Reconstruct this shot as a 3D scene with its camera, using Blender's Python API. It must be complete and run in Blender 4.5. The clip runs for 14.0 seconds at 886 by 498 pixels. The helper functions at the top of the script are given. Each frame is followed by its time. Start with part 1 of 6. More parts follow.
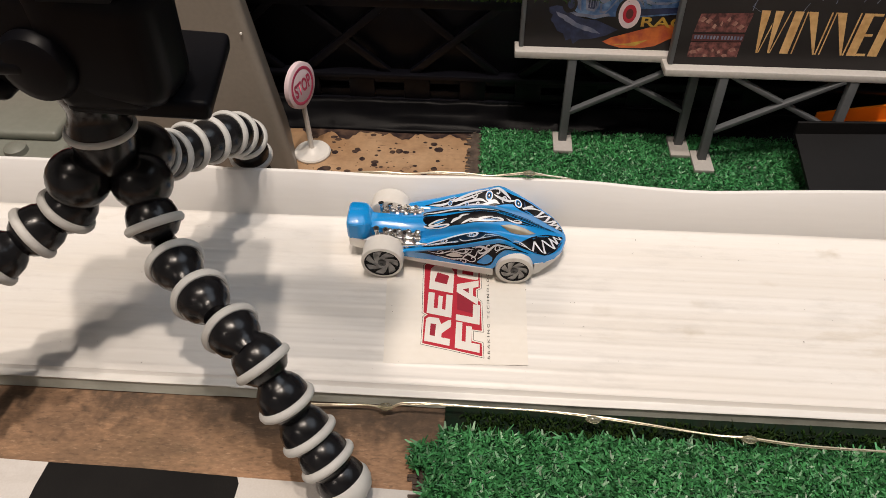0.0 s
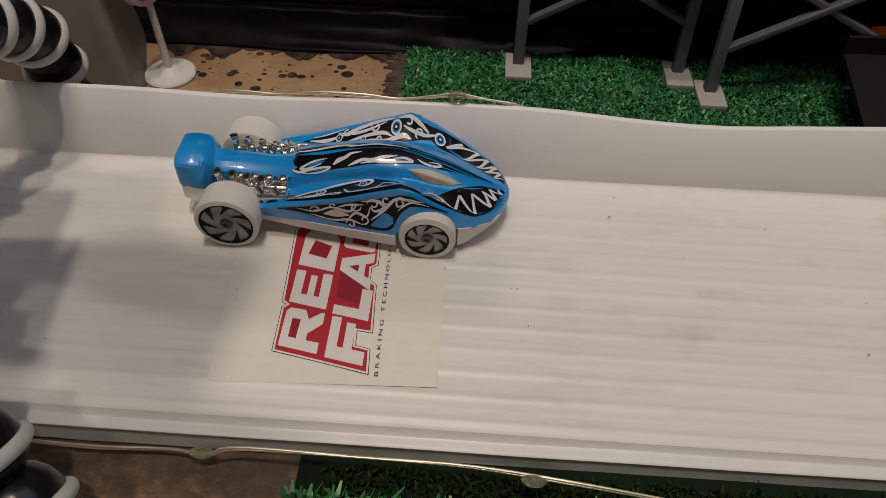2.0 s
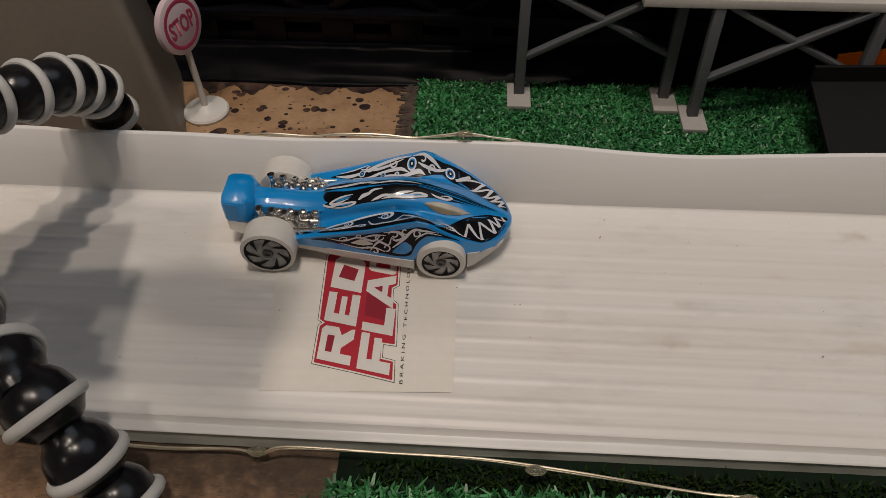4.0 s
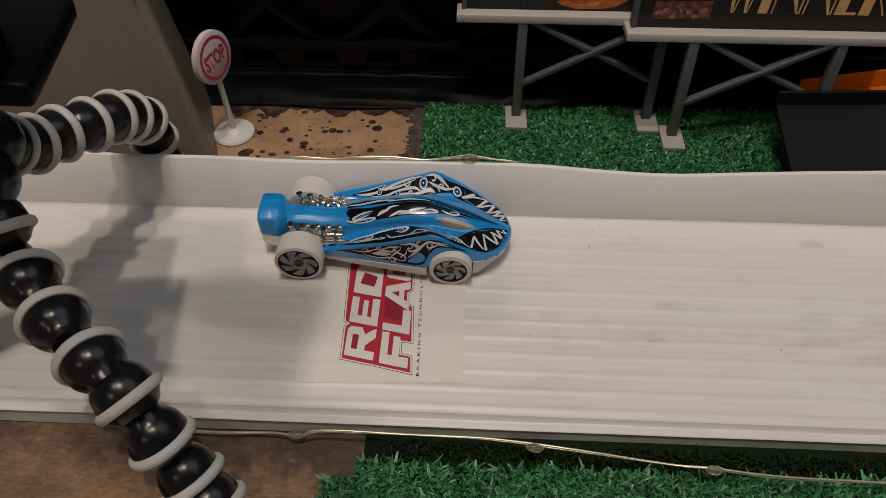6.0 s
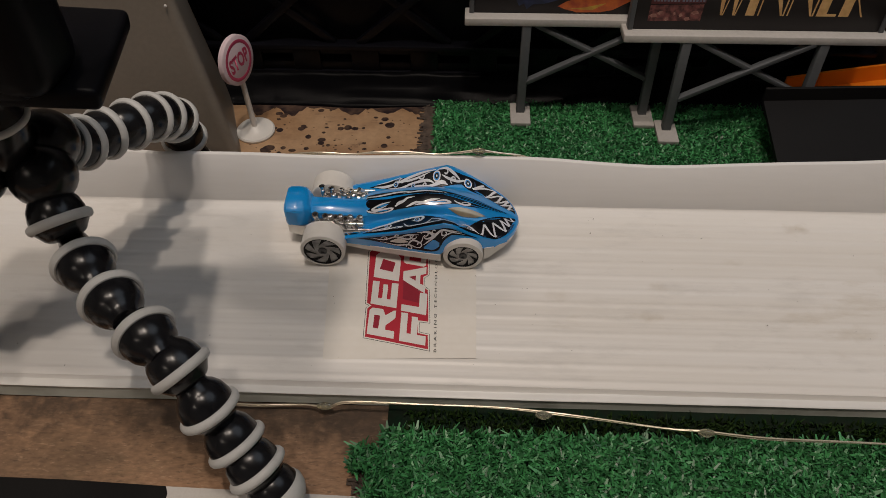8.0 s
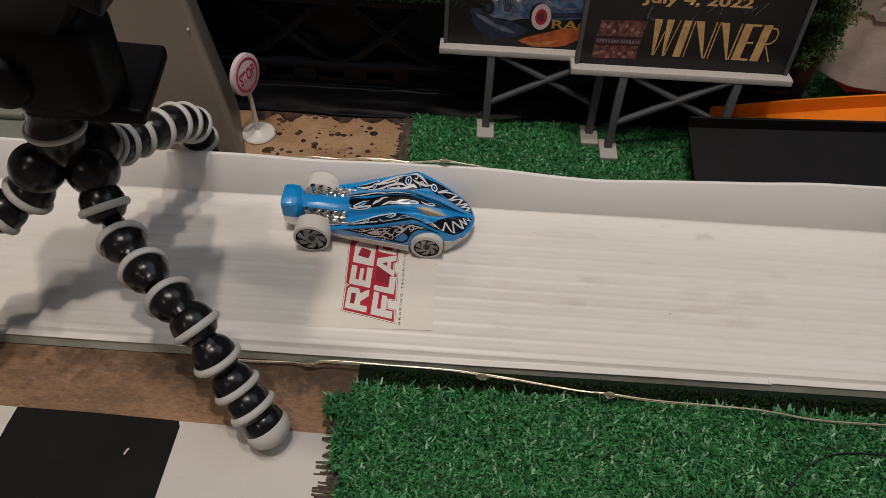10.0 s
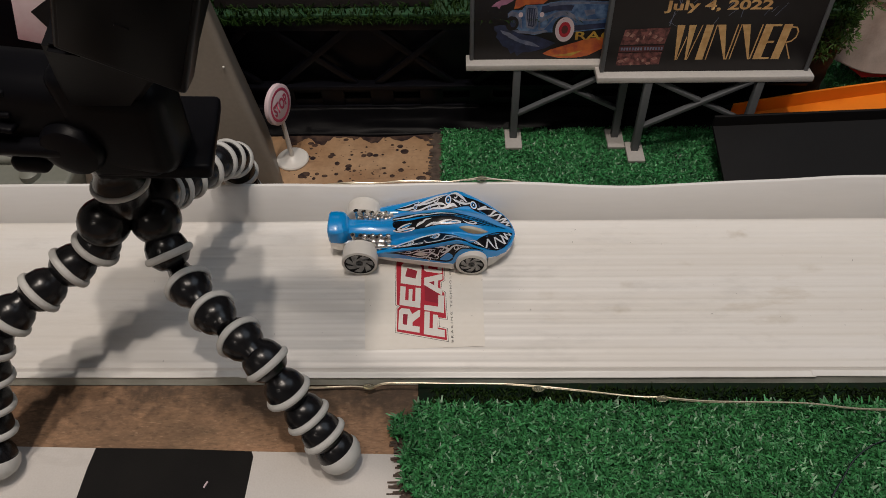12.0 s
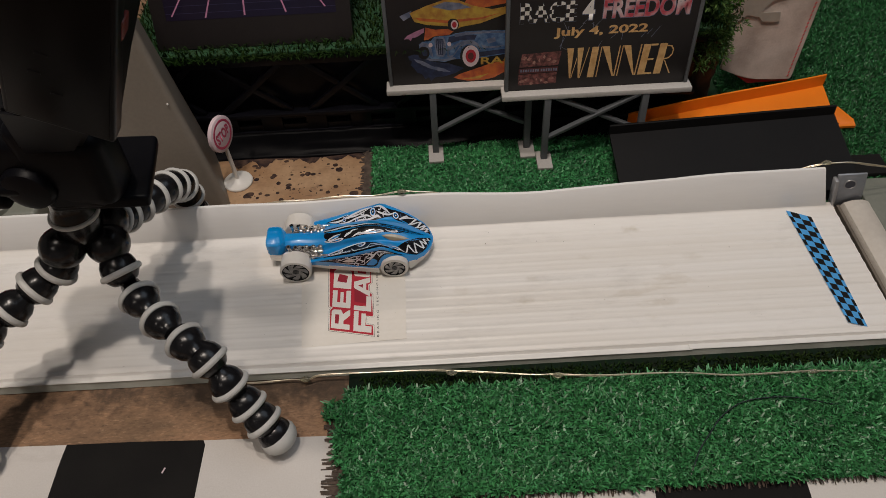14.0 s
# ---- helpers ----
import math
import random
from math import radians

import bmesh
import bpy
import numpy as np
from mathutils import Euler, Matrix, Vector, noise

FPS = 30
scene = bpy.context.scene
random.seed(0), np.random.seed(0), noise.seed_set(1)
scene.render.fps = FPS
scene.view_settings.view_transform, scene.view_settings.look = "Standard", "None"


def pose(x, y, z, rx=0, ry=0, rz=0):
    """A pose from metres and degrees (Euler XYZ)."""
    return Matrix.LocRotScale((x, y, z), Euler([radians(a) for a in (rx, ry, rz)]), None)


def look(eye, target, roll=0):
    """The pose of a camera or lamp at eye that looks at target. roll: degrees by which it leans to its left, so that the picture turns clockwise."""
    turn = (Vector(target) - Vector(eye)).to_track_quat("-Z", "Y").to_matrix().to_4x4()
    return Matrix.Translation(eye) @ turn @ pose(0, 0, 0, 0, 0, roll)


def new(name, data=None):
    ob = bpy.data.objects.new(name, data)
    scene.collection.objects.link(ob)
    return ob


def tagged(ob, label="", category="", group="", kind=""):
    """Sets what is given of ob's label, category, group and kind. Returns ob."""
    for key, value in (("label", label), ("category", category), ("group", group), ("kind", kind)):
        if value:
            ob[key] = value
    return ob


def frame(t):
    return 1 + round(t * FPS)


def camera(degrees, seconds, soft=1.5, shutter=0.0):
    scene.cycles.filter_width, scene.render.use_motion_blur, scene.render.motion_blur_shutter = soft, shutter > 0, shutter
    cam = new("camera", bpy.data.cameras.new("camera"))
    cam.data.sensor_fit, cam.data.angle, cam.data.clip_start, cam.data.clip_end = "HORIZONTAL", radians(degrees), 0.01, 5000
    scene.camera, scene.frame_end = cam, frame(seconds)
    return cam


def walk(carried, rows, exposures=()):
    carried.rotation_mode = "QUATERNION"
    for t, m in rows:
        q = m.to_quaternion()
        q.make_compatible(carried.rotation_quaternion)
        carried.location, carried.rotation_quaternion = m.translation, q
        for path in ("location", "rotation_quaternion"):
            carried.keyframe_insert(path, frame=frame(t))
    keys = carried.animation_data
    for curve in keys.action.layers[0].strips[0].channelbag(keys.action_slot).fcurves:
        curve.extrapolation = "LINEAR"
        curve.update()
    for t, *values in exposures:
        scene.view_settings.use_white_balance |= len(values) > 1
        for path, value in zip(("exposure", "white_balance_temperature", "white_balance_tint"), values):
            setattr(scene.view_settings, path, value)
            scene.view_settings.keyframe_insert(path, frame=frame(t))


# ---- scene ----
cam = camera(62.5, 14.0, soft=0.65)
# seconds, eye, target, roll
PATH = [
    (0, (0.0155, -0.1386, 0.1910), (0.0051, 0.0332, 0.0097), 0.01),
    (0.5, (0.0264, -0.1070, 0.1560), (0.0172, 0.0579, -0.0316), 1.06),
    (1, (0.0377, -0.0818, 0.1327), (0.0284, 0.0881, -0.0504), 1.00),
    (1.5, (0.0337, -0.0788, 0.1262), (0.0255, 0.0911, -0.0571), 1.33),
    (2, (0.0379, -0.0826, 0.1254), (0.0308, 0.0849, -0.0600), 1.59),
    (2.2, (0.0327, -0.0804, 0.1256), (0.0273, 0.0864, -0.0606), 2.14),
    (4.3, (0.0378, -0.0951, 0.1557), (0.0276, 0.0683, -0.0332), -0.67),
    (4.5, (0.0369, -0.0965, 0.1591), (0.0277, 0.0667, -0.0300), -0.38),
    (5, (0.0251, -0.1014, 0.1673), (0.0172, 0.0620, -0.0218), -0.03),
    (5.5, (0.0266, -0.1077, 0.1688), (0.0187, 0.0560, -0.0200), -0.36),
    (6, (0.0342, -0.1085, 0.1731), (0.0261, 0.0551, -0.0157), -0.39),
    (6.5, (0.0348, -0.1090, 0.1776), (0.0265, 0.0544, -0.0114), -0.60),
    (7, (0.0337, -0.1142, 0.1759), (0.0258, 0.0489, -0.0134), -0.80),
    (7.5, (0.0298, -0.1168, 0.1818), (0.0223, 0.0458, -0.0079), -0.64),
    (8, (0.0298, -0.1225, 0.1852), (0.0227, 0.0399, -0.0046), -0.63),
    (8.2, (0.0282, -0.1285, 0.1912), (0.0213, 0.0329, 0.0003), -0.85),
    (10.3, (0.0421, -0.1553, 0.2253), (0.0377, 0.0051, 0.0335), 2.63),
    (10.5, (0.0422, -0.1547, 0.2259), (0.0372, 0.0051, 0.0337), 2.45),
    (11, (0.0388, -0.1541, 0.2272), (0.0335, 0.0046, 0.0342), 1.82),
    (11.5, (0.0288, -0.1526, 0.2308), (0.0239, 0.0047, 0.0365), -0.08),
    (12, (0.0231, -0.1507, 0.2393), (0.0189, 0.0056, 0.0442), -1.48),
    (12.5, (0.0224, -0.1585, 0.2498), (0.0184, -0.0035, 0.0538), -2.74),
    (13, (0.0296, -0.1671, 0.2540), (0.0245, -0.0150, 0.0557), -3.85),
    (13.5, (0.0269, -0.1691, 0.2594), (0.0252, -0.0145, 0.0629), -3.37),
    (14, (0.0520, -0.1763, 0.2698), (0.0521, -0.0188, 0.0756), -3.15),
]
EXPOSURES = [(0.0, 0.92, 6480, 10), (0.5, 0.7, 6450, 10), (1.2, 0.07, 6450, 10), (4.3, -0.05, 6450, 10), (8.0, -0.05, 6430, 10), (10.5, 0.19, 6260, 9), (14.0, 0.19, 6240, 9)]
walk(cam, [(t, look(eye, target, roll)) for t, eye, target, roll in PATH], EXPOSURES)

# ---- light ----
world = bpy.data.worlds.new("world")
world.use_nodes = True
world.node_tree.nodes["Background"].inputs[0].default_value = (0.58, 0.68, 0.9, 1)
world.node_tree.nodes["Background"].inputs[1].default_value = 0.07
scene.world = world


def area_lamp(name, eye, target, size, watts, colour):
    lamp = bpy.data.lights.new(name, "AREA")
    lamp.shape, lamp.size, lamp.energy, lamp.color = "DISK", size, watts, colour
    ob = new(name, lamp)
    ob.matrix_world = look(eye, target)
    return ob


# bulbs of the ceiling lamp overhead, one more lamp towards the viewer, and the wide cooler light of the room
for bulb_x, bulb_y, watts in ((0.045, -0.15, 3.8), (-0.05, 0.05, 2.8), (-0.22, -0.26, 1.6), (-0.65, -1.1, 1.0)):
    area_lamp("ceiling_lamp_light", (bulb_x, bulb_y, 1.25), (-0.02, 0.02, 0), 0.045, watts, (1.0, 0.855, 0.73))
area_lamp("room_light", (0.75, 0.2, 1.35), (0.05, 0.0, 0), 1.0, 2.5, (0.8, 0.89, 1.0))

# ---- building helpers: all meshes are drawn in millimetres ----
MM = 0.001


def mesh_object(name, bm, material, origin=(0, 0, 0), smooth=True):
    bmesh.ops.transform(bm, matrix=Matrix.Scale(MM, 4) @ Matrix.Translation(-Vector(origin)), verts=bm.verts)
    me = bpy.data.meshes.new(name)
    bm.to_mesh(me)
    bm.free()
    for m in material if isinstance(material, (list, tuple)) else [material]:
        me.materials.append(m)
    if smooth:
        for f in me.polygons:
            f.use_smooth = True
        me.set_sharp_from_angle(angle=radians(40))
    return new(name, me)


def thing(name, base, label, category, group=""):
    ob = new(name)
    ob.empty_display_size = 0.01
    ob.location = Vector(base) * MM
    ob["base"] = list(base)
    return tagged(ob, label, category, group)


def origin_of(ob):
    return Vector(ob["base"]) if "base" in ob else Vector((0, 0, 0))


def part(name, bm, material, parent, label="", smooth=True):
    ob = mesh_object(name, bm, material, origin_of(parent), smooth)
    ob.parent = parent
    ob["base"] = list(origin_of(parent))
    return tagged(ob, label)


def solid(name, bm, material, label, category, group="", kind="", base=(0, 0, 0), smooth=True):
    ob = mesh_object(name, bm, material, base, smooth)
    ob.location = Vector(base) * MM
    ob["base"] = list(base)
    return tagged(ob, label, category, group, kind)


def box(bm, x0, x1, y0, y1, z0, z1, bevel=0.0, m=None, seg=2):
    r = bmesh.ops.create_cube(bm, size=1)
    bmesh.ops.transform(bm, matrix=Matrix.Translation(((x0 + x1) / 2, (y0 + y1) / 2, (z0 + z1) / 2)) @ Matrix.Diagonal((x1 - x0, y1 - y0, z1 - z0, 1)), verts=r["verts"])
    vs = r["verts"]
    if bevel:
        es = list({e for v in vs for e in v.link_edges})
        out = bmesh.ops.bevel(bm, geom=es, offset=bevel, segments=seg, affect="EDGES", profile=0.5)
        vs = list({v for f in out["faces"] for v in f.verts} | {v for v in vs if v.is_valid})
    if m is not None:
        bmesh.ops.transform(bm, matrix=m, verts=vs)
    return bm


def axis_frame(a, b):
    a, b = Vector(a), Vector(b)
    return Matrix.Translation(a) @ (b - a).to_track_quat("Z", "Y").to_matrix().to_4x4(), (b - a).length


def lathe(bm, profile, m=Matrix(), seg=24, caps=True):
    """Turns (radius, height) rows about z."""
    rings = []
    for r, z in profile:
        rings.append([bm.verts.new(m @ Vector((r * math.cos(2 * math.pi * k / seg), r * math.sin(2 * math.pi * k / seg), z))) for k in range(seg)])
    for lo, hi in zip(rings, rings[1:]):
        for k in range(seg):
            bm.faces.new((lo[k], lo[(k + 1) % seg], hi[(k + 1) % seg], hi[k]))
    if caps:
        bm.faces.new(rings[0][::-1])
        bm.faces.new(rings[-1])
    return bm


def rod(bm, a, b, r0, r1=None, seg=12):
    m, d = axis_frame(a, b)
    return lathe(bm, [(r0, 0), (r0 if r1 is None else r1, d)], m, seg)


def torus(bm, m, big, small, seg=28, sub=10, flat=1.0):
    rings = []
    for k in range(seg):
        a = 2 * math.pi * k / seg
        rings.append([bm.verts.new(m @ Vector(((big + small * math.cos(b)) * math.cos(a), (big + small * math.cos(b)) * math.sin(a), flat * small * math.sin(b)))) for b in (2 * math.pi * j / sub for j in range(sub))])
    for k in range(seg):
        for j in range(sub):
            bm.faces.new((rings[k][j], rings[(k + 1) % seg][j], rings[(k + 1) % seg][(j + 1) % sub], rings[k][(j + 1) % sub]))
    return bm


def loft(bm, rings, close=True, caps=True):
    vs = [[bm.verts.new(p) for p in ring] for ring in rings]
    n = len(vs[0])
    for lo, hi in zip(vs, vs[1:]):
        for k in range(n if close else n - 1):
            bm.faces.new((lo[k], lo[(k + 1) % n], hi[(k + 1) % n], hi[k]))
    if caps and close:
        bm.faces.new(vs[0][::-1])
        bm.faces.new(vs[-1])
    return bm


def spline(points, steps):
    """Catmull-Rom through the points."""
    p = [Vector(q) for q in points]
    p = [2 * p[0] - p[1]] + p + [2 * p[-1] - p[-2]]
    out = []
    for i in range(1, len(p) - 2):
        for s in range(steps):
            t = s / steps
            a, b, c, d = p[i - 1], p[i], p[i + 1], p[i + 2]
            out.append(0.5 * (2 * b + (c - a) * t + (2 * a - 5 * b + 4 * c - d) * t * t + (3 * b - a - 3 * c + d) * t ** 3))
    return out + [p[-2]]


def tube(bm, points, r, seg=8):
    rings = []
    for i, q in enumerate(points):
        d = (points[min(i + 1, len(points) - 1)] - points[max(i - 1, 0)]).normalized()
        side = d.cross(Vector((0, 0, 1))).normalized() if abs(d.z) < 0.95 else Vector((1, 0, 0))
        up = side.cross(d)
        rings.append([q + r * (math.cos(2 * math.pi * k / seg) * side + math.sin(2 * math.pi * k / seg) * up) for k in range(seg)])
    return loft(bm, rings)


def flat_poly(bm, points, m=Matrix(), thick=0.0):
    """A flat outline, or a plate with thickness along the local z."""
    top = [bm.verts.new(m @ Vector((x, y, thick))) for x, y in points]
    bm.faces.new(top)
    if thick:
        low = [bm.verts.new(m @ Vector((x, y, 0))) for x, y in points]
        bm.faces.new(low[::-1])
        n = len(points)
        for k in range(n):
            bm.faces.new((low[k], low[(k + 1) % n], top[(k + 1) % n], top[k]))
    return bm


def lettering(name, body, material, parent, m, width, height, bold=0.0, shear=0.0, label=""):
    """The built-in font, stretched to width x height, on the plane of m."""
    curve = bpy.data.curves.new(name, "FONT")
    curve.body, curve.size, curve.offset, curve.shear, curve.resolution_u = body, 1.0, bold, shear, 3
    holder = bpy.data.objects.new(name, curve)
    me = bpy.data.meshes.new_from_object(holder)
    bpy.data.objects.remove(holder)
    bm = bmesh.new()
    bm.from_mesh(me)
    bpy.data.meshes.remove(me)
    xs, ys = [v.co.x for v in bm.verts], [v.co.y for v in bm.verts]
    fit = Matrix.Diagonal((width / (max(xs) - min(xs)), height / (max(ys) - min(ys)), 1, 1)) @ Matrix.Translation((-min(xs), -min(ys), 0))
    bmesh.ops.transform(bm, matrix=m @ fit, verts=bm.verts)
    return part(name, bm, material, parent, label, smooth=False)


# ---- materials ----
def material(name, colour, rough=0.5, metal=0.0, second=None, scale=60.0, amount=0.5, bump=0.0, bump_scale=400.0, coat=0.0, stretch=(1, 1, 1), fine=0.12, random_tone=0.0, transmission=0.0, spec=0.5):
    """Two scales of tone (blotches and grain) and a fine relief."""
    m = bpy.data.materials.new(name)
    m.use_nodes = True
    n, k = m.node_tree.nodes, m.node_tree.links
    b = n["Principled BSDF"]
    b.inputs["Roughness"].default_value, b.inputs["Metallic"].default_value = rough, metal
    b.inputs["Coat Weight"].default_value, b.inputs["Coat Roughness"].default_value = coat, 0.06
    b.inputs["Transmission Weight"].default_value = transmission
    b.inputs["Specular IOR Level"].default_value = spec
    place = n.new("ShaderNodeTexCoord")
    turn = n.new("ShaderNodeMapping")
    turn.inputs["Scale"].default_value = stretch
    k.new(place.outputs["Object"], turn.inputs[0])
    big, small, mix, grain = n.new("ShaderNodeTexNoise"), n.new("ShaderNodeTexNoise"), n.new("ShaderNodeMix"), n.new("ShaderNodeMix")
    big.inputs["Scale"].default_value, big.inputs["Detail"].default_value = scale, 4
    small.inputs["Scale"].default_value, small.inputs["Detail"].default_value = bump_scale, 5
    k.new(turn.outputs[0], big.inputs["Vector"])
    k.new(turn.outputs[0], small.inputs["Vector"])
    ramp = n.new("ShaderNodeMapRange")
    ramp.inputs[1].default_value, ramp.inputs[2].default_value, ramp.inputs[4].default_value = 0.38, 0.66, amount
    k.new(big.outputs[0], ramp.inputs[0])
    mix.data_type = grain.data_type = "RGBA"
    mix.inputs[6].default_value = (*colour, 1)
    mix.inputs[7].default_value = (*(second or [c * 0.8 for c in colour]), 1)
    k.new(ramp.outputs[0], mix.inputs[0])
    grain.blend_type = "OVERLAY"
    grain.inputs[0].default_value = fine
    k.new(mix.outputs[2], grain.inputs[6])
    k.new(small.outputs[0], grain.inputs[7])
    last = grain.outputs[2]
    if random_tone:
        geo, hsv, span = n.new("ShaderNodeNewGeometry"), n.new("ShaderNodeHueSaturation"), n.new("ShaderNodeMapRange")
        span.inputs[3].default_value, span.inputs[4].default_value = 1 - random_tone, 1 + random_tone
        k.new(geo.outputs["Random Per Island"], span.inputs[0])
        k.new(span.outputs[0], hsv.inputs["Value"])
        k.new(last, hsv.inputs["Color"])
        last = hsv.outputs[0]
    k.new(last, b.inputs["Base Color"])
    if bump:
        relief = n.new("ShaderNodeBump")
        relief.inputs["Strength"].default_value, relief.inputs["Distance"].default_value = bump, 0.0003
        k.new(small.outputs[0], relief.inputs["Height"])
        k.new(relief.outputs[0], b.inputs["Normal"])
    return m


TRACK = material("white_vinyl", (0.79, 0.77, 0.74), 0.42, second=(0.71, 0.67, 0.61), scale=18, amount=0.5, bump=0.12, bump_scale=260, stretch=(0.25, 3.5, 1), fine=0.1)


def rub_in_stains(m, colour, size, low, high, amount):
    """Lays a few smeared stains over a material's base colour."""
    n, k = m.node_tree.nodes, m.node_tree.links
    base = n["Principled BSDF"].inputs["Base Color"]
    source = base.links[0].from_socket
    place, turn, spot, span, mix = n.new("ShaderNodeTexCoord"), n.new("ShaderNodeMapping"), n.new("ShaderNodeTexNoise"), n.new("ShaderNodeMapRange"), n.new("ShaderNodeMix")
    turn.inputs["Scale"].default_value = (0.5, 1.6, 1)
    spot.inputs["Scale"].default_value, spot.inputs["Detail"].default_value, spot.inputs["Roughness"].default_value = size, 6, 0.65
    span.inputs[1].default_value, span.inputs[2].default_value, span.inputs[4].default_value = low, high, amount
    mix.data_type = "RGBA"
    mix.inputs[7].default_value = (*colour, 1)
    k.new(place.outputs["Object"], turn.inputs[0])
    k.new(turn.outputs[0], spot.inputs["Vector"])
    k.new(spot.outputs[0], span.inputs[0])
    k.new(span.outputs[0], mix.inputs[0])
    k.new(source, mix.inputs[6])
    k.new(mix.outputs[2], base)


rub_in_stains(TRACK, (0.5, 0.43, 0.33), 30, 0.64, 0.78, 0.55)
rub_in_stains(TRACK, (0.42, 0.4, 0.37), 140, 0.68, 0.8, 0.4)
rub_in_stains(TRACK, (0.6, 0.58, 0.55), 75, 0.55, 0.72, 0.5)


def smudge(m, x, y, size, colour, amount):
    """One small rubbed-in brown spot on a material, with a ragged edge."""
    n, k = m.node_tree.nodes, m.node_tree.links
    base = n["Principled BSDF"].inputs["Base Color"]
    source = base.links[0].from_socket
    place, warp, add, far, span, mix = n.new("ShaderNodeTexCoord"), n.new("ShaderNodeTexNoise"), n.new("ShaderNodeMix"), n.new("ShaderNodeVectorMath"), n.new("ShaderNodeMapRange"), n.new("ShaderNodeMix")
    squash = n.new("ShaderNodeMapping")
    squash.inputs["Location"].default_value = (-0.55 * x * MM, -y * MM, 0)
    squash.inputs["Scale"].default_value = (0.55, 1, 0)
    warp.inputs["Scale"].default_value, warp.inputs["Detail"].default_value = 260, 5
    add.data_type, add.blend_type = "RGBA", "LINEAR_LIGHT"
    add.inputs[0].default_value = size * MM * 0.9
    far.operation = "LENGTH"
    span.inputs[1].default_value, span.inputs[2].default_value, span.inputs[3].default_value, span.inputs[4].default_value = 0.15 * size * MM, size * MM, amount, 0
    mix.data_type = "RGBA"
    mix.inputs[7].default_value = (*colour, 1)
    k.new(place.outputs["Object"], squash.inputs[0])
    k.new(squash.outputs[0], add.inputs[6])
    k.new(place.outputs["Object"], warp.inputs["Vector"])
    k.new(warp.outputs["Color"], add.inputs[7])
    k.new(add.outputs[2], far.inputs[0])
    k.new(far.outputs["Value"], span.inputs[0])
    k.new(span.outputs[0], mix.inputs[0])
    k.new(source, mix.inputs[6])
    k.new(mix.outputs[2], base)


for spot_x, spot_y, spot_size, spot_amount in ((143, 48.5, 3.0, 0.5), (87, 10, 3.2, 0.42), (92, 22, 2.5, 0.25), (150, 6, 3.6, 0.3), (60, 18, 3, 0.2), (168, 30, 3, 0.25), (118, 33, 2.2, 0.2)):
    smudge(TRACK, spot_x - 50, spot_y - 20, spot_size, (0.42, 0.35, 0.24), 0.75 * spot_amount)
TRACK_EDGE = material("white_vinyl_edge", (0.76, 0.75, 0.72), 0.42, second=(0.64, 0.63, 0.6), scale=40, amount=0.6, bump=0.1, bump_scale=300)
RISER = material("grey_riser", (0.57, 0.589, 0.532), 0.6, second=(0.323, 0.332, 0.285), scale=45, amount=0.8, bump=0.15, bump_scale=300, spec=0.3)
WOOD = material("chipboard", (0.41, 0.24, 0.14), 0.6, second=(0.19, 0.12, 0.07), scale=16, amount=0.9, bump=0.35, bump_scale=900, stretch=(0.5, 1.3, 1), fine=0.55, spec=0.3)
BURNT = material("scorched_wood", (0.44, 0.285, 0.165), 0.55, second=(0.31, 0.175, 0.085), scale=34, amount=0.9, bump=0.2, bump_scale=500, fine=0.25)
SCORCH = material("scorch_mark", (0.022, 0.013, 0.014), 0.6, spec=0.25, second=(0.11, 0.066, 0.045), scale=300, amount=0.8)
MAT_WHITE = material("white_cloth", (0.63, 0.6, 0.57), 0.85, scale=25, amount=0.3, bump=0.2, bump_scale=1500)
MAT_BLACK = material("black_cloth", (0.01, 0.0095, 0.0095), 0.85, second=(0.016, 0.015, 0.014), scale=40, amount=0.5, bump=0.2, bump_scale=1500, spec=0.15)
GRASS = material("plastic_grass", (0.05, 0.215, 0.07), 0.4, second=(0.033, 0.155, 0.052), scale=60, amount=0.6, random_tone=0.6, fine=0.05, spec=0.55)
GRASS_BACK = material("plastic_grass_short", (0.05, 0.235, 0.078), 0.4, second=(0.028, 0.14, 0.048), scale=60, amount=0.6, random_tone=0.6, fine=0.05, spec=0.5)
# turf with shade put into its colour, for the track edge and shelf
GRASS_SHADED = material("plastic_grass_shaded", (0.013, 0.034, 0.006), 0.65, spec=0.1, second=(0.02, 0.034, 0.007), scale=60, amount=0.6, random_tone=0.45, fine=0.05)
GRASS_SIDE = material("plastic_grass_sheet", (0.034, 0.16, 0.05), 0.42, second=(0.022, 0.11, 0.036), scale=60, amount=0.6, random_tone=0.6, fine=0.05, spec=0.4)
NEEDLES = material("sprig_green", (0.075, 0.14, 0.03), 0.55, second=(0.045, 0.09, 0.02), scale=90, amount=0.7, random_tone=0.5, spec=0.25)
THATCH = material("grass_backing", (0.017, 0.075, 0.027), 0.8, second=(0.02, 0.03, 0.014), scale=200, amount=0.5, bump=0.5, bump_scale=900)
FRAY = material("frayed_backing", (0.1, 0.072, 0.055), 0.9, second=(0.035, 0.027, 0.022), scale=300, amount=0.8, bump=0.3, bump_scale=900)
BLUE = material("blue_paint", (0.003, 0.28, 0.72), 0.3, second=(0.003, 0.245, 0.65), scale=80, amount=0.4, coat=1.0, fine=0.04)
DECAL_BLACK = material("black_decal", (0.004, 0.004, 0.006), 0.3, spec=0.2, scale=200, amount=0.3)
DECAL_WHITE = material("white_decal", (0.72, 0.74, 0.78), 0.35, coat=0.5, scale=200, amount=0.3)
DECAL_GREY = material("slate_decal", (0.03, 0.06, 0.14), 0.35, coat=0.6, scale=200, amount=0.3)
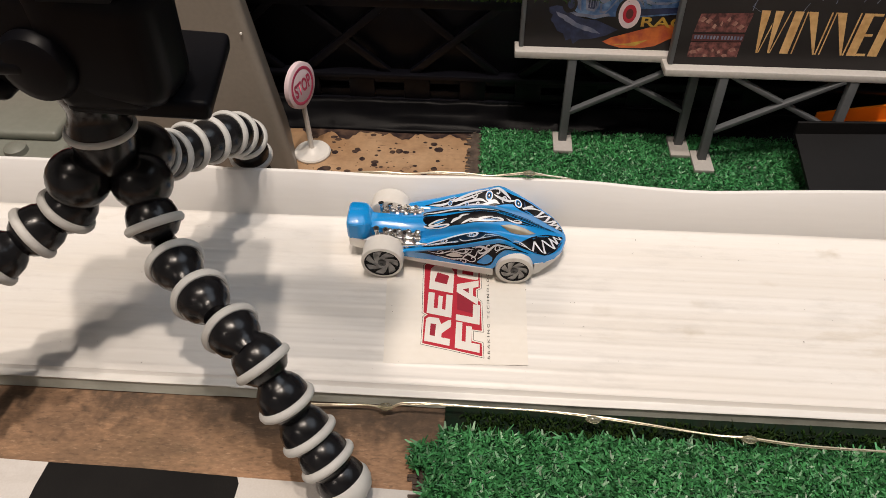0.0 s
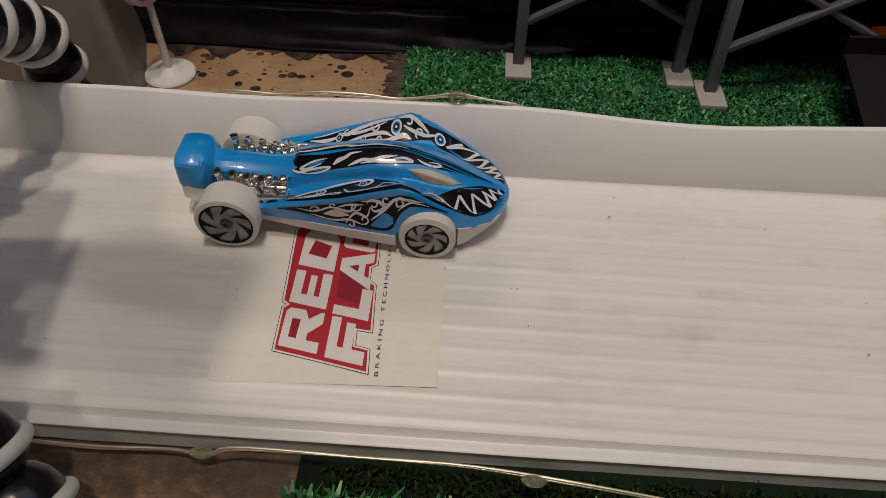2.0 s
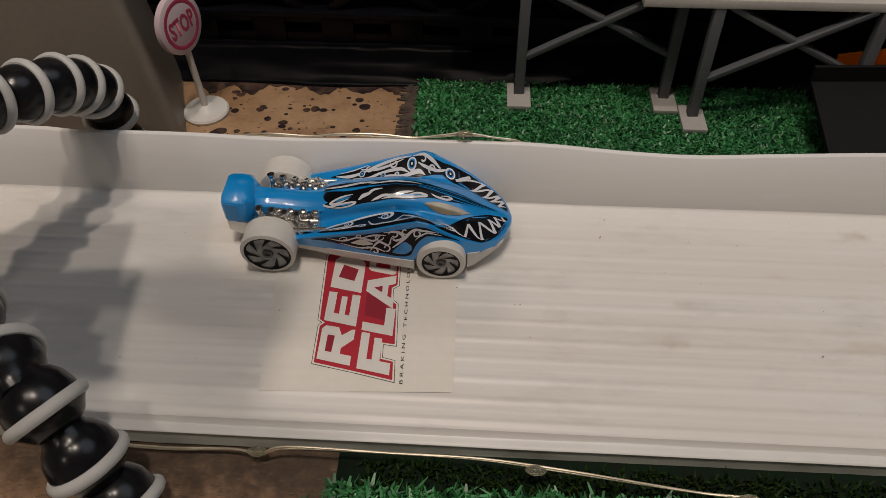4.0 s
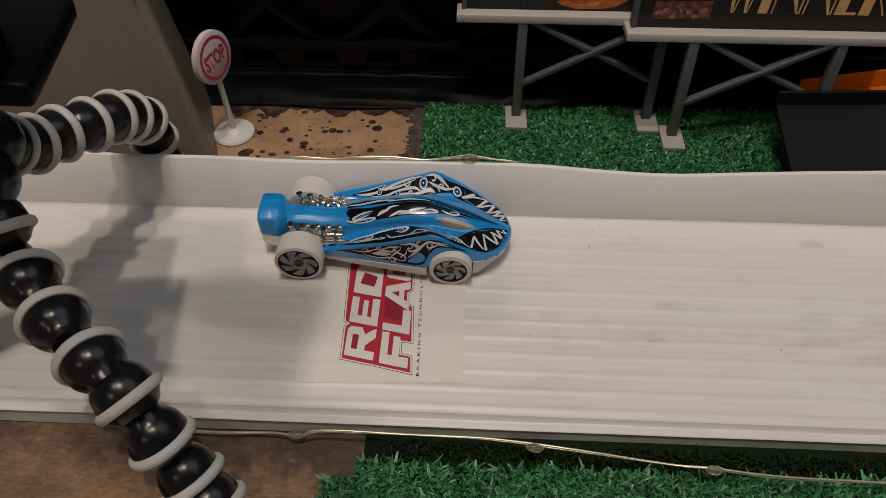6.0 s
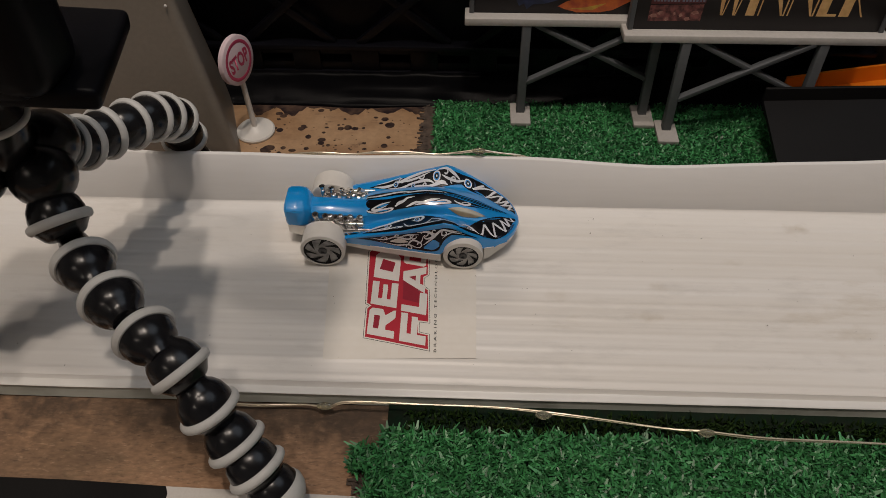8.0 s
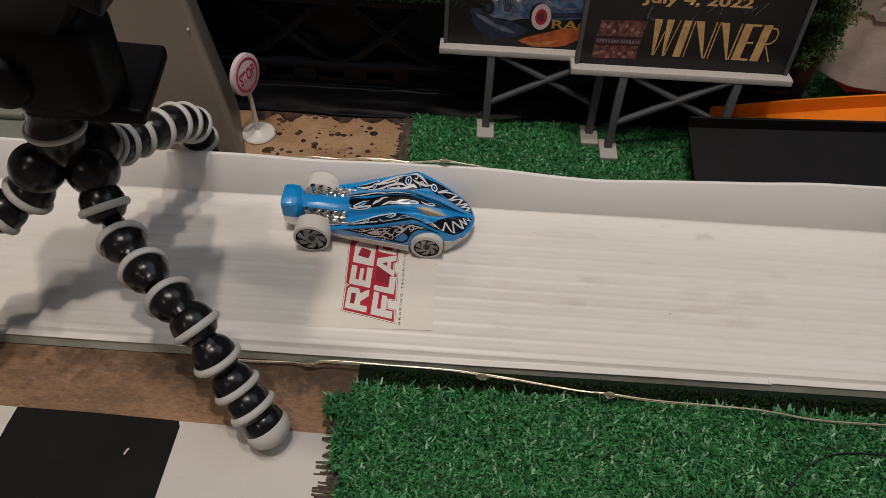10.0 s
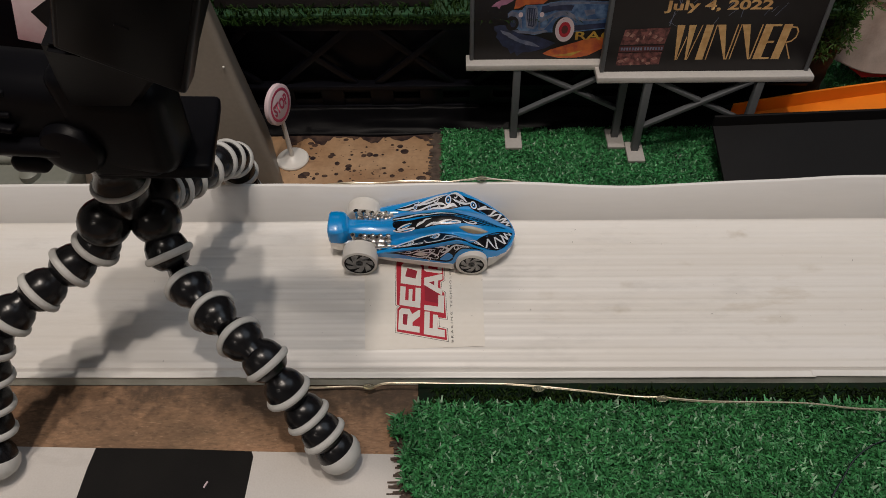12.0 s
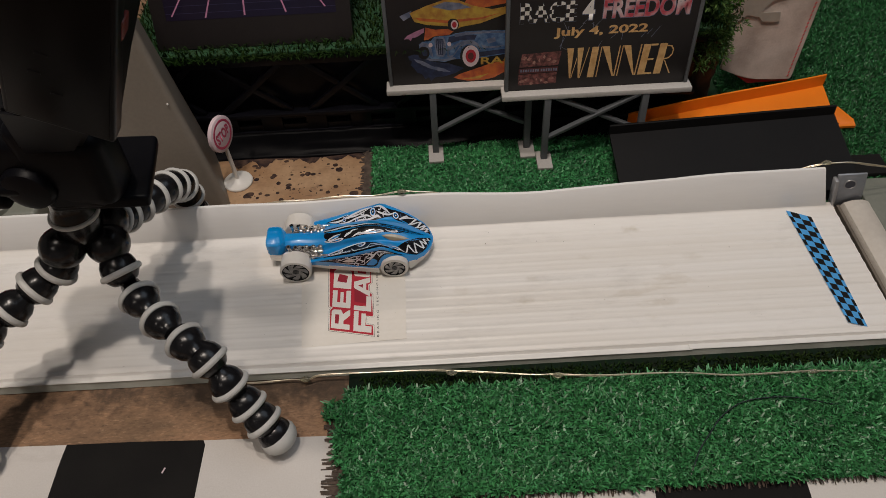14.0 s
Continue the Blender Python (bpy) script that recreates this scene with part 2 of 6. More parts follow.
CREAM = material("cream_plastic", (0.72, 0.7, 0.66), 0.4, second=(0.64, 0.6, 0.55), scale=90, amount=0.4, bump=0.04)
CHASSIS = material("white_chassis", (0.72, 0.7, 0.66), 0.35, second=(0.62, 0.6, 0.56), scale=70, amount=0.4)
CHROME = material("chrome", (0.9, 0.88, 0.85), 0.13, 1.0, second=(0.6, 0.57, 0.52), scale=300, amount=0.5, bump=0.05)
RIM = material("grey_rim", (0.4, 0.39, 0.38), 0.36, 0.15, second=(0.2, 0.195, 0.19), scale=420, amount=0.8, bump=0.15, bump_scale=900)
HUB = material("dark_hub", (0.1, 0.1, 0.1), 0.4, 0.4, second=(0.05, 0.05, 0.05), scale=300, amount=0.6)
SILVER = material("silver_tail", (0.72, 0.7, 0.66), 0.28, 0.85, second=(0.5, 0.48, 0.44), scale=200, amount=0.6)
AMBER = material("smoked_window", (0.5, 0.42, 0.29), 0.3, 0.5, second=(0.28, 0.22, 0.15), scale=120, amount=0.8, coat=1.0)
PAPER = material("cream_paper", (0.8, 0.765, 0.705), 0.5, second=(0.76, 0.72, 0.65), scale=30, amount=0.5, bump=0.03)
RED_INK = material("red_ink", (0.46, 0.016, 0.036), 0.45, second=(0.42, 0.012, 0.03), scale=90, amount=0.5)
BLACK_INK = material("black_ink", (0.009, 0.009, 0.01), 0.6, scale=90, amount=0.3, spec=0.2)
WHITE_INK = material("white_ink", (0.76, 0.73, 0.69), 0.45, scale=90, amount=0.2)
BALL = material("black_rubber", (0.007, 0.007, 0.0085), 0.25, second=(0.012, 0.012, 0.013), scale=90, amount=0.5, bump=0.03, spec=0.4)
RING = material("pale_grip", (0.6, 0.6, 0.58), 0.55, second=(0.5, 0.5, 0.48), scale=110, amount=0.5, bump=0.08)
BLACK_PLASTIC = material("black_plastic", (0.0034, 0.0035, 0.005), 0.4, second=(0.0048, 0.0049, 0.0066), scale=60, amount=0.6, bump=0.06, bump_scale=900, spec=0.1)
CRATE = material("crate_plastic", (0.0055, 0.0056, 0.0085), 0.32, second=(0.0075, 0.0076, 0.011), scale=60, amount=0.6, bump=0.12, bump_scale=500, spec=0.14)
SIGN_GREY = material("grey_stand", (0.11, 0.118, 0.128), 0.6, second=(0.08, 0.087, 0.094), scale=80, amount=0.5, bump=0.1, bump_scale=900)
SIGN_WHITE = material("white_ledge", (0.52, 0.5, 0.48), 0.6, second=(0.44, 0.43, 0.4), scale=80, amount=0.4, bump=0.06, bump_scale=900)
FOOT_GREY = material("grey_foot", (0.42, 0.4, 0.38), 0.7, second=(0.34, 0.33, 0.31), scale=80, amount=0.4, bump=0.1, bump_scale=900)
POSTER = material("poster_black", (0.019, 0.016, 0.017), 0.4, spec=0.3, second=(0.025, 0.021, 0.021), scale=50, amount=0.5)
GOLD = material("gold_print", (0.72, 0.46, 0.2), 0.45, second=(0.54, 0.3, 0.11), scale=330, amount=0.9)
ORANGE = material("orange_plastic", (0.85, 0.22, 0.008), 0.38, second=(0.75, 0.18, 0.006), scale=50, amount=0.4, bump=0.04)
BEIGE = material("taupe_plastic", (0.205, 0.178, 0.148), 0.45, second=(0.168, 0.146, 0.12), scale=30, amount=0.5, bump=0.06, bump_scale=600)
GREY_GREEN = material("grey_green_plastic", (0.2, 0.21, 0.18), 0.45, second=(0.16, 0.17, 0.14), scale=40, amount=0.5, bump=0.05)
METAL = material("dull_steel", (0.36, 0.36, 0.37), 0.42, 0.35, second=(0.28, 0.28, 0.28), scale=90, amount=0.6, bump=0.06)
BAR = material("beige_bar", (0.6, 0.56, 0.5), 0.4, second=(0.48, 0.44, 0.39), scale=40, amount=0.6, bump=0.06)
COPPER = material("silver_wire", (0.82, 0.74, 0.58), 0.32, 0.7, second=(0.66, 0.57, 0.42), scale=300, amount=0.6)
BEAD = material("clear_resin", (0.8, 0.78, 0.6), 0.08, second=(0.75, 0.72, 0.55), scale=300, amount=0.3, transmission=0.85)
TAPE_BLUE = material("blue_tape", (0.07, 0.34, 0.72), 0.45, second=(0.06, 0.3, 0.65), scale=90, amount=0.4)
SIGN_RED = material("sign_red", (0.52, 0.06, 0.13), 0.5, scale=90, amount=0.3)
SIGN_PINK = material("sign_pale", (0.74, 0.6, 0.64), 0.5, scale=90, amount=0.3)
FELT = material("white_felt", (0.55, 0.46, 0.41), 0.9, second=(0.34, 0.27, 0.23), scale=55, amount=0.8, bump=0.3, bump_scale=900)
RED_THREAD = material("red_thread", (0.58, 0.03, 0.04), 0.7, scale=200, amount=0.5)
WALL_PAINT = material("room_paint", (0.47, 0.47, 0.47), 0.9, scale=3, amount=0.4, bump=0.1, bump_scale=80)
ART_BLUE = material("print_blue", (0.03, 0.085, 0.22), 0.4, second=(0.16, 0.26, 0.44), scale=320, amount=0.9)
ART_NAVY = material("print_navy", (0.012, 0.018, 0.05), 0.4, second=(0.03, 0.04, 0.11), scale=320, amount=0.9)
ART_SLATE = material("print_slate", (0.1, 0.12, 0.2), 0.4, second=(0.25, 0.26, 0.34), scale=250, amount=0.9)
ART_YELLOW = material("print_yellow", (0.55, 0.36, 0.05), 0.4, second=(0.36, 0.14, 0.03), scale=300, amount=0.8)
ART_ORANGE = material("print_orange", (0.6, 0.15, 0.03), 0.4, second=(0.34, 0.05, 0.03), scale=300, amount=0.8)
ART_FLAG = material("print_flag", (0.5, 0.05, 0.08), 0.4, second=(0.7, 0.62, 0.64), scale=140, amount=1.0)
ART_PINK = material("print_magenta", (0.5, 0.22, 0.36), 0.4, second=(0.3, 0.12, 0.22), scale=300, amount=0.7)
ART_PHOTO = material("print_photo", (0.05, 0.012, 0.014), 0.4, second=(0.26, 0.09, 0.08), scale=520, amount=0.95)
PRINT_CREAM = material("print_cream", (0.42, 0.24, 0.19), 0.4, second=(0.22, 0.08, 0.07), scale=500, amount=0.9)
PRINT_BAND = material("print_band", (0.1, 0.02, 0.02), 0.4, second=(0.06, 0.012, 0.012), scale=300, amount=0.6)
BARK = material("bark", (0.05, 0.028, 0.016), 0.85, second=(0.03, 0.016, 0.01), scale=150, amount=0.8, bump=0.6, bump_scale=500)

GROUND_Z = -7.0

rub_in_stains(MAT_WHITE, (0.42, 0.38, 0.34), 40, 0.6, 0.8, 0.5)
rub_in_stains(BALL, (0.03, 0.029, 0.028), 260, 0.6, 0.8, 0.4)
rub_in_stains(RING, (0.4, 0.39, 0.36), 160, 0.58, 0.78, 0.5)
rub_in_stains(BEIGE, (0.3, 0.27, 0.22), 45, 0.62, 0.8, 0.35)
rub_in_stains(FELT, (0.2, 0.16, 0.13), 70, 0.55, 0.75, 0.5)
rub_in_stains(WOOD, (0.13, 0.085, 0.055), 26, 0.5, 0.68, 0.75)
rub_in_stains(WOOD, (0.5, 0.33, 0.2), 240, 0.6, 0.75, 0.5)
rub_in_stains(WOOD, (0.1, 0.065, 0.042), 620, 0.56, 0.66, 0.55)
rub_in_stains(WOOD, (0.55, 0.37, 0.24), 760, 0.58, 0.68, 0.5)
rub_in_stains(WOOD, (0.14, 0.125, 0.065), 34, 0.58, 0.7, 0.35)
rub_in_stains(BURNT, (0.24, 0.13, 0.07), 60, 0.5, 0.72, 0.65)
rub_in_stains(BURNT, (0.12, 0.07, 0.05), 240, 0.6, 0.7, 0.6)

# ---- setting ----
bm = bmesh.new()
box(bm, -900, 1100, -700, 900, GROUND_Z - 20, GROUND_Z)
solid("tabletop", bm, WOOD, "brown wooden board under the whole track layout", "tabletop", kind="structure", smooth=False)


# ragged dark brown patches on the board, most along the track's front edge
for patch_x, patch_y, patch_size, patch_amount in ((-215, -24, 15, 0.8), (-168, -20, 18, 0.85), (-128, -25, 13, 0.75), (-92, -21, 16, 0.85), (-58, -23, 13, 0.8), (-30, -20, 15, 0.85), (-4, -23, 14, 0.85), (18, -22, 15, 0.8), (-75, -38, 9, 0.4), (-150, -41, 10, 0.45), (-110, -34, 8, 0.35)):
    smudge(WOOD, patch_x, patch_y, patch_size, (0.06, 0.042, 0.03), patch_amount)


def room():
    """Plain walls and ceiling that close the place."""
    for name, dims in (("wall_north", (-1600, 1800, 1400, 1450, -77, 1700)), ("wall_south", (-1600, 1800, -1450, -1400, -77, 1700)),
                       ("wall_west", (-1650, -1600, -1450, 1450, -77, 1700)), ("wall_east", (1800, 1850, -1450, 1450, -77, 1700)),
                       ("ceiling", (-1650, 1850, -1450, 1450, 1700, 1750)), ("floor", (-1650, 1850, -1450, 1450, -77, -27.2))):
        b = bmesh.new()
        box(b, *dims)
        solid(name, b, WALL_PAINT, "plain painted room surface", name.split("_")[0], kind="structure", smooth=False)


room()


# ---- the white track ----
def track():
    ob = thing("race_track", (50, 20, GROUND_Z), "white vinyl race track channel with ribbed floor", "track")
    # floor profile across y: narrow raised ribs on shallow bands, no two quite alike
    rows = []
    y = -14.9
    while y <= 53.4:
        k = (y + 2) / 5.6
        height = 0.28 + 0.2 * noise.noise(Vector((round(k) * 1.7, 4, 0))) + 0.08 * min(max((-2 - y) / 8, 0), 1)
        rows.append((y, height * (abs(math.cos(k * math.pi)) ** 9 - 1)))
        y += 0.35
    rows = [(-17.0, -6.6), (-16.9, -2.3), (-16.3, -1.75), (-15.9, -1.35), (-15.3, -0.3)] + rows
    rows += [(54.2, 0.0), (55.3, 0.04), (55.9, 0.25), (56.3, 0.8), (57.0, 2.0)]
    b = bmesh.new()
    xs = [-420 + 16 * i for i in range(42)] + [243]
    rings = []
    for x in xs:
        end = 3.0 if x > 240 else 0.0
        wob = 0.25 * noise.noise(Vector((x * 0.02, 1.3, 0)))
        ring = [Vector((x + (end * (1 - (yy + 20) / 80) if end else 0), yy, zz + (wob if zz > -2 else 0))) for yy, zz in rows]
        ring += [Vector((x, 57.6, -5.6)), Vector((x, 20, -5.0))]
        rings.append(ring)
    loft(b, rings)
    part("track_floor", b, TRACK, ob)
    # lower front flange in three lengths with ragged undersides
    lip = [(-15.6, -2.4), (-15.75, -1.35), (-16.1, -1.6), (-16.9, -1.62), (-18.0, -1.6), (-18.4, -1.68), (-18.58, -1.85), (-18.5, -2.25), (-17.6, -2.4)]
    for x0, x1, dz, dy in ((-420, -55.5, 0.14, 0.1), (-57.4, 156, -0.1, -0.1), (154.5, 244, 0.1, 0.2)):
        b = bmesh.new()
        n = int((x1 - x0) / 8)
        rings = []
        for i in range(n + 1):
            x = x0 + (x1 - x0) * i / n
            wob = 0.18 * noise.noise(Vector((x * 0.03, 3.1, 0))) + 0.2 * noise.noise(Vector((x * 0.008, 6.0, 0)))
            ragged = 0.5 * noise.noise(Vector((x * 0.11, 8.0, 0)))
            rings.append([Vector((x - 0.6 * (yy + 19) if i == n else x, yy + dy + 0.6 * wob, zz + dz + wob if zz > -3 else max(zz + ragged, GROUND_Z + 0.1))) for yy, zz in lip])
        loft(b, rings)
        bmesh.ops.recalc_face_normals(b, faces=b.faces)
        part("edge_strip", b, TRACK_EDGE, ob, "lower white front flange")
    # dull riser under the flange, with a ragged foot
    b = bmesh.new()
    rings = []
    for i in range(111):
        x = -420 + 664 * i / 110
        foot = 0.5 * noise.noise(Vector((x * 0.11, 8.0, 0))) + 0.5 * noise.noise(Vector((x * 0.03, 2.0, 0)))
        rings.append([Vector(q) for q in ((x, -18.1, -2.3), (x, -19.15, max(-6.4 + foot, GROUND_Z + 0.1)), (x, -18.2, max(-6.4 + foot, GROUND_Z + 0.1)), (x, -17.4, -2.45))])
    loft(b, rings)
    bmesh.ops.recalc_face_normals(b, faces=b.faces)
    part("edge_riser", b, RISER, ob, "dull grey riser under the flange", smooth=False)
    crest = spline([Vector(q) for q in ((-420, 17.0, 0), (-115, 17.6, 0), (-80, 16.8, 0), (-48, 17.1, 0), (-20, 16.4, 0), (11, 17.1, 0), (50, 17.3, 0), (75, 15.8, 0), (95, 14.9, 0), (120, 16.1, 0), (140, 17.1, 0), (165, 18.1, 0), (183, 19.2, 0), (234, 19.5, 0), (262, 19.3, 0))], 10)

    def wall_top(x):
        for p, q in zip(crest, crest[1:]):
            if x <= q.x:
                return p.y + (q.y - p.y) * (x - p.x) / max(q.x - p.x, 1e-6)
        return crest[-1].y

    # back wall leans outwards, with a wavy upper edge
    b = bmesh.new()
    rings = []
    for i in range(84):
        x = -420 + 8 * i
        if x > 242:
            break
        h = wall_top(x) + 0.4 + 0.15 * noise.noise(Vector((x * 0.05, 5, 0)))
        lean = 0.29
        rings.append([Vector(q) for q in ((x, 56.1, 0.3), (x, 56.25 + lean * h * 0.5, h * 0.5), (x, 57.2 + 0.24 * h, h - 0.3), (x, 57.6 + 0.24 * h, h), (x, 58.6 + 0.24 * h, h), (x, 59.0 + 0.24 * h, h - 0.5), (x, 59.4 + lean * h * 0.5, h * 0.5), (x, 59.2, -5.5), (x, 57.6, -5.5))])
    for q in rings[-1]:
        q.x += 3.6 - 0.25 * q.z
    loft(b, rings)
    part("track_wall", b, material("white_vinyl_wall", (0.82, 0.81, 0.8), 0.45, second=(0.75, 0.745, 0.74), scale=25, amount=0.5, bump=0.1, bump_scale=260, stretch=(0.25, 1, 2.5)), ob, "low white side wall with a wavy edge")
    return ob


track()


# ---- checkered mat ----
def checker_mat():
    ob = thing("checkered_mat", (0, -75, GROUND_Z), "black and white checkered cloth mat lying on the board", "mat")
    turn = Matrix.Translation((0, -46.5, 0)) @ Matrix.Rotation(-0.022, 4, "Z")
    b = bmesh.new()
    box(b, -330, 420, -120, 0, GROUND_Z, GROUND_Z + 0.7, m=turn)
    part("cloth", b, MAT_WHITE, ob, smooth=False)
    size = 58.6
    for row in range(2):
        for col in range(-4, 7):
            if (col + row) % 2 == 0:
                x = -107 + col * size
                b = bmesh.new()
                pts = [(x + 1.6, -size * row), (x + 0.5 * size, -size * row + 0.35), (x + size - 1.0, -size * row), (x + size, -size * row - 2.0), (x + size - 0.2, -size * (row + 0.5)), (x + size - 1.6, -size * (row + 1)), (x - 1.2, -size * (row + 1) + 0.3), (x - 2.2, -size * (row + 0.8)), (x + 0.6, -size * (row + 0.5)), (x + 1.0, -size * (row + 0.12))]
                flat_poly(b, pts[::-1], turn @ Matrix.Translation((0, 0, GROUND_Z + 0.72)), 0.12)
                part("black_square", b, MAT_BLACK, ob, smooth=False)


checker_mat()


# ---- artificial grass ----
def blades(name, area, z, count, tall, material_, label, seed, lean=0.8, wide=0.31):
    """Many flat bent blades. area: (x0, x1, y0, y1) rows."""
    rng = np.random.default_rng(seed)
    total = sum((a[1] - a[0]) * (a[3] - a[2]) for a in area)
    verts, faces = [], []
    for a in area:
        n = int(count * (a[1] - a[0]) * (a[3] - a[2]) / total)
        px, py = rng.uniform(a[0], a[1], n), rng.uniform(a[2], a[3], n)
        ang, le = rng.uniform(0, 2 * math.pi, n), rng.uniform(0.25, 1.0, n) * lean
        hh, ww, tw = tall * rng.uniform(0.6, 1.15, n), wide * rng.uniform(0.7, 1.3, n), rng.uniform(0, math.pi, n)
        zz = z(px, py) if callable(z) else np.full(n, z)
        for i in range(n):
            dx, dy = math.cos(ang[i]), math.sin(ang[i])
            sx, sy = math.cos(tw[i]) * ww[i], math.sin(tw[i]) * ww[i]
            k = len(verts)
            l1, l2 = hh[i] * 0.28 * le[i], hh[i] * 0.95 * le[i]
            z1, z2 = hh[i] * 0.55, hh[i] * (1.0 - 0.35 * le[i])
            X, Y, Z = px[i], py[i], zz[i]
            verts += [(X - sx, Y - sy, Z), (X + sx, Y + sy, Z), (X + dx * l1 + sx, Y + dy * l1 + sy, Z + z1), (X + dx * l1 - sx, Y + dy * l1 - sy, Z + z1),
                      (X + dx * l2 + 0.45 * sx, Y + dy * l2 + 0.45 * sy, Z + z2), (X + dx * l2 - 0.45 * sx, Y + dy * l2 - 0.45 * sy, Z + z2)]
            faces += [(k, k + 1, k + 2, k + 3), (k + 3, k + 2, k + 4, k + 5)]
    me = bpy.data.meshes.new(name)
    me.from_pydata((np.array(verts) * MM).tolist(), [], faces)
    me.materials.append(material_)
    ob = new(name, me)
    return tagged(ob, label, "grass", kind="stuff")


def backing(name, x0, x1, y0, y1, z0, z1, label):
    b = bmesh.new()
    box(b, x0, x1, y0, y1, z0, z1, 0.3)
    return solid(name, b, THATCH, label, "grass mat", kind="structure")


# backing coloured darker than the other mats, as shade in the track-edge gap
b = bmesh.new()
box(b, 9, 520, -75, -17.2, GROUND_Z + 0.02, GROUND_Z + 1.3, 0.3)
solid("front_grass_mat", b, material("shaded_backing", (0.007, 0.018, 0.01), 0.9, second=(0.014, 0.014, 0.01), scale=200, amount=0.6, bump=0.5, bump_scale=900, spec=0.1), "woven backing of the green turf strip, darkened for the shaded gap by the track", "grass mat", kind="structure")
blades("front_grass", [(8.5, 280, -75.5, -29), (0, 8.5, -41, -33), (5, 8.5, -60, -41)], GROUND_Z + 2, 50000, 4.2, GRASS, "shiny green artificial turf blades", 3, lean=0.95, wide=0.48)
# darker copy of the turf colour stands for shade under the track edge
blades("front_grass", [(14, 280, -29, -21.5)], GROUND_Z + 1.2, 3200, 2.6, GRASS_SHADED, "sparse turf blades, shade under the track edge put into their colour", 14, lean=0.9)
blades("front_grass", [(280, 500, -75.5, -23)], GROUND_Z + 2, 5000, 4.6, GRASS, "shiny green artificial turf blades", 4)
backing("back_grass_mat", 17, 160, 62, 127, GROUND_Z + 0.1, GROUND_Z + 1.2, "woven backing of the green artificial turf piece")
blades("back_grass", [(17, 150, 66, 126)], GROUND_Z + 1, 36000, 2.6, GRASS_BACK, "short green artificial turf blades", 5, lean=1.0, wide=0.4)
backing("side_grass_mat", 160.3, 620, 62, 420, GROUND_Z + 0.1, GROUND_Z + 1.2, "woven backing of the large green turf sheet")
blades("side_grass", [(270, 420, 84, 300), (215, 270, 150, 300)], GROUND_Z + 1, 70000, 2.9, GRASS_SIDE, "green artificial turf blades of a large sheet", 6)
blades("side_grass", [(262, 420, 62, 84)], GROUND_Z + 1, 6500, 3.0, GRASS_SIDE, "green artificial turf blades of a large sheet", 7)


def fringe(name, points, length, n, seed, label):
    """Frayed backing threads along an edge."""
    rng = random.Random(seed)
    b = bmesh.new()
    (x0, y0), (x1, y1) = points
    for i in range(n):
        t = i / n
        x, y = x0 + (x1 - x0) * t, y0 + (y1 - y0) * t
        l = length * rng.uniform(0.5, 1.2)
        w = rng.uniform(0.4, 0.9)
        z = GROUND_Z + rng.uniform(0.9, 1.7)
        dy = rng.uniform(-1, 1)
        vs = [b.verts.new(q) for q in ((x + 1, y - w, z), (x + 1, y + w, z), (x - l, y + dy + w * 0.6, z - 0.2), (x - l, y + dy - w * 0.6, z - 0.2))]
        b.faces.new(vs)
    return solid(name, b, FRAY, label, "fringe", kind="stuff", smooth=False)


def hem_fringe(name, x0, x1, y, n, seed, label):
    """Short frayed threads pointing towards the viewer."""
    rng = random.Random(seed)
    b = bmesh.new()
    for i in range(n):
        x = x0 + (x1 - x0) * (i + rng.random()) / n
        l, w, z, dx = rng.uniform(0.5, 2.6), rng.uniform(0.25, 0.6), GROUND_Z + rng.uniform(1.0, 2.2), rng.uniform(-0.8, 0.8)
        b.faces.new([b.verts.new(q) for q in ((x - w, y + 1.2, z + 0.6), (x + w, y + 1.2, z + 0.6), (x + dx + 0.5 * w, y - l, z - 0.3), (x + dx - 0.5 * w, y - l, z - 0.3))])
    return solid(name, b, FRAY, label, "fringe", kind="stuff", smooth=False)


hem_fringe("turf_hem", 9, 300, -75.4, 330, 6, "frayed brown threads along the front hem of the turf")
fringe("turf_fringe", ((9, -76), (8.5, -34)), 8.0, 78, 2, "frayed brown threads along the turf edge")
b = bmesh.new()
ragged_edge = [(12.6 + 1.3 * noise.noise(Vector((0, i * 0.45, 2))), 62 + 62 * i / 60) for i in range(61)]
flat_poly(b, [(18.5, 62)] + [(18.5, 124)] + ragged_edge[::-1], Matrix.Translation((0, 0, GROUND_Z + 1.15)), 0.3)
bmesh.ops.recalc_face_normals(b, faces=b.faces)
solid("turf_selvedge", b, FRAY, "dark brown woven edge of the back turf", "grass mat", kind="structure", smooth=False)
fringe("turf_fringe", ((14, 63), (13.5, 124)), 3.0, 130, 4, "frayed brown threads along the back turf edge")


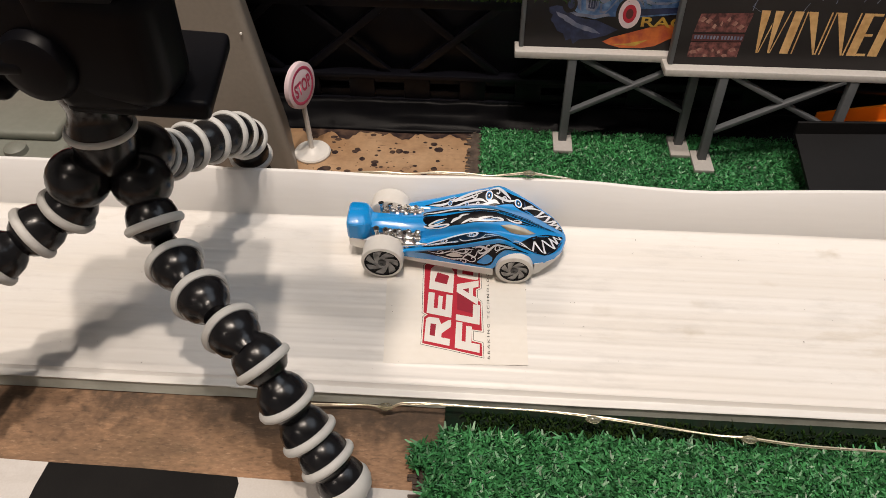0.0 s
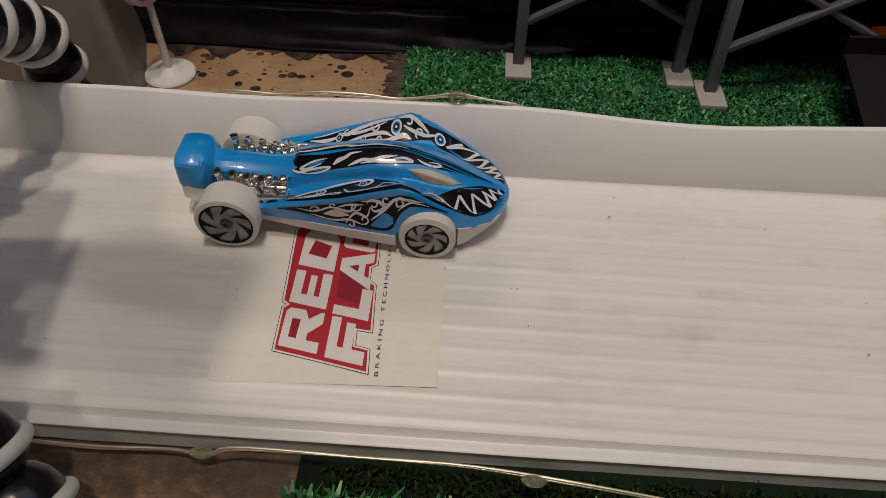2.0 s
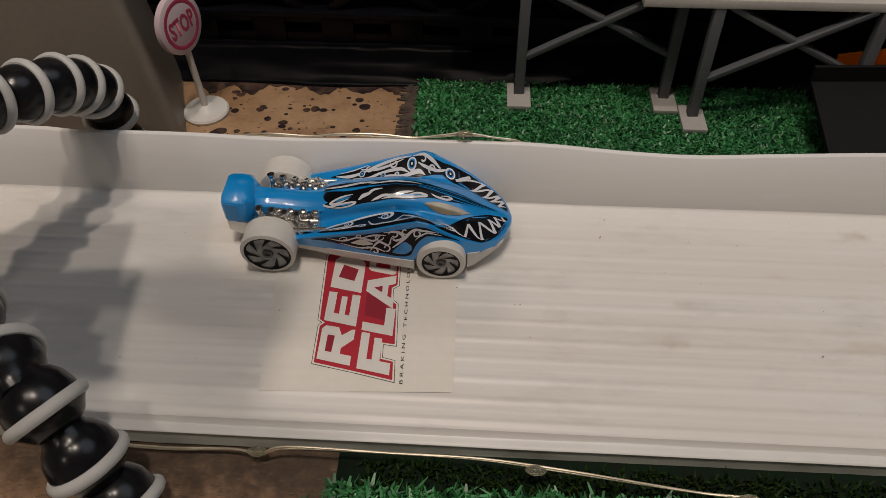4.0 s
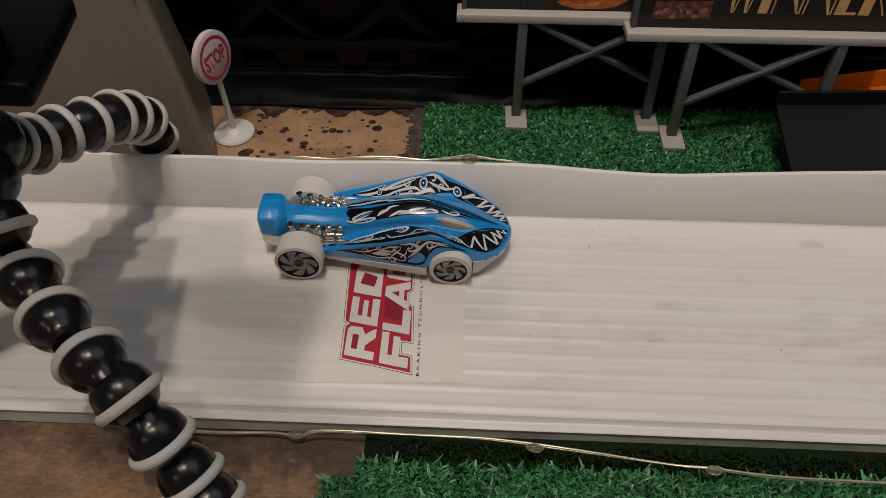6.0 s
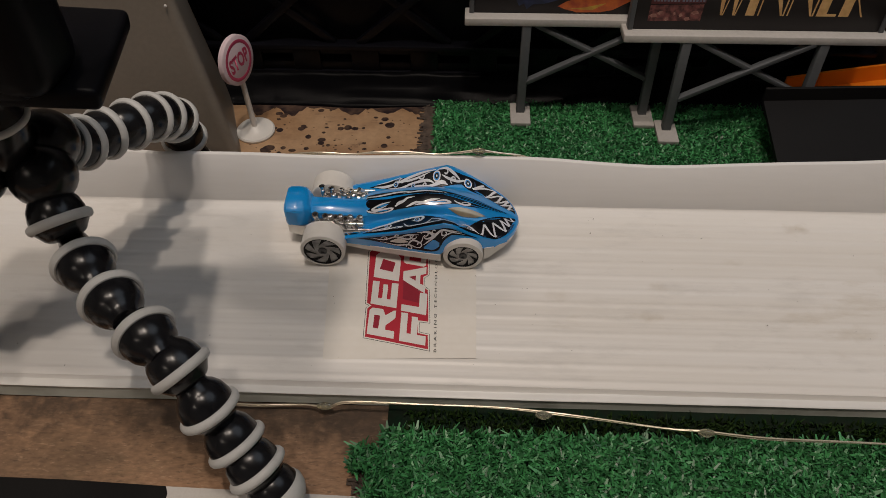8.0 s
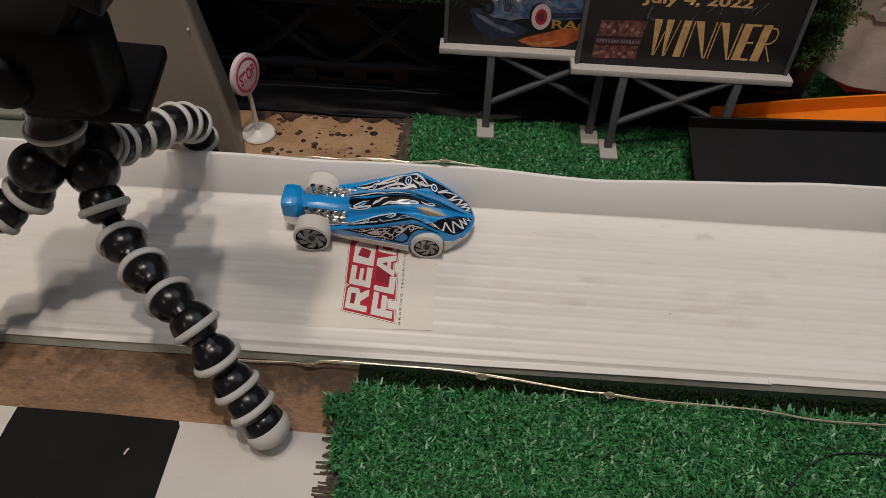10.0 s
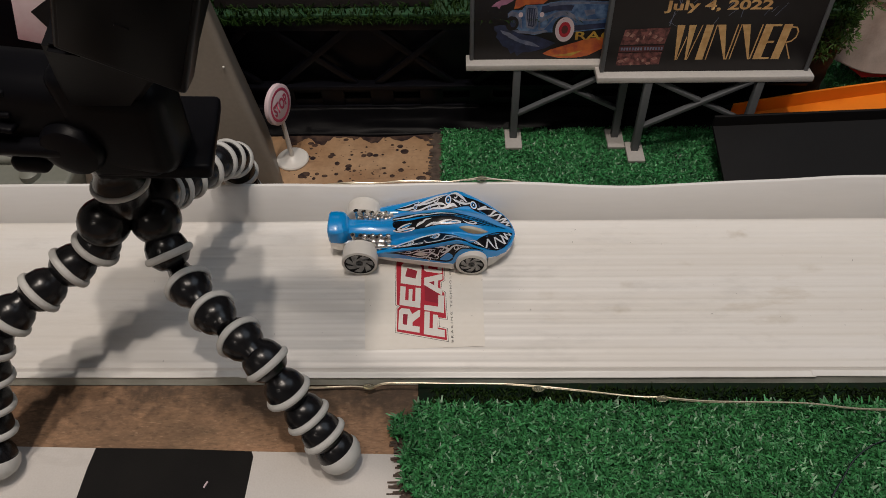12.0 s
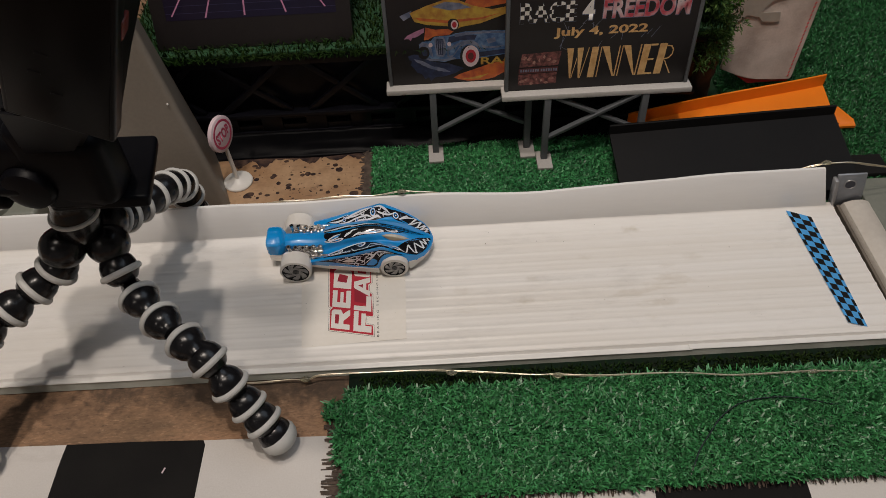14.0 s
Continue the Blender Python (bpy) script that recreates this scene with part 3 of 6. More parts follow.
# ---- scorched board behind the track ----
def scorched_board():
    ob = thing("scorched_board", (-25, 95, GROUND_Z), "light wooden board with scattered dark scorch marks", "board")
    b = bmesh.new()
    box(b, -92, 16, 61, 118.5, GROUND_Z, GROUND_Z + 1.0, 0.2)
    part("board", b, BURNT, ob)
    rng = random.Random(11)
    for i in range(230):
        x, y = rng.uniform(-60, 12), rng.uniform(66, 117)
        r = 0.25 + 1.35 * rng.random() ** 2.6
        if rng.random() < 0.07:
            r += 1.3
        b = bmesh.new()
        sq = rng.uniform(0.6, 1.0)
        pts = [(x + r * (1 + 0.1 * rng.uniform(-1, 1)) * math.cos(a), y + sq * r * (1 + 0.1 * rng.uniform(-1, 1)) * math.sin(a)) for a in (2 * math.pi * j / 14 for j in range(14))]
        flat_poly(b, pts, Matrix.Translation((0, 0, GROUND_Z + 1.02 + 0.0004 * i)))
        part("scorch_mark", b, SCORCH, ob, smooth=False)
    b = bmesh.new()
    pts = [(-62 + 0.65 * i, 117.0 - 9.5 * abs(noise.noise(Vector((i * 0.05, 0, 0)))) - 2.4 * abs(noise.noise(Vector((i * 0.17, 3, 0)))) - 0.8 * noise.noise(Vector((i * 0.5, 5, 0)))) for i in range(121)]
    flat_poly(b, [(16, 118.4), (-62, 118.4)] + pts, Matrix.Translation((0, 0, GROUND_Z + 1.1)))
    part("scorched_edge", b, SCORCH, ob, smooth=False)


scorched_board()


# ---- toy car ----
CAR_Y = 42.8
RIDE = 2.2
BODY_Y = 44.0
# x, then (half-width, height) of sill, outer edge, inner edge, valley, shoulder, crest
CAR = [
    (-10.4, (11.6, 4.2), (12.2, 6.4), (11.2, 6.8), (8.6, 5.0), (4.8, 4.6), (0, 5.0)),
    (-6.0, (12.0, 4.0), (12.5, 7.5), (11.5, 7.9), (8.2, 5.6), (4.8, 5.6), (0, 7.0)),
    (-2.0, (12.4, 3.8), (12.6, 8.5), (11.6, 8.9), (7.0, 7.8), (4.8, 10.8), (0, 12.2)),
    (2.0, (12.8, 3.6), (12.8, 9.5), (11.8, 9.9), (6.6, 8.9), (4.8, 11.9), (0, 13.3)),
    (10.0, (13.8, 3.3), (13.2, 11.8), (12.2, 12.2), (6.5, 10.5), (4.8, 13.5), (0, 15.0)),
    (17.0, (14.7, 3.1), (13.4, 14.1), (12.4, 14.5), (6.3, 11.9), (4.7, 14.4), (0, 16.0)),
    (22.0, (15.2, 3.1), (13.4, 15.6), (12.4, 15.9), (6.5, 12.3), (4.6, 14.3), (0, 15.9)),
    (23.6, (15.2, 5.2), (13.4, 16.0), (12.3, 16.3), (6.7, 12.3), (4.5, 14.1), (0, 15.6)),
    (26.0, (15.0, 8.4), (13.4, 15.2), (12.3, 15.5), (7.0, 12.0), (4.4, 13.5), (0, 15.0)),
    (30.0, (14.8, 8.9), (13.4, 12.7), (12.3, 13.0), (7.0, 10.9), (4.2, 12.3), (0, 13.5)),
    (33.5, (14.4, 8.2), (13.1, 10.5), (12.0, 10.8), (6.6, 9.9), (4.0, 11.0), (0, 12.0)),
    (36.0, (13.9, 5.0), (12.8, 9.0), (11.7, 9.3), (6.2, 9.2), (3.7, 10.0), (0, 10.7)),
    (39.8, (12.4, 4.5), (11.5, 6.9), (10.4, 7.2), (5.4, 7.8), (3.1, 8.3), (0, 8.8)),
    (43.6, (9.8, 4.1), (9.0, 5.7), (8.0, 6.0), (4.2, 6.6), (2.3, 6.9), (0, 7.1)),
    (46.0, (6.6, 3.8), (6.0, 5.0), (5.0, 5.3), (2.9, 5.8), (1.6, 5.9), (0, 6.0)),
    (47.2, (3.6, 3.7), (3.2, 4.7), (2.6, 4.9), (1.5, 5.1), (0.9, 5.2), (0, 5.3)),
    (47.8, (1.4, 3.8), (1.2, 4.4), (0.9, 4.6), (0.6, 4.6), (0.3, 4.6), (0, 4.7)),
]


def car_station(x):
    """The half profile at x, blended between the rows."""
    x = min(max(x, CAR[0][0]), CAR[-1][0])
    for a, b in zip(CAR, CAR[1:]):
        if x <= b[0]:
            t = (x - a[0]) / (b[0] - a[0])
            return [(p[0] + (q[0] - p[0]) * t, p[1] + (q[1] - p[1]) * t) for p, q in zip(a[1:], b[1:])]


def car_surface(x, v, lift=0.0):
    """A place on the body: v runs 0 (sill) 1 2 3 4 5 (crest); a minus sign is the viewer's side."""
    side = -1 if v < 0 else 1
    v = abs(v)
    prof = car_station(x)
    i = min(int(v), 4)
    t = v - i
    if i in (2, 3, 4):
        p = [Vector((q[0], q[1], 0)) for q in prof] + [Vector((-prof[4][0], prof[4][1], 0))]
        a, b, c, d = p[i - 1], p[i], p[i + 1], p[min(i + 2, 6)]
        if i == 2:
            a = b
        q = 0.5 * (2 * b + (c - a) * t + (2 * a - 5 * b + 4 * c - d) * t * t + (3 * b - a - 3 * c + d) * t ** 3)
        w, z = max(q.x, 0.0), q.y
    else:
        w, z = prof[i][0] + (prof[i + 1][0] - prof[i][0]) * t, prof[i][1] + (prof[i + 1][1] - prof[i][1]) * t
    place = Vector((x, BODY_Y + side * w, z + RIDE))
    if lift:
        e = 0.05
        sv = v * side
        du = car_surface(x + e, sv) - car_surface(x - e, sv)
        lo, hi = max(v - e, 0.0), min(v + e, 5.0)
        dv = car_surface(x, side * hi) - car_surface(x, side * lo)
        n = du.cross(dv).normalized()
        if (n.z if v > 0.999 else n.y * side) < 0:
            n = -n
        place += lift * n
    return place


def ribbon(bm, points, widths, lift, steps=6, k=3.0):
    """A strip of decal along a smooth line of (x, v), with widths in millimetres; a unit of v is k millimetres."""
    line = spline([Vector((x, v * k, w)) for (x, v), w in zip(points, widths)], steps)
    left, right = [], []
    for i, q in enumerate(line):
        d = line[min(i + 1, len(line) - 1)] - line[max(i - 1, 0)]
        side = Vector((-d.y, d.x)).normalized() * max(q.z, 0.02) * 0.42
        left.append((q.x + side.x, (q.y + side.y) / k))
        right.append((q.x - side.x, (q.y - side.y) / k))
    rows = []
    for (lx, lv), (rx, rv) in zip(left, right):
        n = 4
        row = []
        for j in range(n + 1):
            x, v = lx + (rx - lx) * j / n, lv + (rv - lv) * j / n
            v = math.copysign(min(max(abs(v), 0.02), 4.98), v)
            row.append(bm.verts.new(car_surface(min(x, 47.7), v, lift)))
        rows.append(row)
    for lo, hi in zip(rows, rows[1:]):
        for j in range(len(lo) - 1):
            bm.faces.new((lo[j], lo[j + 1], hi[j + 1], hi[j]))
    return bm


def patch(bm, outline_lo, outline_hi, lift, n=14, cross=16):
    """A decal between two smooth lines of (x, v)."""
    lo, hi = spline([Vector((x, v, 0)) for x, v in outline_lo], n), spline([Vector((x, v, 0)) for x, v in outline_hi], n)
    m = 3 * n
    def at(line, t):
        f = t * (len(line) - 1)
        i = min(int(f), len(line) - 2)
        return line[i].lerp(line[i + 1], f - i)
    rows = [[bm.verts.new(car_surface(*(at(lo, i / m).lerp(at(hi, i / m), k / cross)).xy, lift)) for k in range(cross + 1)] for i in range(m + 1)]
    for a, b in zip(rows, rows[1:]):
        for k in range(cross):
            bm.faces.new((a[k], a[k + 1], b[k + 1], b[k]))
    return bm


def wheel(parent, x, side, radius, width):
    """A cream tyre with a grey disc cut by seven dark blades."""
    big = radius > 7
    face = 15.4 if big else 15.6
    y_out, y_in = CAR_Y + side * face, CAR_Y + side * (face - width)
    m, d = axis_frame((x, y_in, radius), (x, y_out, radius))
    r, rim_r = radius, radius * (0.85 if big else 0.78)
    b = bmesh.new()
    lathe(b, [(r * 0.6, 0), (r * 0.9, 0), (r * 0.975, 0.3), (r, 1.0), (r * 0.99, d * 0.5), (r, d - 1.0), (r * 0.985, d - 0.35), (rim_r + 0.25, d), (rim_r, d), (rim_r - 0.1, d - 0.7), (r * 0.4, d - 0.8)], m, 56)
    ty = part("tyre", b, CREAM, parent, "cream plastic tyre")
    face_m = m @ Matrix.Translation((0, 0, d - 0.5))
    b = bmesh.new()
    lathe(b, [(rim_r - 0.1, -0.3), (rim_r - 0.1, 0.05), (rim_r * 0.5, -0.15), (rim_r * 0.1, -0.1)], face_m, 44)
    part("rim", b, RIM, ty, "grey wheel disc")
    b = bmesh.new()
    torus(b, face_m @ Matrix.Translation((0, 0, 0.25)), rim_r - 0.25, 0.28, 44, 6, 0.7)
    part("rim_line", b, BLACK_INK, ty, "black line round the rim")
    for k in range(7):
        b = bmesh.new()
        a = 2 * math.pi * k / 7 + 0.35
        pts = [(0.94, a - 0.1), (0.95, a + 0.06), (0.94, a + 0.26), (0.78, a + 0.32), (0.6, a + 0.46), (0.42, a + 0.74), (0.56, a + 0.34), (0.76, a + 0.1)]
        flat_poly(b, [(rim_r * q * math.cos(g), rim_r * q * math.sin(g)) for q, g in pts], face_m @ Matrix.Translation((0, 0, 0.02)), 0.12)
        bmesh.ops.recalc_face_normals(b, faces=b.faces)
        part("blade", b, BLACK_INK, ty, "black blade-shaped slot", smooth=False)
    b = bmesh.new()
    lathe(b, [(r * 0.2, -0.2), (r * 0.2, 0.3), (r * 0.15, 0.5), (r * 0.09, 0.5), (r * 0.07, 0.1), (r * 0.02, 0.1)], face_m, 20)
    part("hub", b, HUB, ty, "dark grey hub cap")
    return ty


def toy_car():
    car = thing("toy_car", (8, CAR_Y, 0), "blue die-cast toy hot rod with black and white flame decals", "toy car")
    # fin-bodied shell
    b = bmesh.new()
    vs = [0, 0.5, 0.9, 1.0, 1.5, 2.0] + [2 + 0.2 * i for i in range(1, 16)]
    vs[-1] = 5.0
    xs = [CAR[0][0] + (CAR[-1][0] - CAR[0][0]) * i / 72 for i in range(73)]
    rings = []
    for x in xs:
        near = [car_surface(x, -v if v else -1e-9) for v in vs]
        far = [car_surface(x, v) for v in vs[-2::-1]]
        low = car_station(x)[0]
        rings.append(near + far + [Vector((x, BODY_Y + low[0] * 0.5, low[1] + RIDE - 0.2)), Vector((x, BODY_Y - low[0] * 0.5, low[1] + RIDE - 0.2))])
    loft(b, rings)
    bmesh.ops.recalc_face_normals(b, faces=b.faces)
    shell = part("body_shell", b, BLUE, car, "glossy blue body with two raised fins")
    # engine spine and tail block
    b = bmesh.new()
    def octa(x, w, z0, z1, c=0.55):
        zm, hz = (z0 + z1) / 2, (z1 - z0) / 2
        return [Vector((x, CAR_Y + w * p, zm + hz * q)) for p, q in ((-1, -c), (-1, c), (-c, 1), (c, 1), (1, c), (1, -c), (c, -1), (-c, -1))]
    loft(b, [octa(-28.5, 5.0, 8.6, 16.2, 0.7), octa(-27.9, 5.7, 7.8, 17.0, 0.7), octa(-25.0, 6.0, 7.6, 17.0, 0.7), octa(-22.2, 5.8, 7.8, 16.6, 0.7), octa(-20.4, 4.1, 8.0, 14.7, 0.7), octa(-19.6, 3.0, 8.4, 13.6, 0.7)])
    bmesh.ops.recalc_face_normals(b, faces=b.faces)
    bmesh.ops.bevel(b, geom=[e for e in b.edges if e.calc_face_angle(0) > 0.35], offset=0.28, segments=2, affect="EDGES")
    part("tail_block", b, BLUE, car, "faceted blue tail block")
    b = bmesh.new()
    loft(b, [octa(-21.0, 3.8, 7.8, 14.6), octa(-14, 3.7, 7.8, 14.2), octa(-8.0, 3.8, 7.6, 13.5), octa(-3.0, 4.2, 7.6, 13.8), octa(0.5, 4.2, 8.0, 14.2)])
    bmesh.ops.recalc_face_normals(b, faces=b.faces)
    part("engine_cover", b, BLUE, car, "blue engine spine")
    b = bmesh.new()
    loft(b, [octa(-28.0, 5.4, 4.6, 11.2, 0.7), octa(-25, 5.9, 3.8, 10.0, 0.7), octa(-21, 5.6, 3.2, 9.0, 0.7), octa(-19, 4.6, 3.0, 8.4, 0.7)])
    bmesh.ops.recalc_face_normals(b, faces=b.faces)
    part("tail_base", b, SILVER, car, "silver lower tail")
    # white chassis plate
    b = bmesh.new()
    def slab(x, w, z0, z1):
        return [Vector((x, BODY_Y - w, z0)), Vector((x, BODY_Y - w, z1)), Vector((x, BODY_Y + w, z1)), Vector((x, BODY_Y + w, z0))]
    loft(b, [slab(-20, 4.5, 3.6, 7.0), slab(-10.5, 5.5, 3.6, 6.9), slab(-9.6, 11.0, 4.4, 6.6), slab(2, 13.0, 3.8, 6.1), slab(12, 14.3, 3.2, 5.8), slab(22.4, 15.5, 2.6, 5.6), slab(22.8, 10, 2.8, 6.2), slab(36, 10, 2.8, 6.4), slab(36.3, 13.9, 2.2, 7.6), slab(38.2, 13.2, 2.6, 7.2), slab(42, 11.0, 4.4, 6.6), slab(45, 8.4, 5.2, 6.3), slab(46.8, 4.4, 5.4, 6.1), slab(47.8, 1.6, 5.6, 6.2)])
    bmesh.ops.recalc_face_normals(b, faces=b.faces)
    part("chassis", b, CHASSIS, car, "white plastic chassis and sills", smooth=False)
    for x, r, w in ((-15.4, 7.2, 7.4), (29.6, 6.4, 5.0)):
        b = bmesh.new()
        rod(b, (x, CAR_Y - 11, r), (x, CAR_Y + 11, r), 0.8)
        part("axle", b, METAL, car)
        for side in (-1, 1):
            wheel(car, x, side, r, w)
    # chrome headers with four stacks on either side
    for side in (-1, 1):
        b = bmesh.new()
        box(b, -17.8, -2.4, CAR_Y + side * 6.0 - 1.9, CAR_Y + side * 6.0 + 1.9, 8.8, 12.2, 1.0, seg=3)
        for k in range(4):
            x = -16.6 + 3.6 * k
            rod(b, (x, CAR_Y + side * 7.8, 12.2), (x + 2.4, CAR_Y + side * 9.4, 9.4), 1.05, 0.85)
        for k in range(4):
            lathe(b, [(0.4, -0.4), (1.05, 0.1), (1.35, 0.8), (1.15, 1.5), (0.7, 1.9), (0.2, 2.0)], Matrix.Translation((-13.6 + k * 3.2, CAR_Y + side * 5.0, 11.7 - 0.1 * k)), 14)
        rod(b, (-9, CAR_Y + side * 8.8, 10.4), (-0.5, CAR_Y + side * 9.0, 10.9), 1.15, 0.5)
        header = part("engine_header", b, CHROME, car, "chrome engine block side")
        for k in range(4):
            x = -17.9 + k * 3.2
            b = bmesh.new()
            m, d = axis_frame((x + 0.4, CAR_Y + side * 6.2, 10.6), (x, CAR_Y + side * 7.0, (15.9 - 0.55 * k) if side < 0 else (14.7 - 0.5 * k)))
            lathe(b, [(0.95, 0), (0.85, d * 0.55), (0.72, d * 0.7), (1.0, d * 0.8), (1.02, d), (0.6, d), (0.55, d - 1.0)], m, 16)
            part("intake_horn", b, CHROME, header, "chrome intake stack")
            b = bmesh.new()
            lathe(b, [(0.59, d - 0.3), (0.3, d - 0.32), (0.02, d - 0.32)], m, 14)
            part("horn_bore", b, BLACK_INK, header, "dark bore of the stack")
    # cockpit windows
    for side in (-1,):
        b = bmesh.new()
        patch(b, [(24.5, side * 3.95), (28.5, side * 3.42), (33.0, side * 3.5), (36.6, side * 3.9)], [(24.5, side * 3.98), (28.0, side * 4.22), (33.0, side * 4.2), (36.6, side * 3.93)], 0.18)
        part("window", b, AMBER, car, "smoky amber cockpit window")
    # decals: black fields first, then white flames, eyes and teeth
    def field(lo, hi, m_=DECAL_BLACK, lift=0.07, label="black decal"):
        b = bmesh.new()
        patch(b, lo, hi, lift)
        part("decal_field", b, m_, shell, label)

    def strokes(name, m_, lift, rows, label, steps=6, k=6.0):
        for pts, ws in rows:
            b = bmesh.new()
            ribbon(b, pts, ws, lift, steps, k)
            part(name, b, m_, shell, label)

    def curl(x, v, r, start, turns, k, thick=0.45):
        """A shrinking spiral stroke."""
        n = 9
        pts = [(x + r * (1 - 0.8 * i / n) * math.cos(start + turns * 6.28 * i / n), v + r * (1 - 0.8 * i / n) * math.sin(start + turns * 6.28 * i / n) / k) for i in range(n + 1)]
        return (pts, [0.1] + [thick] * (n - 1) + [0.3])

    for s in (-1, 1):
        if s > 0:
            field([(-2.5, 2.42), (6, 2.25), (14, 2.2), (22, 2.16), (29, 2.2)], [(-2.5, 2.46), (6, 2.8), (14, 3.0), (22, 2.98), (29, 2.7)], label="black fin decal")
            field([(27, 2.25), (33, 2.1), (40, 2.1), (44.8, 2.1), (46.6, 2.8)], [(27, 2.5), (31, 2.95), (36.5, 3.25), (42, 3.97), (46.6, 3.93)], label="black nose decal")
        else:
            field([(-2.5, -1.9), (4.9, -1.55), (10, -1.3), (15, -1.32), (20, -1.36), (24, -1.3), (28, -1.7)], [(-2.5, -2.0), (3.5, -2.5), (8, -2.72), (12, -2.95), (17, -3.03), (22, -2.75), (28, -1.98)], lift=0.1, label="black fin decal")
            field([(28, -1.5), (31.7, -1.34), (35, -1.45), (39.3, -1.15), (42, -1.3), (44.5, -2.3), (46.7, -3.6)], [(28, -1.64), (31, -2.4), (33.5, -2.95), (38.3, -3.85), (41, -4.2), (43.5, -4.25), (46.3, -4.3)], lift=0.1, label="black nose decal")
        field([(-4.5, s * 0.84), (6, s * 0.86), (16, s * 0.87), (22.5, s * 0.87), (28, s * 0.85), (34, s * 0.82)], [(-4.5, s * 0.8), (6, s * 0.3), (14, s * 0.15), (20.8, s * 0.13), (24.5, s * 0.46), (34, s * 0.76)], label="black side decal")
        field([(17, s * 0.2), (20, s * 0.18), (22.0, s * 0.3)], [(17, s * 0.26), (20, s * 0.52), (22.0, s * 0.42)], BLUE, 0.1, "blue side notch")
        if s > 0:
            field([(-4.0, 4.6), (3, 4.55), (12, 4.6), (20, 4.65), (28, 4.7), (36, 4.72), (44, 4.95)], [(-4.0, 4.97), (3, 4.98), (12, 4.98), (20, 4.98), (28, 4.98), (36, 4.98), (44, 4.98)], label="black spine decal")
        else:
            field([(-4.5, -4.5), (-0.3, -3.92), (3.7, -3.84), (7.5, -3.98), (11.5, -4.03), (15.3, -4.14), (21.5, -4.18), (26.5, -4.4), (30.3, -4.42), (34.2, -4.56), (43.5, -4.92)], [(-4.5, -4.6), (-2.5, -4.97), (4, -4.8), (9, -4.87), (14, -4.97), (19, -4.98), (24, -4.98), (29, -4.98), (34, -4.98), (39, -4.98), (43.5, -4.98)], label="black spine decal")
        strokes("spine_line", BLUE, 0.12, [([(23, s * 4.93), (30, s * 4.86), (37, s * 4.84), (43, s * 4.9)], [0.2, 0.55, 0.5, 0.2]), ([(31, s * 4.6), (36, s * 4.66), (41, s * 4.8)], [0.2, 0.5, 0.2])], "blue line between the black stripes")
        # fin flames
        if s > 0:
            strokes("flame", DECAL_WHITE, 0.13, [
                ([(-1, s * 2.46), (3, s * 2.56), (7, s * 2.45), (10, s * 2.3), (15, s * 2.14), (20, s * 2.1)], [0.2, 1.2, 0.6, 1.0, 1.1, 0.3]),
                ([(4, s * 2.7), (8, s * 2.78), (12, s * 2.6), (17, s * 2.55), (19.5, s * 2.7)], [0.2, 1.0, 0.8, 0.9, 0.3]),
                ([(6, s * 2.3), (10, s * 2.42), (14, s * 2.36), (18, s * 2.2)], [0.2, 0.8, 0.7, 0.2]),
                ([(10, s * 2.9), (14, s * 2.78), (18, s * 2.85), (22, s * 2.7), (24, s * 2.85)], [0.2, 0.9, 1.1, 1.3, 0.3]),
                ([(20.5, s * 2.12), (23.5, s * 2.1), (26, s * 2.3), (28, s * 2.5)], [0.2, 1.1, 1.2, 0.4]),
                ([(22, s * 2.4), (24, s * 2.55), (27, s * 2.62), (30, s * 2.45)], [0.2, 0.8, 0.9, 0.3]),
                ([(0, s * 2.34), (4, s * 2.28), (8, s * 2.14)], [0.2, 0.5, 0.2]),
                curl(8.4, s * 2.3, 1.2, 0.4, 0.8, 6), curl(15.5, s * 2.3, 1.3, 3.5, -0.8, 6), curl(26.0, s * 2.6, 1.3, 2.0, 0.8, 6), curl(16.5, s * 2.75, 1.0, 1.0, 0.9, 6), curl(23.2, s * 2.3, 1.1, 4.0, 0.8, 6),
            ], "white flame decal")
        else:
            strokes("flame", DECAL_WHITE, 0.17, [
                ([(-2.5, -2.13), (0.6, -2.4), (4.3, -2.57), (9.1, -2.83), (12.8, -2.95), (16, -2.97), (16.6, -2.74), (15.3, -2.51), (13, -2.71)], [0.2, 0.9, 0.8, 1.1, 1.0, 1.1, 1.0, 0.8, 0.2]),
                ([(0.3, -2.06), (4.8, -2.12), (8, -2.23), (10, -2.23), (9.6, -2.1), (7.6, -2.11)], [0.2, 0.9, 0.8, 0.7, 0.6, 0.2]),
                ([(-1, -2.14), (3, -2.23), (5.6, -2.28), (6.4, -2.49), (5, -2.66)], [0.2, 0.8, 0.7, 0.6, 0.2]),
                ([(10.6, -2.49), (12.2, -2.12), (14.4, -2.09), (17.6, -2.13), (19.6, -2.7)], [0.3, 0.9, 1.1, 0.9, 0.2]),
                ([(14.6, -2.06), (17.5, -2.1), (20, -2.19), (23.4, -2.32)], [0.2, 0.9, 1.0, 0.2]),
                ([(19.2, -2.66), (21.4, -2.57), (23.7, -2.23), (25.6, -2.13), (27.8, -2.11)], [0.2, 1.0, 1.3, 1.0, 0.2]),
                ([(28.6, -2.13), (30, -2.45), (32, -2.32), (32.6, -2.12), (31.4, -2.07), (30, -2.11)], [0.2, 0.6, 0.8, 0.8, 0.6, 0.2]),
            ], "white flame decal")
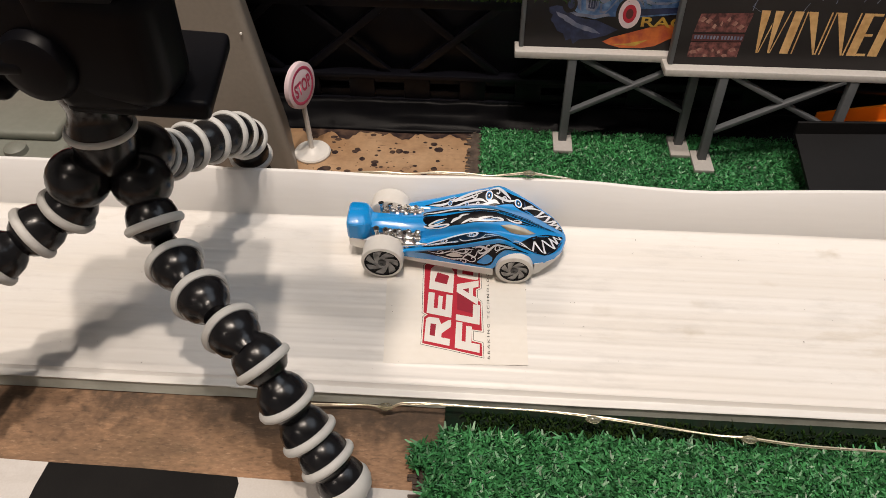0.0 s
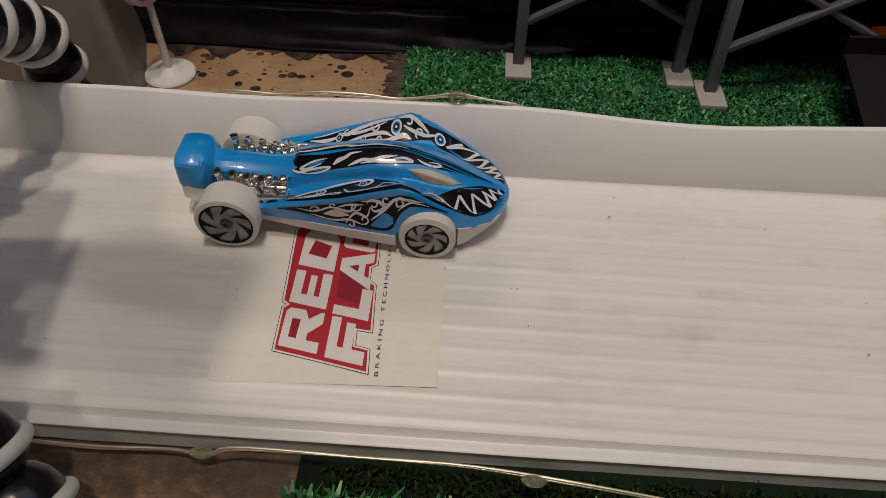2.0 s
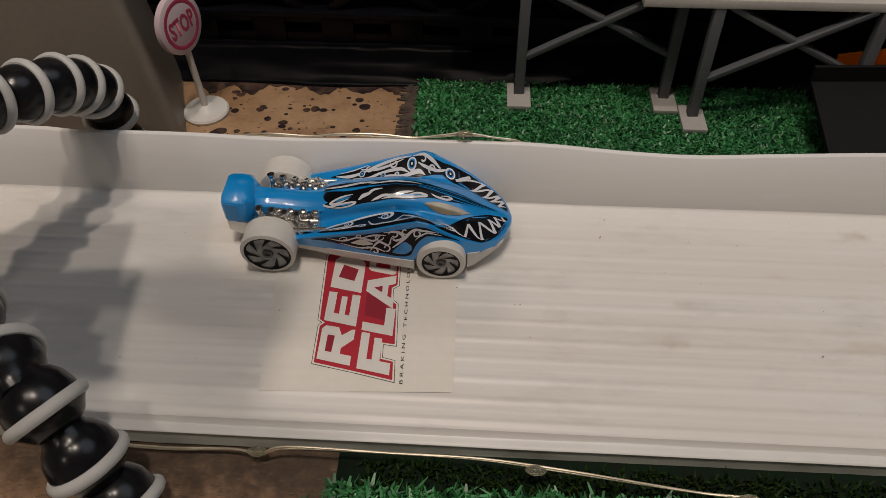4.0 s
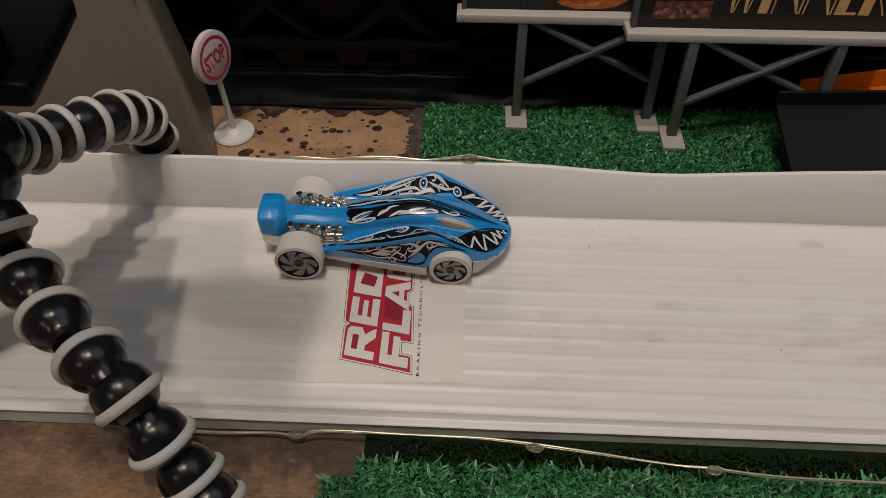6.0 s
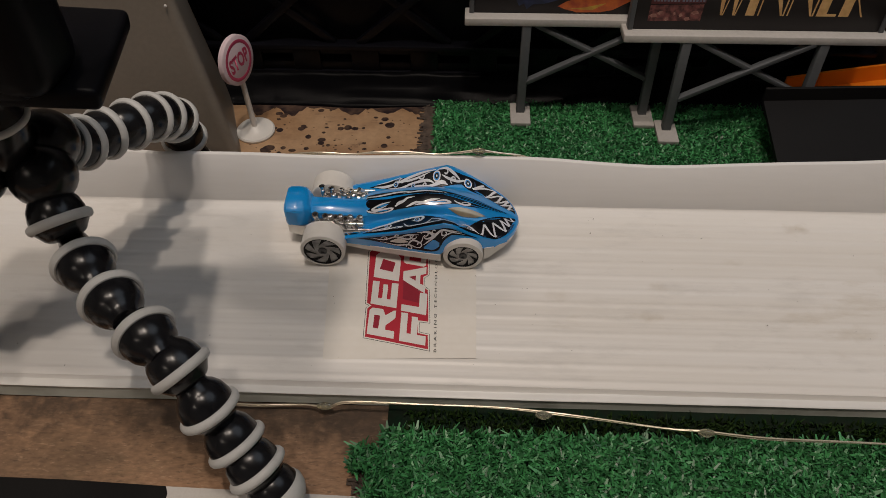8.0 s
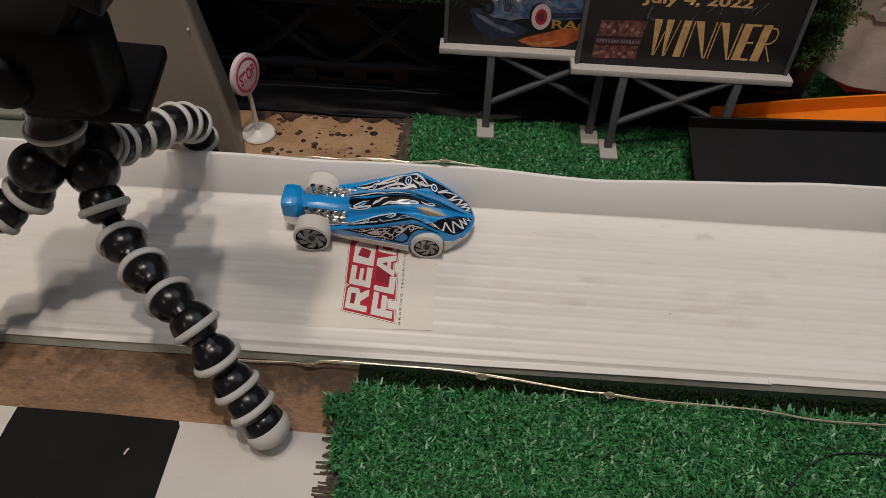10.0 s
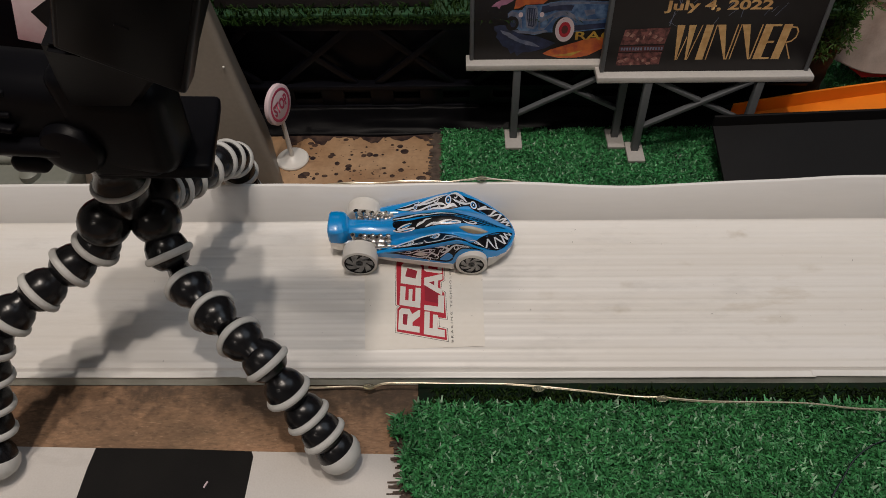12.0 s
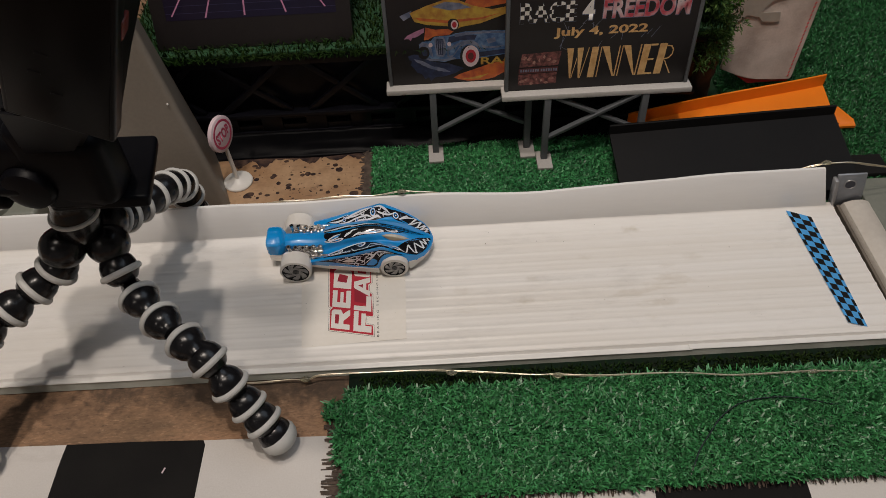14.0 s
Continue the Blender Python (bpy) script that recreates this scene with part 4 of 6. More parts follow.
        for x, v, r in ((20.3, 2.42, 1.3), (30.7, 2.57, 1.35), (6.5, 2.52, 0.85), (12.5, 2.72, 0.7)) if s > 0 else ((14.7, -2.7, 1.0), (4.9, -2.44, 0.65), (8.6, -2.17, 0.6), (31.2, -2.17, 0.65)):
            for rr, m_, l in ((r, DECAL_WHITE, 0.16), (r * 0.74, BLUE, 0.19), (r * 0.52, DECAL_BLACK, 0.22), (r * 0.2, DECAL_WHITE, 0.25)):
                b = bmesh.new()
                c = b.verts.new(car_surface(x, v, l))
                loop = [b.verts.new(car_surface(x + rr * math.cos(a), v + rr * math.sin(a) / 5.2, l)) for a in (2 * math.pi * j / 16 for j in range(16))]
                for j in range(16):
                    b.faces.new((c, loop[j], loop[(j + 1) % 16]))
                part("eye_spot", b, m_, shell)
        # jagged teeth along the nose
        if s > 0:
            pts = [(36.1, 2.29), (32.3, 2.79), (40.2, 2.12), (36.3, 3.35), (42.4, 2.15), (39.6, 3.75), (44.4, 2.2), (41.8, 3.87), (45.4, 2.4), (44.0, 4.1), (45.9, 3.15)]
        else:
            pts = [(31.9, -2.37), (35.3, -1.75), (36.1, -2.81), (40.1, -1.72), (38.9, -3.08), (43.4, -2.26), (41.3, -3.52), (44.5, -2.62), (42.9, -4.0), (45.9, -3.16), (44.9, -4.2)]
        strokes("tooth_line", DECAL_WHITE, 0.17, [([a, ((a[0] + c[0]) / 2, (a[1] + c[1]) / 2), c], [0.95, 0.75, 0.5]) for a, c in zip(pts, pts[1:])], "white jagged tooth line", 3)
        strokes("tooth_shade", DECAL_GREY, 0.14, [([(a[0] + 1.3, a[1] + 0.1 * s), (a[0] + 0.6, a[1] - 0.5 * s)], [1.3, 0.2]) for a in pts[1:8:2]], "slate wedge between the teeth", 3)
        strokes("flame_fill", BLUE, 0.1, [
            ([(1.5, s * 4.28), (3.4, s * 4.38), (5.4, s * 4.45)], [0.2, 0.8, 0.2]),
            ([(17, s * 4.36), (20, s * 4.36), (23.6, s * 4.44)], [0.2, 0.7, 0.2]),
            ([(0, s * 4.06), (3, s * 4.02), (5.6, s * 4.03)], [0.2, 0.7, 0.2]),
            ([(33, s * 2.9), (35, s * 3.0), (38, s * 3.4)], [0.3, 0.9, 0.2]),
            ([(37, s * 3.5), (39, s * 3.7), (41.5, s * 4.0)], [0.3, 0.9, 0.2]),
        ], "blue flame fill")
        # spine flames
        strokes("flame", DECAL_WHITE, 0.15, [
            ([(5.9, s * 4.56), (3.4, s * 4.5), (1.5, s * 4.38), (0.0, s * 4.22), (0.9, s * 4.13), (2.6, s * 4.2), (4.8, s * 4.35)], [0.2, 0.7, 0.8, 0.9, 1.0, 0.7, 0.2]),
            ([(-4.0, s * 4.44), (-0.3, s * 4.02), (2.3, s * 4.08), (4.9, s * 4.13), (6.6, s * 4.1), (5.7, s * 3.95), (3.1, s * 3.86), (0.4, s * 3.92)], [0.2, 0.9, 0.8, 0.8, 0.9, 0.7, 0.7, 0.2]),
            ([(7.5, s * 4.22), (8.7, s * 4.42), (10.1, s * 4.52), (11.3, s * 4.7), (13.7, s * 4.76)], [0.5, 1.5, 1.1, 0.9, 0.2]),
            ([(10.9, s * 4.09), (12.3, s * 4.23), (14.1, s * 4.37), (16.5, s * 4.36), (18.9, s * 4.5), (21.8, s * 4.6)], [0.2, 1.0, 1.1, 0.9, 1.1, 0.2]),
            ([(13.6, s * 4.2), (16.5, s * 4.27), (20.3, s * 4.27), (24.0, s * 4.36), (25.1, s * 4.46), (23.3, s * 4.53), (21.0, s * 4.45)], [0.2, 0.9, 0.8, 0.8, 1.0, 0.8, 0.2]),
            ([(26.3, s * 4.62), (27.7, s * 4.52), (30.0, s * 4.49), (31.5, s * 4.64), (30.7, s * 4.72), (28.8, s * 4.62)], [0.2, 0.8, 0.9, 0.8, 0.6, 0.2]),
        ] if s < 0 else [
            ([(-3, 4.75), (2, 4.85), (8, 4.72), (14, 4.84)], [0.2, 1.0, 1.1, 0.2]),
            ([(10, 4.9), (16, 4.76), (24, 4.86)], [0.2, 1.0, 0.2]),
        ], "white flame decal")
        # side swirls
        strokes("swirl", DECAL_WHITE, 0.13, [
            ([(0, s * 0.82), (4, s * 0.62), (8, s * 0.76), (12, s * 0.6), (14, s * 0.75)], [0.2, 0.8, 0.7, 0.9, 0.2]),
            ([(5, s * 0.42), (8, s * 0.3), (12, s * 0.34), (15, s * 0.22)], [0.2, 0.7, 0.8, 0.2]),
            ([(11.5, s * 0.3), (13.5, s * 0.55), (16, s * 0.45), (17, s * 0.7)], [0.3, 0.9, 0.6, 0.2]),
            ([(15, s * 0.85), (18.5, s * 0.82), (20, s * 0.66), (18, s * 0.58), (17, s * 0.68)], [0.2, 0.9, 0.8, 0.7, 0.2]),
            ([(17, s * 0.36), (20, s * 0.6), (22.5, s * 0.8), (26, s * 0.74), (29, s * 0.84)], [0.3, 0.9, 0.9, 0.8, 0.2]),
            curl(4.5, s * 0.72, 1.3, 3.0, 0.9, 10), curl(13.6, s * 0.72, 1.4, 0.0, 0.9, 10), curl(15.4, s * 0.36, 1.3, 2.0, -0.9, 10), curl(20.5, s * 0.82, 1.0, 1.0, 0.8, 10), curl(23.8, s * 0.68, 1.2, 4.2, -0.9, 10), curl(8.6, s * 0.82, 0.9, 2.0, 0.8, 10), curl(12.4, s * 0.2, 0.9, 5.0, 0.8, 10), curl(17.6, s * 0.74, 1.5, 3.4, 0.9, 10), curl(10.6, s * 0.3, 1.0, 1.0, -0.8, 10),
            ([(23, s * 0.52), (26, s * 0.66), (30, s * 0.74)], [0.2, 0.8, 0.2]), ([(3, s * 0.5), (6, s * 0.36), (9.5, s * 0.26)], [0.2, 0.6, 0.2]), ([(9, s * 0.74), (12, s * 0.8), (15.5, s * 0.76)], [0.2, 0.8, 0.2]),
        ], "white swirl decal", k=10.0)
        field([(6.2, s * 0.5), (9, s * 0.42), (12, s * 0.46)], [(6.2, s * 0.54), (9, s * 0.68), (12, s * 0.5)], CHASSIS, 0.15, "small pale flame-shaped emblem")
    return car


toy_car()


# ---- sticker on the track ----
def sticker():
    ob = thing("floor_sticker", (11, 10, 0), "cream paper sticker with red block letters on the track", "sticker")
    b = bmesh.new()
    pts = [(-11.2, -8.1), (34.2, -6.3), (34.0, 34.0), (-14.5, 33.0)]
    n = 120
    rows = []
    for i in range(n + 1):
        t = i / n
        a, c = Vector(pts[0]).lerp(Vector(pts[3]), t), Vector(pts[1]).lerp(Vector(pts[2]), t)
        rows.append([b.verts.new((q.x, q.y, 0.13 + 0.05 * abs(math.cos((q.y + 2) * math.pi / 5.6)) ** 9)) for q in (a.lerp(c, k / 6) for k in range(7))])
    for lo, hi in zip(rows, rows[1:]):
        for k in range(6):
            b.faces.new((lo[k], lo[k + 1], hi[k + 1], hi[k]))
    part("paper", b, PAPER, ob, smooth=False)
    flat = lambda z: Matrix.Translation((0, 0, z))
    outline = [Vector(p) for p in ((-0.1, -0.3), (10, -2.3), (20.4, -4.5), (20.0, 1.7), (16.9, 2.4), (16.7, 6.0), (20.0, 5.6), (19.2, 18.6), (17.7, 19.9), (17.5, 23.4), (18.9, 24.4), (18.4, 36.0), (-0.6, 36.0), (-1.9, 33.8), (-0.7, 12.5), (0.4, 11.8), (-0.4, 11.0))]

    def inset(points, d):
        """The outline moved inwards by d."""
        out = []
        n = len(points)
        for k in range(n):
            a, p, c = points[k - 1], points[k], points[(k + 1) % n]
            n1 = Vector((-(p - a).y, (p - a).x)).normalized()
            n2 = Vector((-(c - p).y, (c - p).x)).normalized()
            mid = (n1 + n2).normalized()
            out.append(p + mid * d / max(mid.dot(n1), 0.5))
        return out

    for name, d, z, m_ in (("outline", 0.0, 0.23, BLACK_INK), ("gap", 0.14, 0.245, PAPER), ("letter_ground", 0.55, 0.26, RED_INK)):
        b = bmesh.new()
        flat_poly(b, [tuple(p) for p in inset(outline, d)], flat(z))
        part(name, b, m_, ob, smooth=False)
    DARK_RED = material("dark_red_ink", (0.3, 0.01, 0.03), 0.45, second=(0.24, 0.008, 0.02), scale=90, amount=0.5)
    glyphs = {
        "R": ([(0, 0), (.26, 0), (.26, .34), (.42, .34), (.72, 0), (1, 0), (.98, .1), (.78, .38), (1, .5), (1, .9), (.9, 1), (0, 1)], [(.26, .6), (.74, .58), (.74, .8), (.26, .8)]),
        "E": ([(0, 0), (1, 0), (1, .26), (.3, .26), (.3, .4), (.9, .4), (.9, .58), (.3, .58), (.3, .74), (1, .74), (1, 1), (0, 1)], None),
        "D": ([(0, 0), (.85, 0), (1, .15), (1, .85), (.85, 1), (0, 1)], [(.3, .28), (.66, .2), (.74, .7), (.34, .8)]),
        "F": ([(0, 0), (.3, 0), (.3, .34), (.9, .34), (.9, .58), (.3, .58), (.3, .74), (1, .74), (1, 1), (0, 1)], None),
        "L": ([(0, 0), (1, 0), (1, .3), (.32, .3), (.32, 1), (0, 1)], None),
        "A": ([(0, 0), (.28, 0), (.34, .24), (.66, .24), (.74, 0), (1, 0), (.72, 1), (.38, 1)], [(.42, .44), (.62, .44), (.53, .74)]),
        "G": ([(0, .1), (.1, 0), (1, 0), (1, .55), (.55, .55), (.55, .38), (.74, .38), (.74, .24), (.28, .24), (.28, .76), (1, .76), (1, 1), (.1, 1), (0, .9)], None),
    }

    def letter(ch, y0, y1, x0, x1, slope=-0.19):
        """y: along the word; x0 the foot and x1 the head of the letter."""
        body_, hole = glyphs[ch]
        at = lambda u, v: (x0 + (x1 - x0) * v, y0 + (y1 - y0) * u + slope * (x0 + (x1 - x0) * v - 5) * (1 - 0.35 * u))
        for name, pts, m_, z in (("letter_" + ch.lower(), body_, WHITE_INK, 0.275), ("counter", hole, DARK_RED, 0.29)):
            if pts:
                b = bmesh.new()
                flat_poly(b, [at(u, v) for u, v in pts], flat(z))
                part(name, b, m_, ob, smooth=False)

    for ch, y0, y1 in (("R", 0.4, 10.6), ("E", 11.8, 21.2), ("D", 22.4, 33.5)):
        letter(ch, y0, y1, 9.2, 0.9)
    for ch, y0, y1, x0, x1 in (("F", 0.1, 10.2, 18.9, 10.9), ("L", 11.2, 18.6, 18.6, 10.7), ("A", 19.4, 29.4, 17.8, 10.4), ("G", 30.2, 36.0, 17.6, 10.2)):
        letter(ch, y0, y1, x0, x1)
    b = bmesh.new()
    flat_poly(b, [(10.9, 14.6), (16.2, 13.2), (16.0, 19.6), (10.6, 22.6)], flat(0.27))
    part("dark_field", b, DARK_RED, ob, smooth=False)
    m = Matrix.Translation((22.3, -4.7, 0.26)) @ Matrix.Rotation(math.pi / 2 + 0.03, 4, "Z")
    lettering("small_letters", "B R A K I N G   T E C H N O L O G Y", BLACK_INK, ob, m, 38.5, 0.8, label="tiny black lettering")


sticker()


# ---- dirt on the track ----
def track_dirt():
    rng = random.Random(31)
    b = bmesh.new()
    for i in range(80):
        x, y, r, t = rng.uniform(-120, 235), rng.uniform(-14, 54), 0.05 + 0.11 * rng.random() ** 3, rng.uniform(0, 3.1)
        long_ = rng.uniform(1, 3.2) if rng.random() < 0.35 else 1.0
        flat_poly(b, [(x + r * (long_ * math.cos(a) * math.cos(t) - math.sin(a) * math.sin(t)), y + r * (long_ * math.cos(a) * math.sin(t) + math.sin(a) * math.cos(t))) for a in (2 * math.pi * j / 7 for j in range(7))], Matrix.Translation((0, 0, 0.34)))
    solid("dirt_specks", b, SCORCH, "tiny dark specks of dirt on the white track", "dirt", kind="stuff", smooth=False)


track_dirt()


# ---- finish tape ----
def finish_tape():
    ob = thing("finish_tape", (226, 20, 0), "blue and black checkered tape strip across the track", "tape")
    p0, p1 = Vector((219.6, 54.5)), Vector((224.4, -10.5))
    q0, q1 = Vector((230.1, 49.5)), Vector((231.6, -13.2))
    b = bmesh.new()
    flat_poly(b, [tuple(p0), tuple(p1), tuple(q1), tuple(q0)], Matrix.Translation((0, 0, 0.14)), 0.1)
    bmesh.ops.recalc_face_normals(b, faces=b.faces)
    part("tape", b, TAPE_BLUE, ob, smooth=False)
    rows = 18
    edge = [0.0, 0.16, 0.5, 0.84, 1.0]
    for r in range(rows):
        for c in range(4):
            if (r + c) % 2:
                def at(u, v):
                    return tuple(p0.lerp(p1, v).lerp(q0.lerp(q1, v), u))
                b = bmesh.new()
                flat_poly(b, [at(edge[c], r / rows), at(edge[c], (r + 1) / rows), at(edge[c + 1], (r + 1) / rows), at(edge[c + 1], r / rows)], Matrix.Translation((0, 0, 0.26)))
                part("black_check", b, MAT_BLACK, ob, smooth=False)


finish_tape()


# ---- small tripod with jointed legs ----
def tripod():
    ob = thing("flexible_tripod", (-80, 0, GROUND_Z), "small black flexible tripod with pale ringed legs over the track", "tripod")
    legs = {
        "front": [(-74.5, 5.0, 61), (-71.3, -2.0, 51.6), (-65.5, -9.0, 44.3), (-56.4, -18.0, 41.8), (-47.3, -25.3, 37.6), (-37.9, -32.4, 32.5), (-32.2, -37.3, 22.2), (-26.5, -41.7, 13.2), (-21.3, -46.2, 8.4), (-16.6, -49.6, 1.4)],
        "side": [(-88.5, 0.5, 65), (-94.2, -2.2, 55.5),(-102.5, -7.7, 52.0),(-111.4, -15.1, 48.5),(-120.8, -22.4, 44.5),(-127.4, -29.4, 38.5),(-130.2, -34.5, 29.0),(-132.4, -39.8, 19.5),(-134.4, -44.8, 10.0),(-134.5, -52.4, 0.8)],
        "back": [(-76, 14, 64), (-78.5, 22, 56), (-78.2, 30, 49.5), (-75.6, 38, 46.2), (-72.4, 47, 42), (-70.0, 55.5, 38), (-69.2, 62, 33), (-68.6, 67.5, 27), (-69.8, 72.0, 15.5), (-70.5, 73.5, 2)],
    }
    for key, pts in legs.items():
        pts = [Vector(p) for p in pts]
        for i, p in enumerate(pts):
            prev = pts[i - 1] if i else Vector((-80, 6, 70))
            nxt = pts[i + 1] if i + 1 < len(pts) else p + (p - prev)
            d = (nxt - prev).normalized()
            tipped = key == "front" and i in (2, 3, 4)
            if tipped:
                d = (d + 0.4 * Vector((0.1, -0.5, 0.85))).normalized()
            m, _ = axis_frame(p, p + d)
            big = 8.2 if i == 0 else 6.9
            b = bmesh.new()
            if i == 0:
                lathe(b, [(0.6, -8.1)] + [(big * math.sin(a), -big * math.cos(a)) for a in (math.pi * k / 14 for k in range(1, 14))] + [(0.6, 8.1)], m, 28)
            elif tipped:
                lathe(b, [(3.6, -8.0), (4.2, -4.8), (5.0, -4.0), (6.0, -2.8), (6.9, -1.2), (7.0, 0.4), (6.95, 2.0), (6.3, 4.6), (5.3, 6.2), (4.3, 7.2), (3.8, 8.4), (3.4, 9.6)], m, 28)
            else:
                step = (p - prev).length
                neck = -step + 2.5
                lathe(b, [(3.4, neck - 2), (3.9, neck), (4.3, -7.4), (5.3, -6.4), (6.4, -4.6), (6.95, -2.2), (7.0, 0), (6.9, 1.2), (6.0, 2.4), (5.2, 3.6), (4.4, 4.2), (3.2, 4.6)], m, 28)
            part("ball_joint", b, BALL, ob)
            b = bmesh.new()
            if i == len(pts) - 1:
                lathe(b, [(7.1, -2.2), (7.6, -1.0), (7.4, 1.2), (6.4, 3.2), (4.4, 4.8), (2.0, 5.6), (0.3, 5.8)], m, 28)
                part("foot", b, RING, ob, "pale rubber foot cap")
            elif i:
                torus(b, m, 7.0, 1.15, 32, 10, 1.15)
                part("grip_ring", b, RING, ob, "pale rubber grip ring")
    # neck with its ring
    b = bmesh.new()
    m, d = axis_frame((-80.5, 4.5, 66.5), (-79.5, 6.5, 94))
    lathe(b, [(5, 0), (6.8, 3), (7.8, 7), (8.1, 10.5), (8.0, 13), (6.8, 15.5), (6.4, 18), (7.2, 21), (8.0, 23), (8.0, d)], m, 32)
    part("neck", b, BALL, ob)
    b = bmesh.new()
    torus(b, m @ Matrix.Translation((0, 0, 11.5)), 8.1, 0.95, 36, 10)
    part("neck_ring", b, RING, ob, "grey ring round the neck")
    # clamp base plate, jaw, lever and knob
    b = bmesh.new()
    base_turn = Matrix.Translation((-50.6, 13.1, 0)) @ Matrix.Rotation(radians(6.6), 4, "Z") @ Matrix.Translation((2, 0, 90)) @ Matrix.Rotation(radians(7), 4, "Y") @ Matrix.Translation((-2, 0, -90))
    box(b, -30, 2.0, -16.2, 16.2, 87.0, 92.4, 1.6, base_turn, 3)
    box(b, -46, -27, -10, 14, 90.0, 95.5, 1.6, base_turn, 3)
    part("clamp_base", b, BLACK_PLASTIC, ob)
    jaw = Matrix.Translation((-82, 1, 110)) @ Matrix.Rotation(radians(-6), 4, "Z") @ Matrix.Rotation(radians(3), 4, "Y")
    b = bmesh.new()
    box(b, -25, 30, -7, 12, -17, 14, 6.5, jaw, 5)
    part("clamp_jaw", b, BLACK_PLASTIC, ob)
    b = bmesh.new()
    box(b, -21.5, 2, -11, -4, -8, -3.0, 2.3, jaw @ Matrix.Rotation(radians(-5), 4, "Y"), 4)
    part("clamp_lever", b, BLACK_PLASTIC, ob)
    b = bmesh.new()
    box(b, -19, -8, -9, 3, -16.5, -11, 2.2, jaw @ Matrix.Rotation(radians(-4), 4, "Y"), 3)
    part("lever_tab", b, BLACK_PLASTIC, ob)
    for z0, tilt_y, y0 in ((-1.5, 4, -9.5), (3.5, -4, -7.5), (9.0, 2, -6.5)):
        b = bmesh.new()
        box(b, -20.5, -10, y0 - 0.6, y0 + 3, z0, z0 + 1.8, 0.7, jaw @ Matrix.Rotation(radians(tilt_y), 4, "Y"), 3)
        part("lever_rib", b, BLACK_PLASTIC, ob)
    b = bmesh.new()
    lathe(b, [(7.0, -4), (8.4, -2.5), (8.6, 1), (7.6, 2.8), (5.4, 3.6), (0.4, 3.8)], jaw @ Matrix.Translation((3, -7, -6)) @ Matrix.Rotation(math.pi / 2, 4, "X"), 28)
    part("clamp_knob", b, BLACK_PLASTIC, ob)
    b = bmesh.new()
    box(b, -80, -58, -7, 9, 91, 128, 4, seg=4)
    part("clamp_body", b, BLACK_PLASTIC, ob)
    b = bmesh.new()
    loft(b, [[Vector(q) for q in ((-76, -7, 118), (-58, -7, 118), (-58, 8, 118), (-76, 8, 118))], [Vector(q) for q in ((-66, -20, 146), (-40, -20, 140), (-40, -8, 142), (-66, -8, 148))]])
    bmesh.ops.recalc_face_normals(b, faces=b.faces)
    bmesh.ops.bevel(b, geom=list(b.edges), offset=1.5, segments=2, affect="EDGES")
    part("clamp_post", b, BLACK_PLASTIC, ob)
    return ob


tripod()


def held_camera():
    ob = thing("action_camera", (-49, -22, 141), "flat black camera body standing upright in the tripod clamp", "camera")
    wide, up = Vector((0.913, -0.079, -0.401)), Vector((0.39, -0.125, 0.912))
    turn = Matrix((wide, up, wide.cross(up))).transposed().to_4x4()
    turn.translation = Vector((-49.2, -22.7, 141.0))
    b = bmesh.new()
    box(b, -14.1, 14.1, 0, 92, -6.5, 0, 1.0, turn, 3)
    part("body", b, BLACK_PLASTIC, ob)
    b = bmesh.new()
    box(b, -12.6, 12.9, 1.6, 89, -0.6, 0.25, 0.2, turn, 2)
    part("front_panel", b, material("black_glass", (0.002, 0.002, 0.0026), 0.3, spec=0.06, second=(0.004, 0.004, 0.005), scale=60, amount=0.4), ob, "dull black front panel")
    b = bmesh.new()
    loft(b, [[turn @ Vector((x, y, -d)) for y, d in ((1, 1.5), (1, 4.6), (24, 14), (42, 26), (92, 30), (92, 1.5))] for x in (-12, 13.6)])
    bmesh.ops.recalc_face_normals(b, faces=b.faces)
    part("rear_housing", b, BLACK_PLASTIC, ob, smooth=False)
    for x, y in ((-5, 20), (-3, 27), (0, 14)):
        b = bmesh.new()
        box(b, x - 1.5, x + 1.5, y - 0.4, y + 0.4, 0.1, 0.4, 0.1, turn, 1)
        part("button", b, BLACK_PLASTIC, ob, "small black button")
    b = bmesh.new()
    box(b, 13.4, 14.5, 36, 42, -8, -3.5, 0.3, turn, 2)
    part("red_switch", b, material("dark_red_plastic", (0.16, 0.012, 0.012), 0.4), ob, "small dark red switch")


held_camera()


# ---- billboards ----
LEAN_BACK = radians(6)


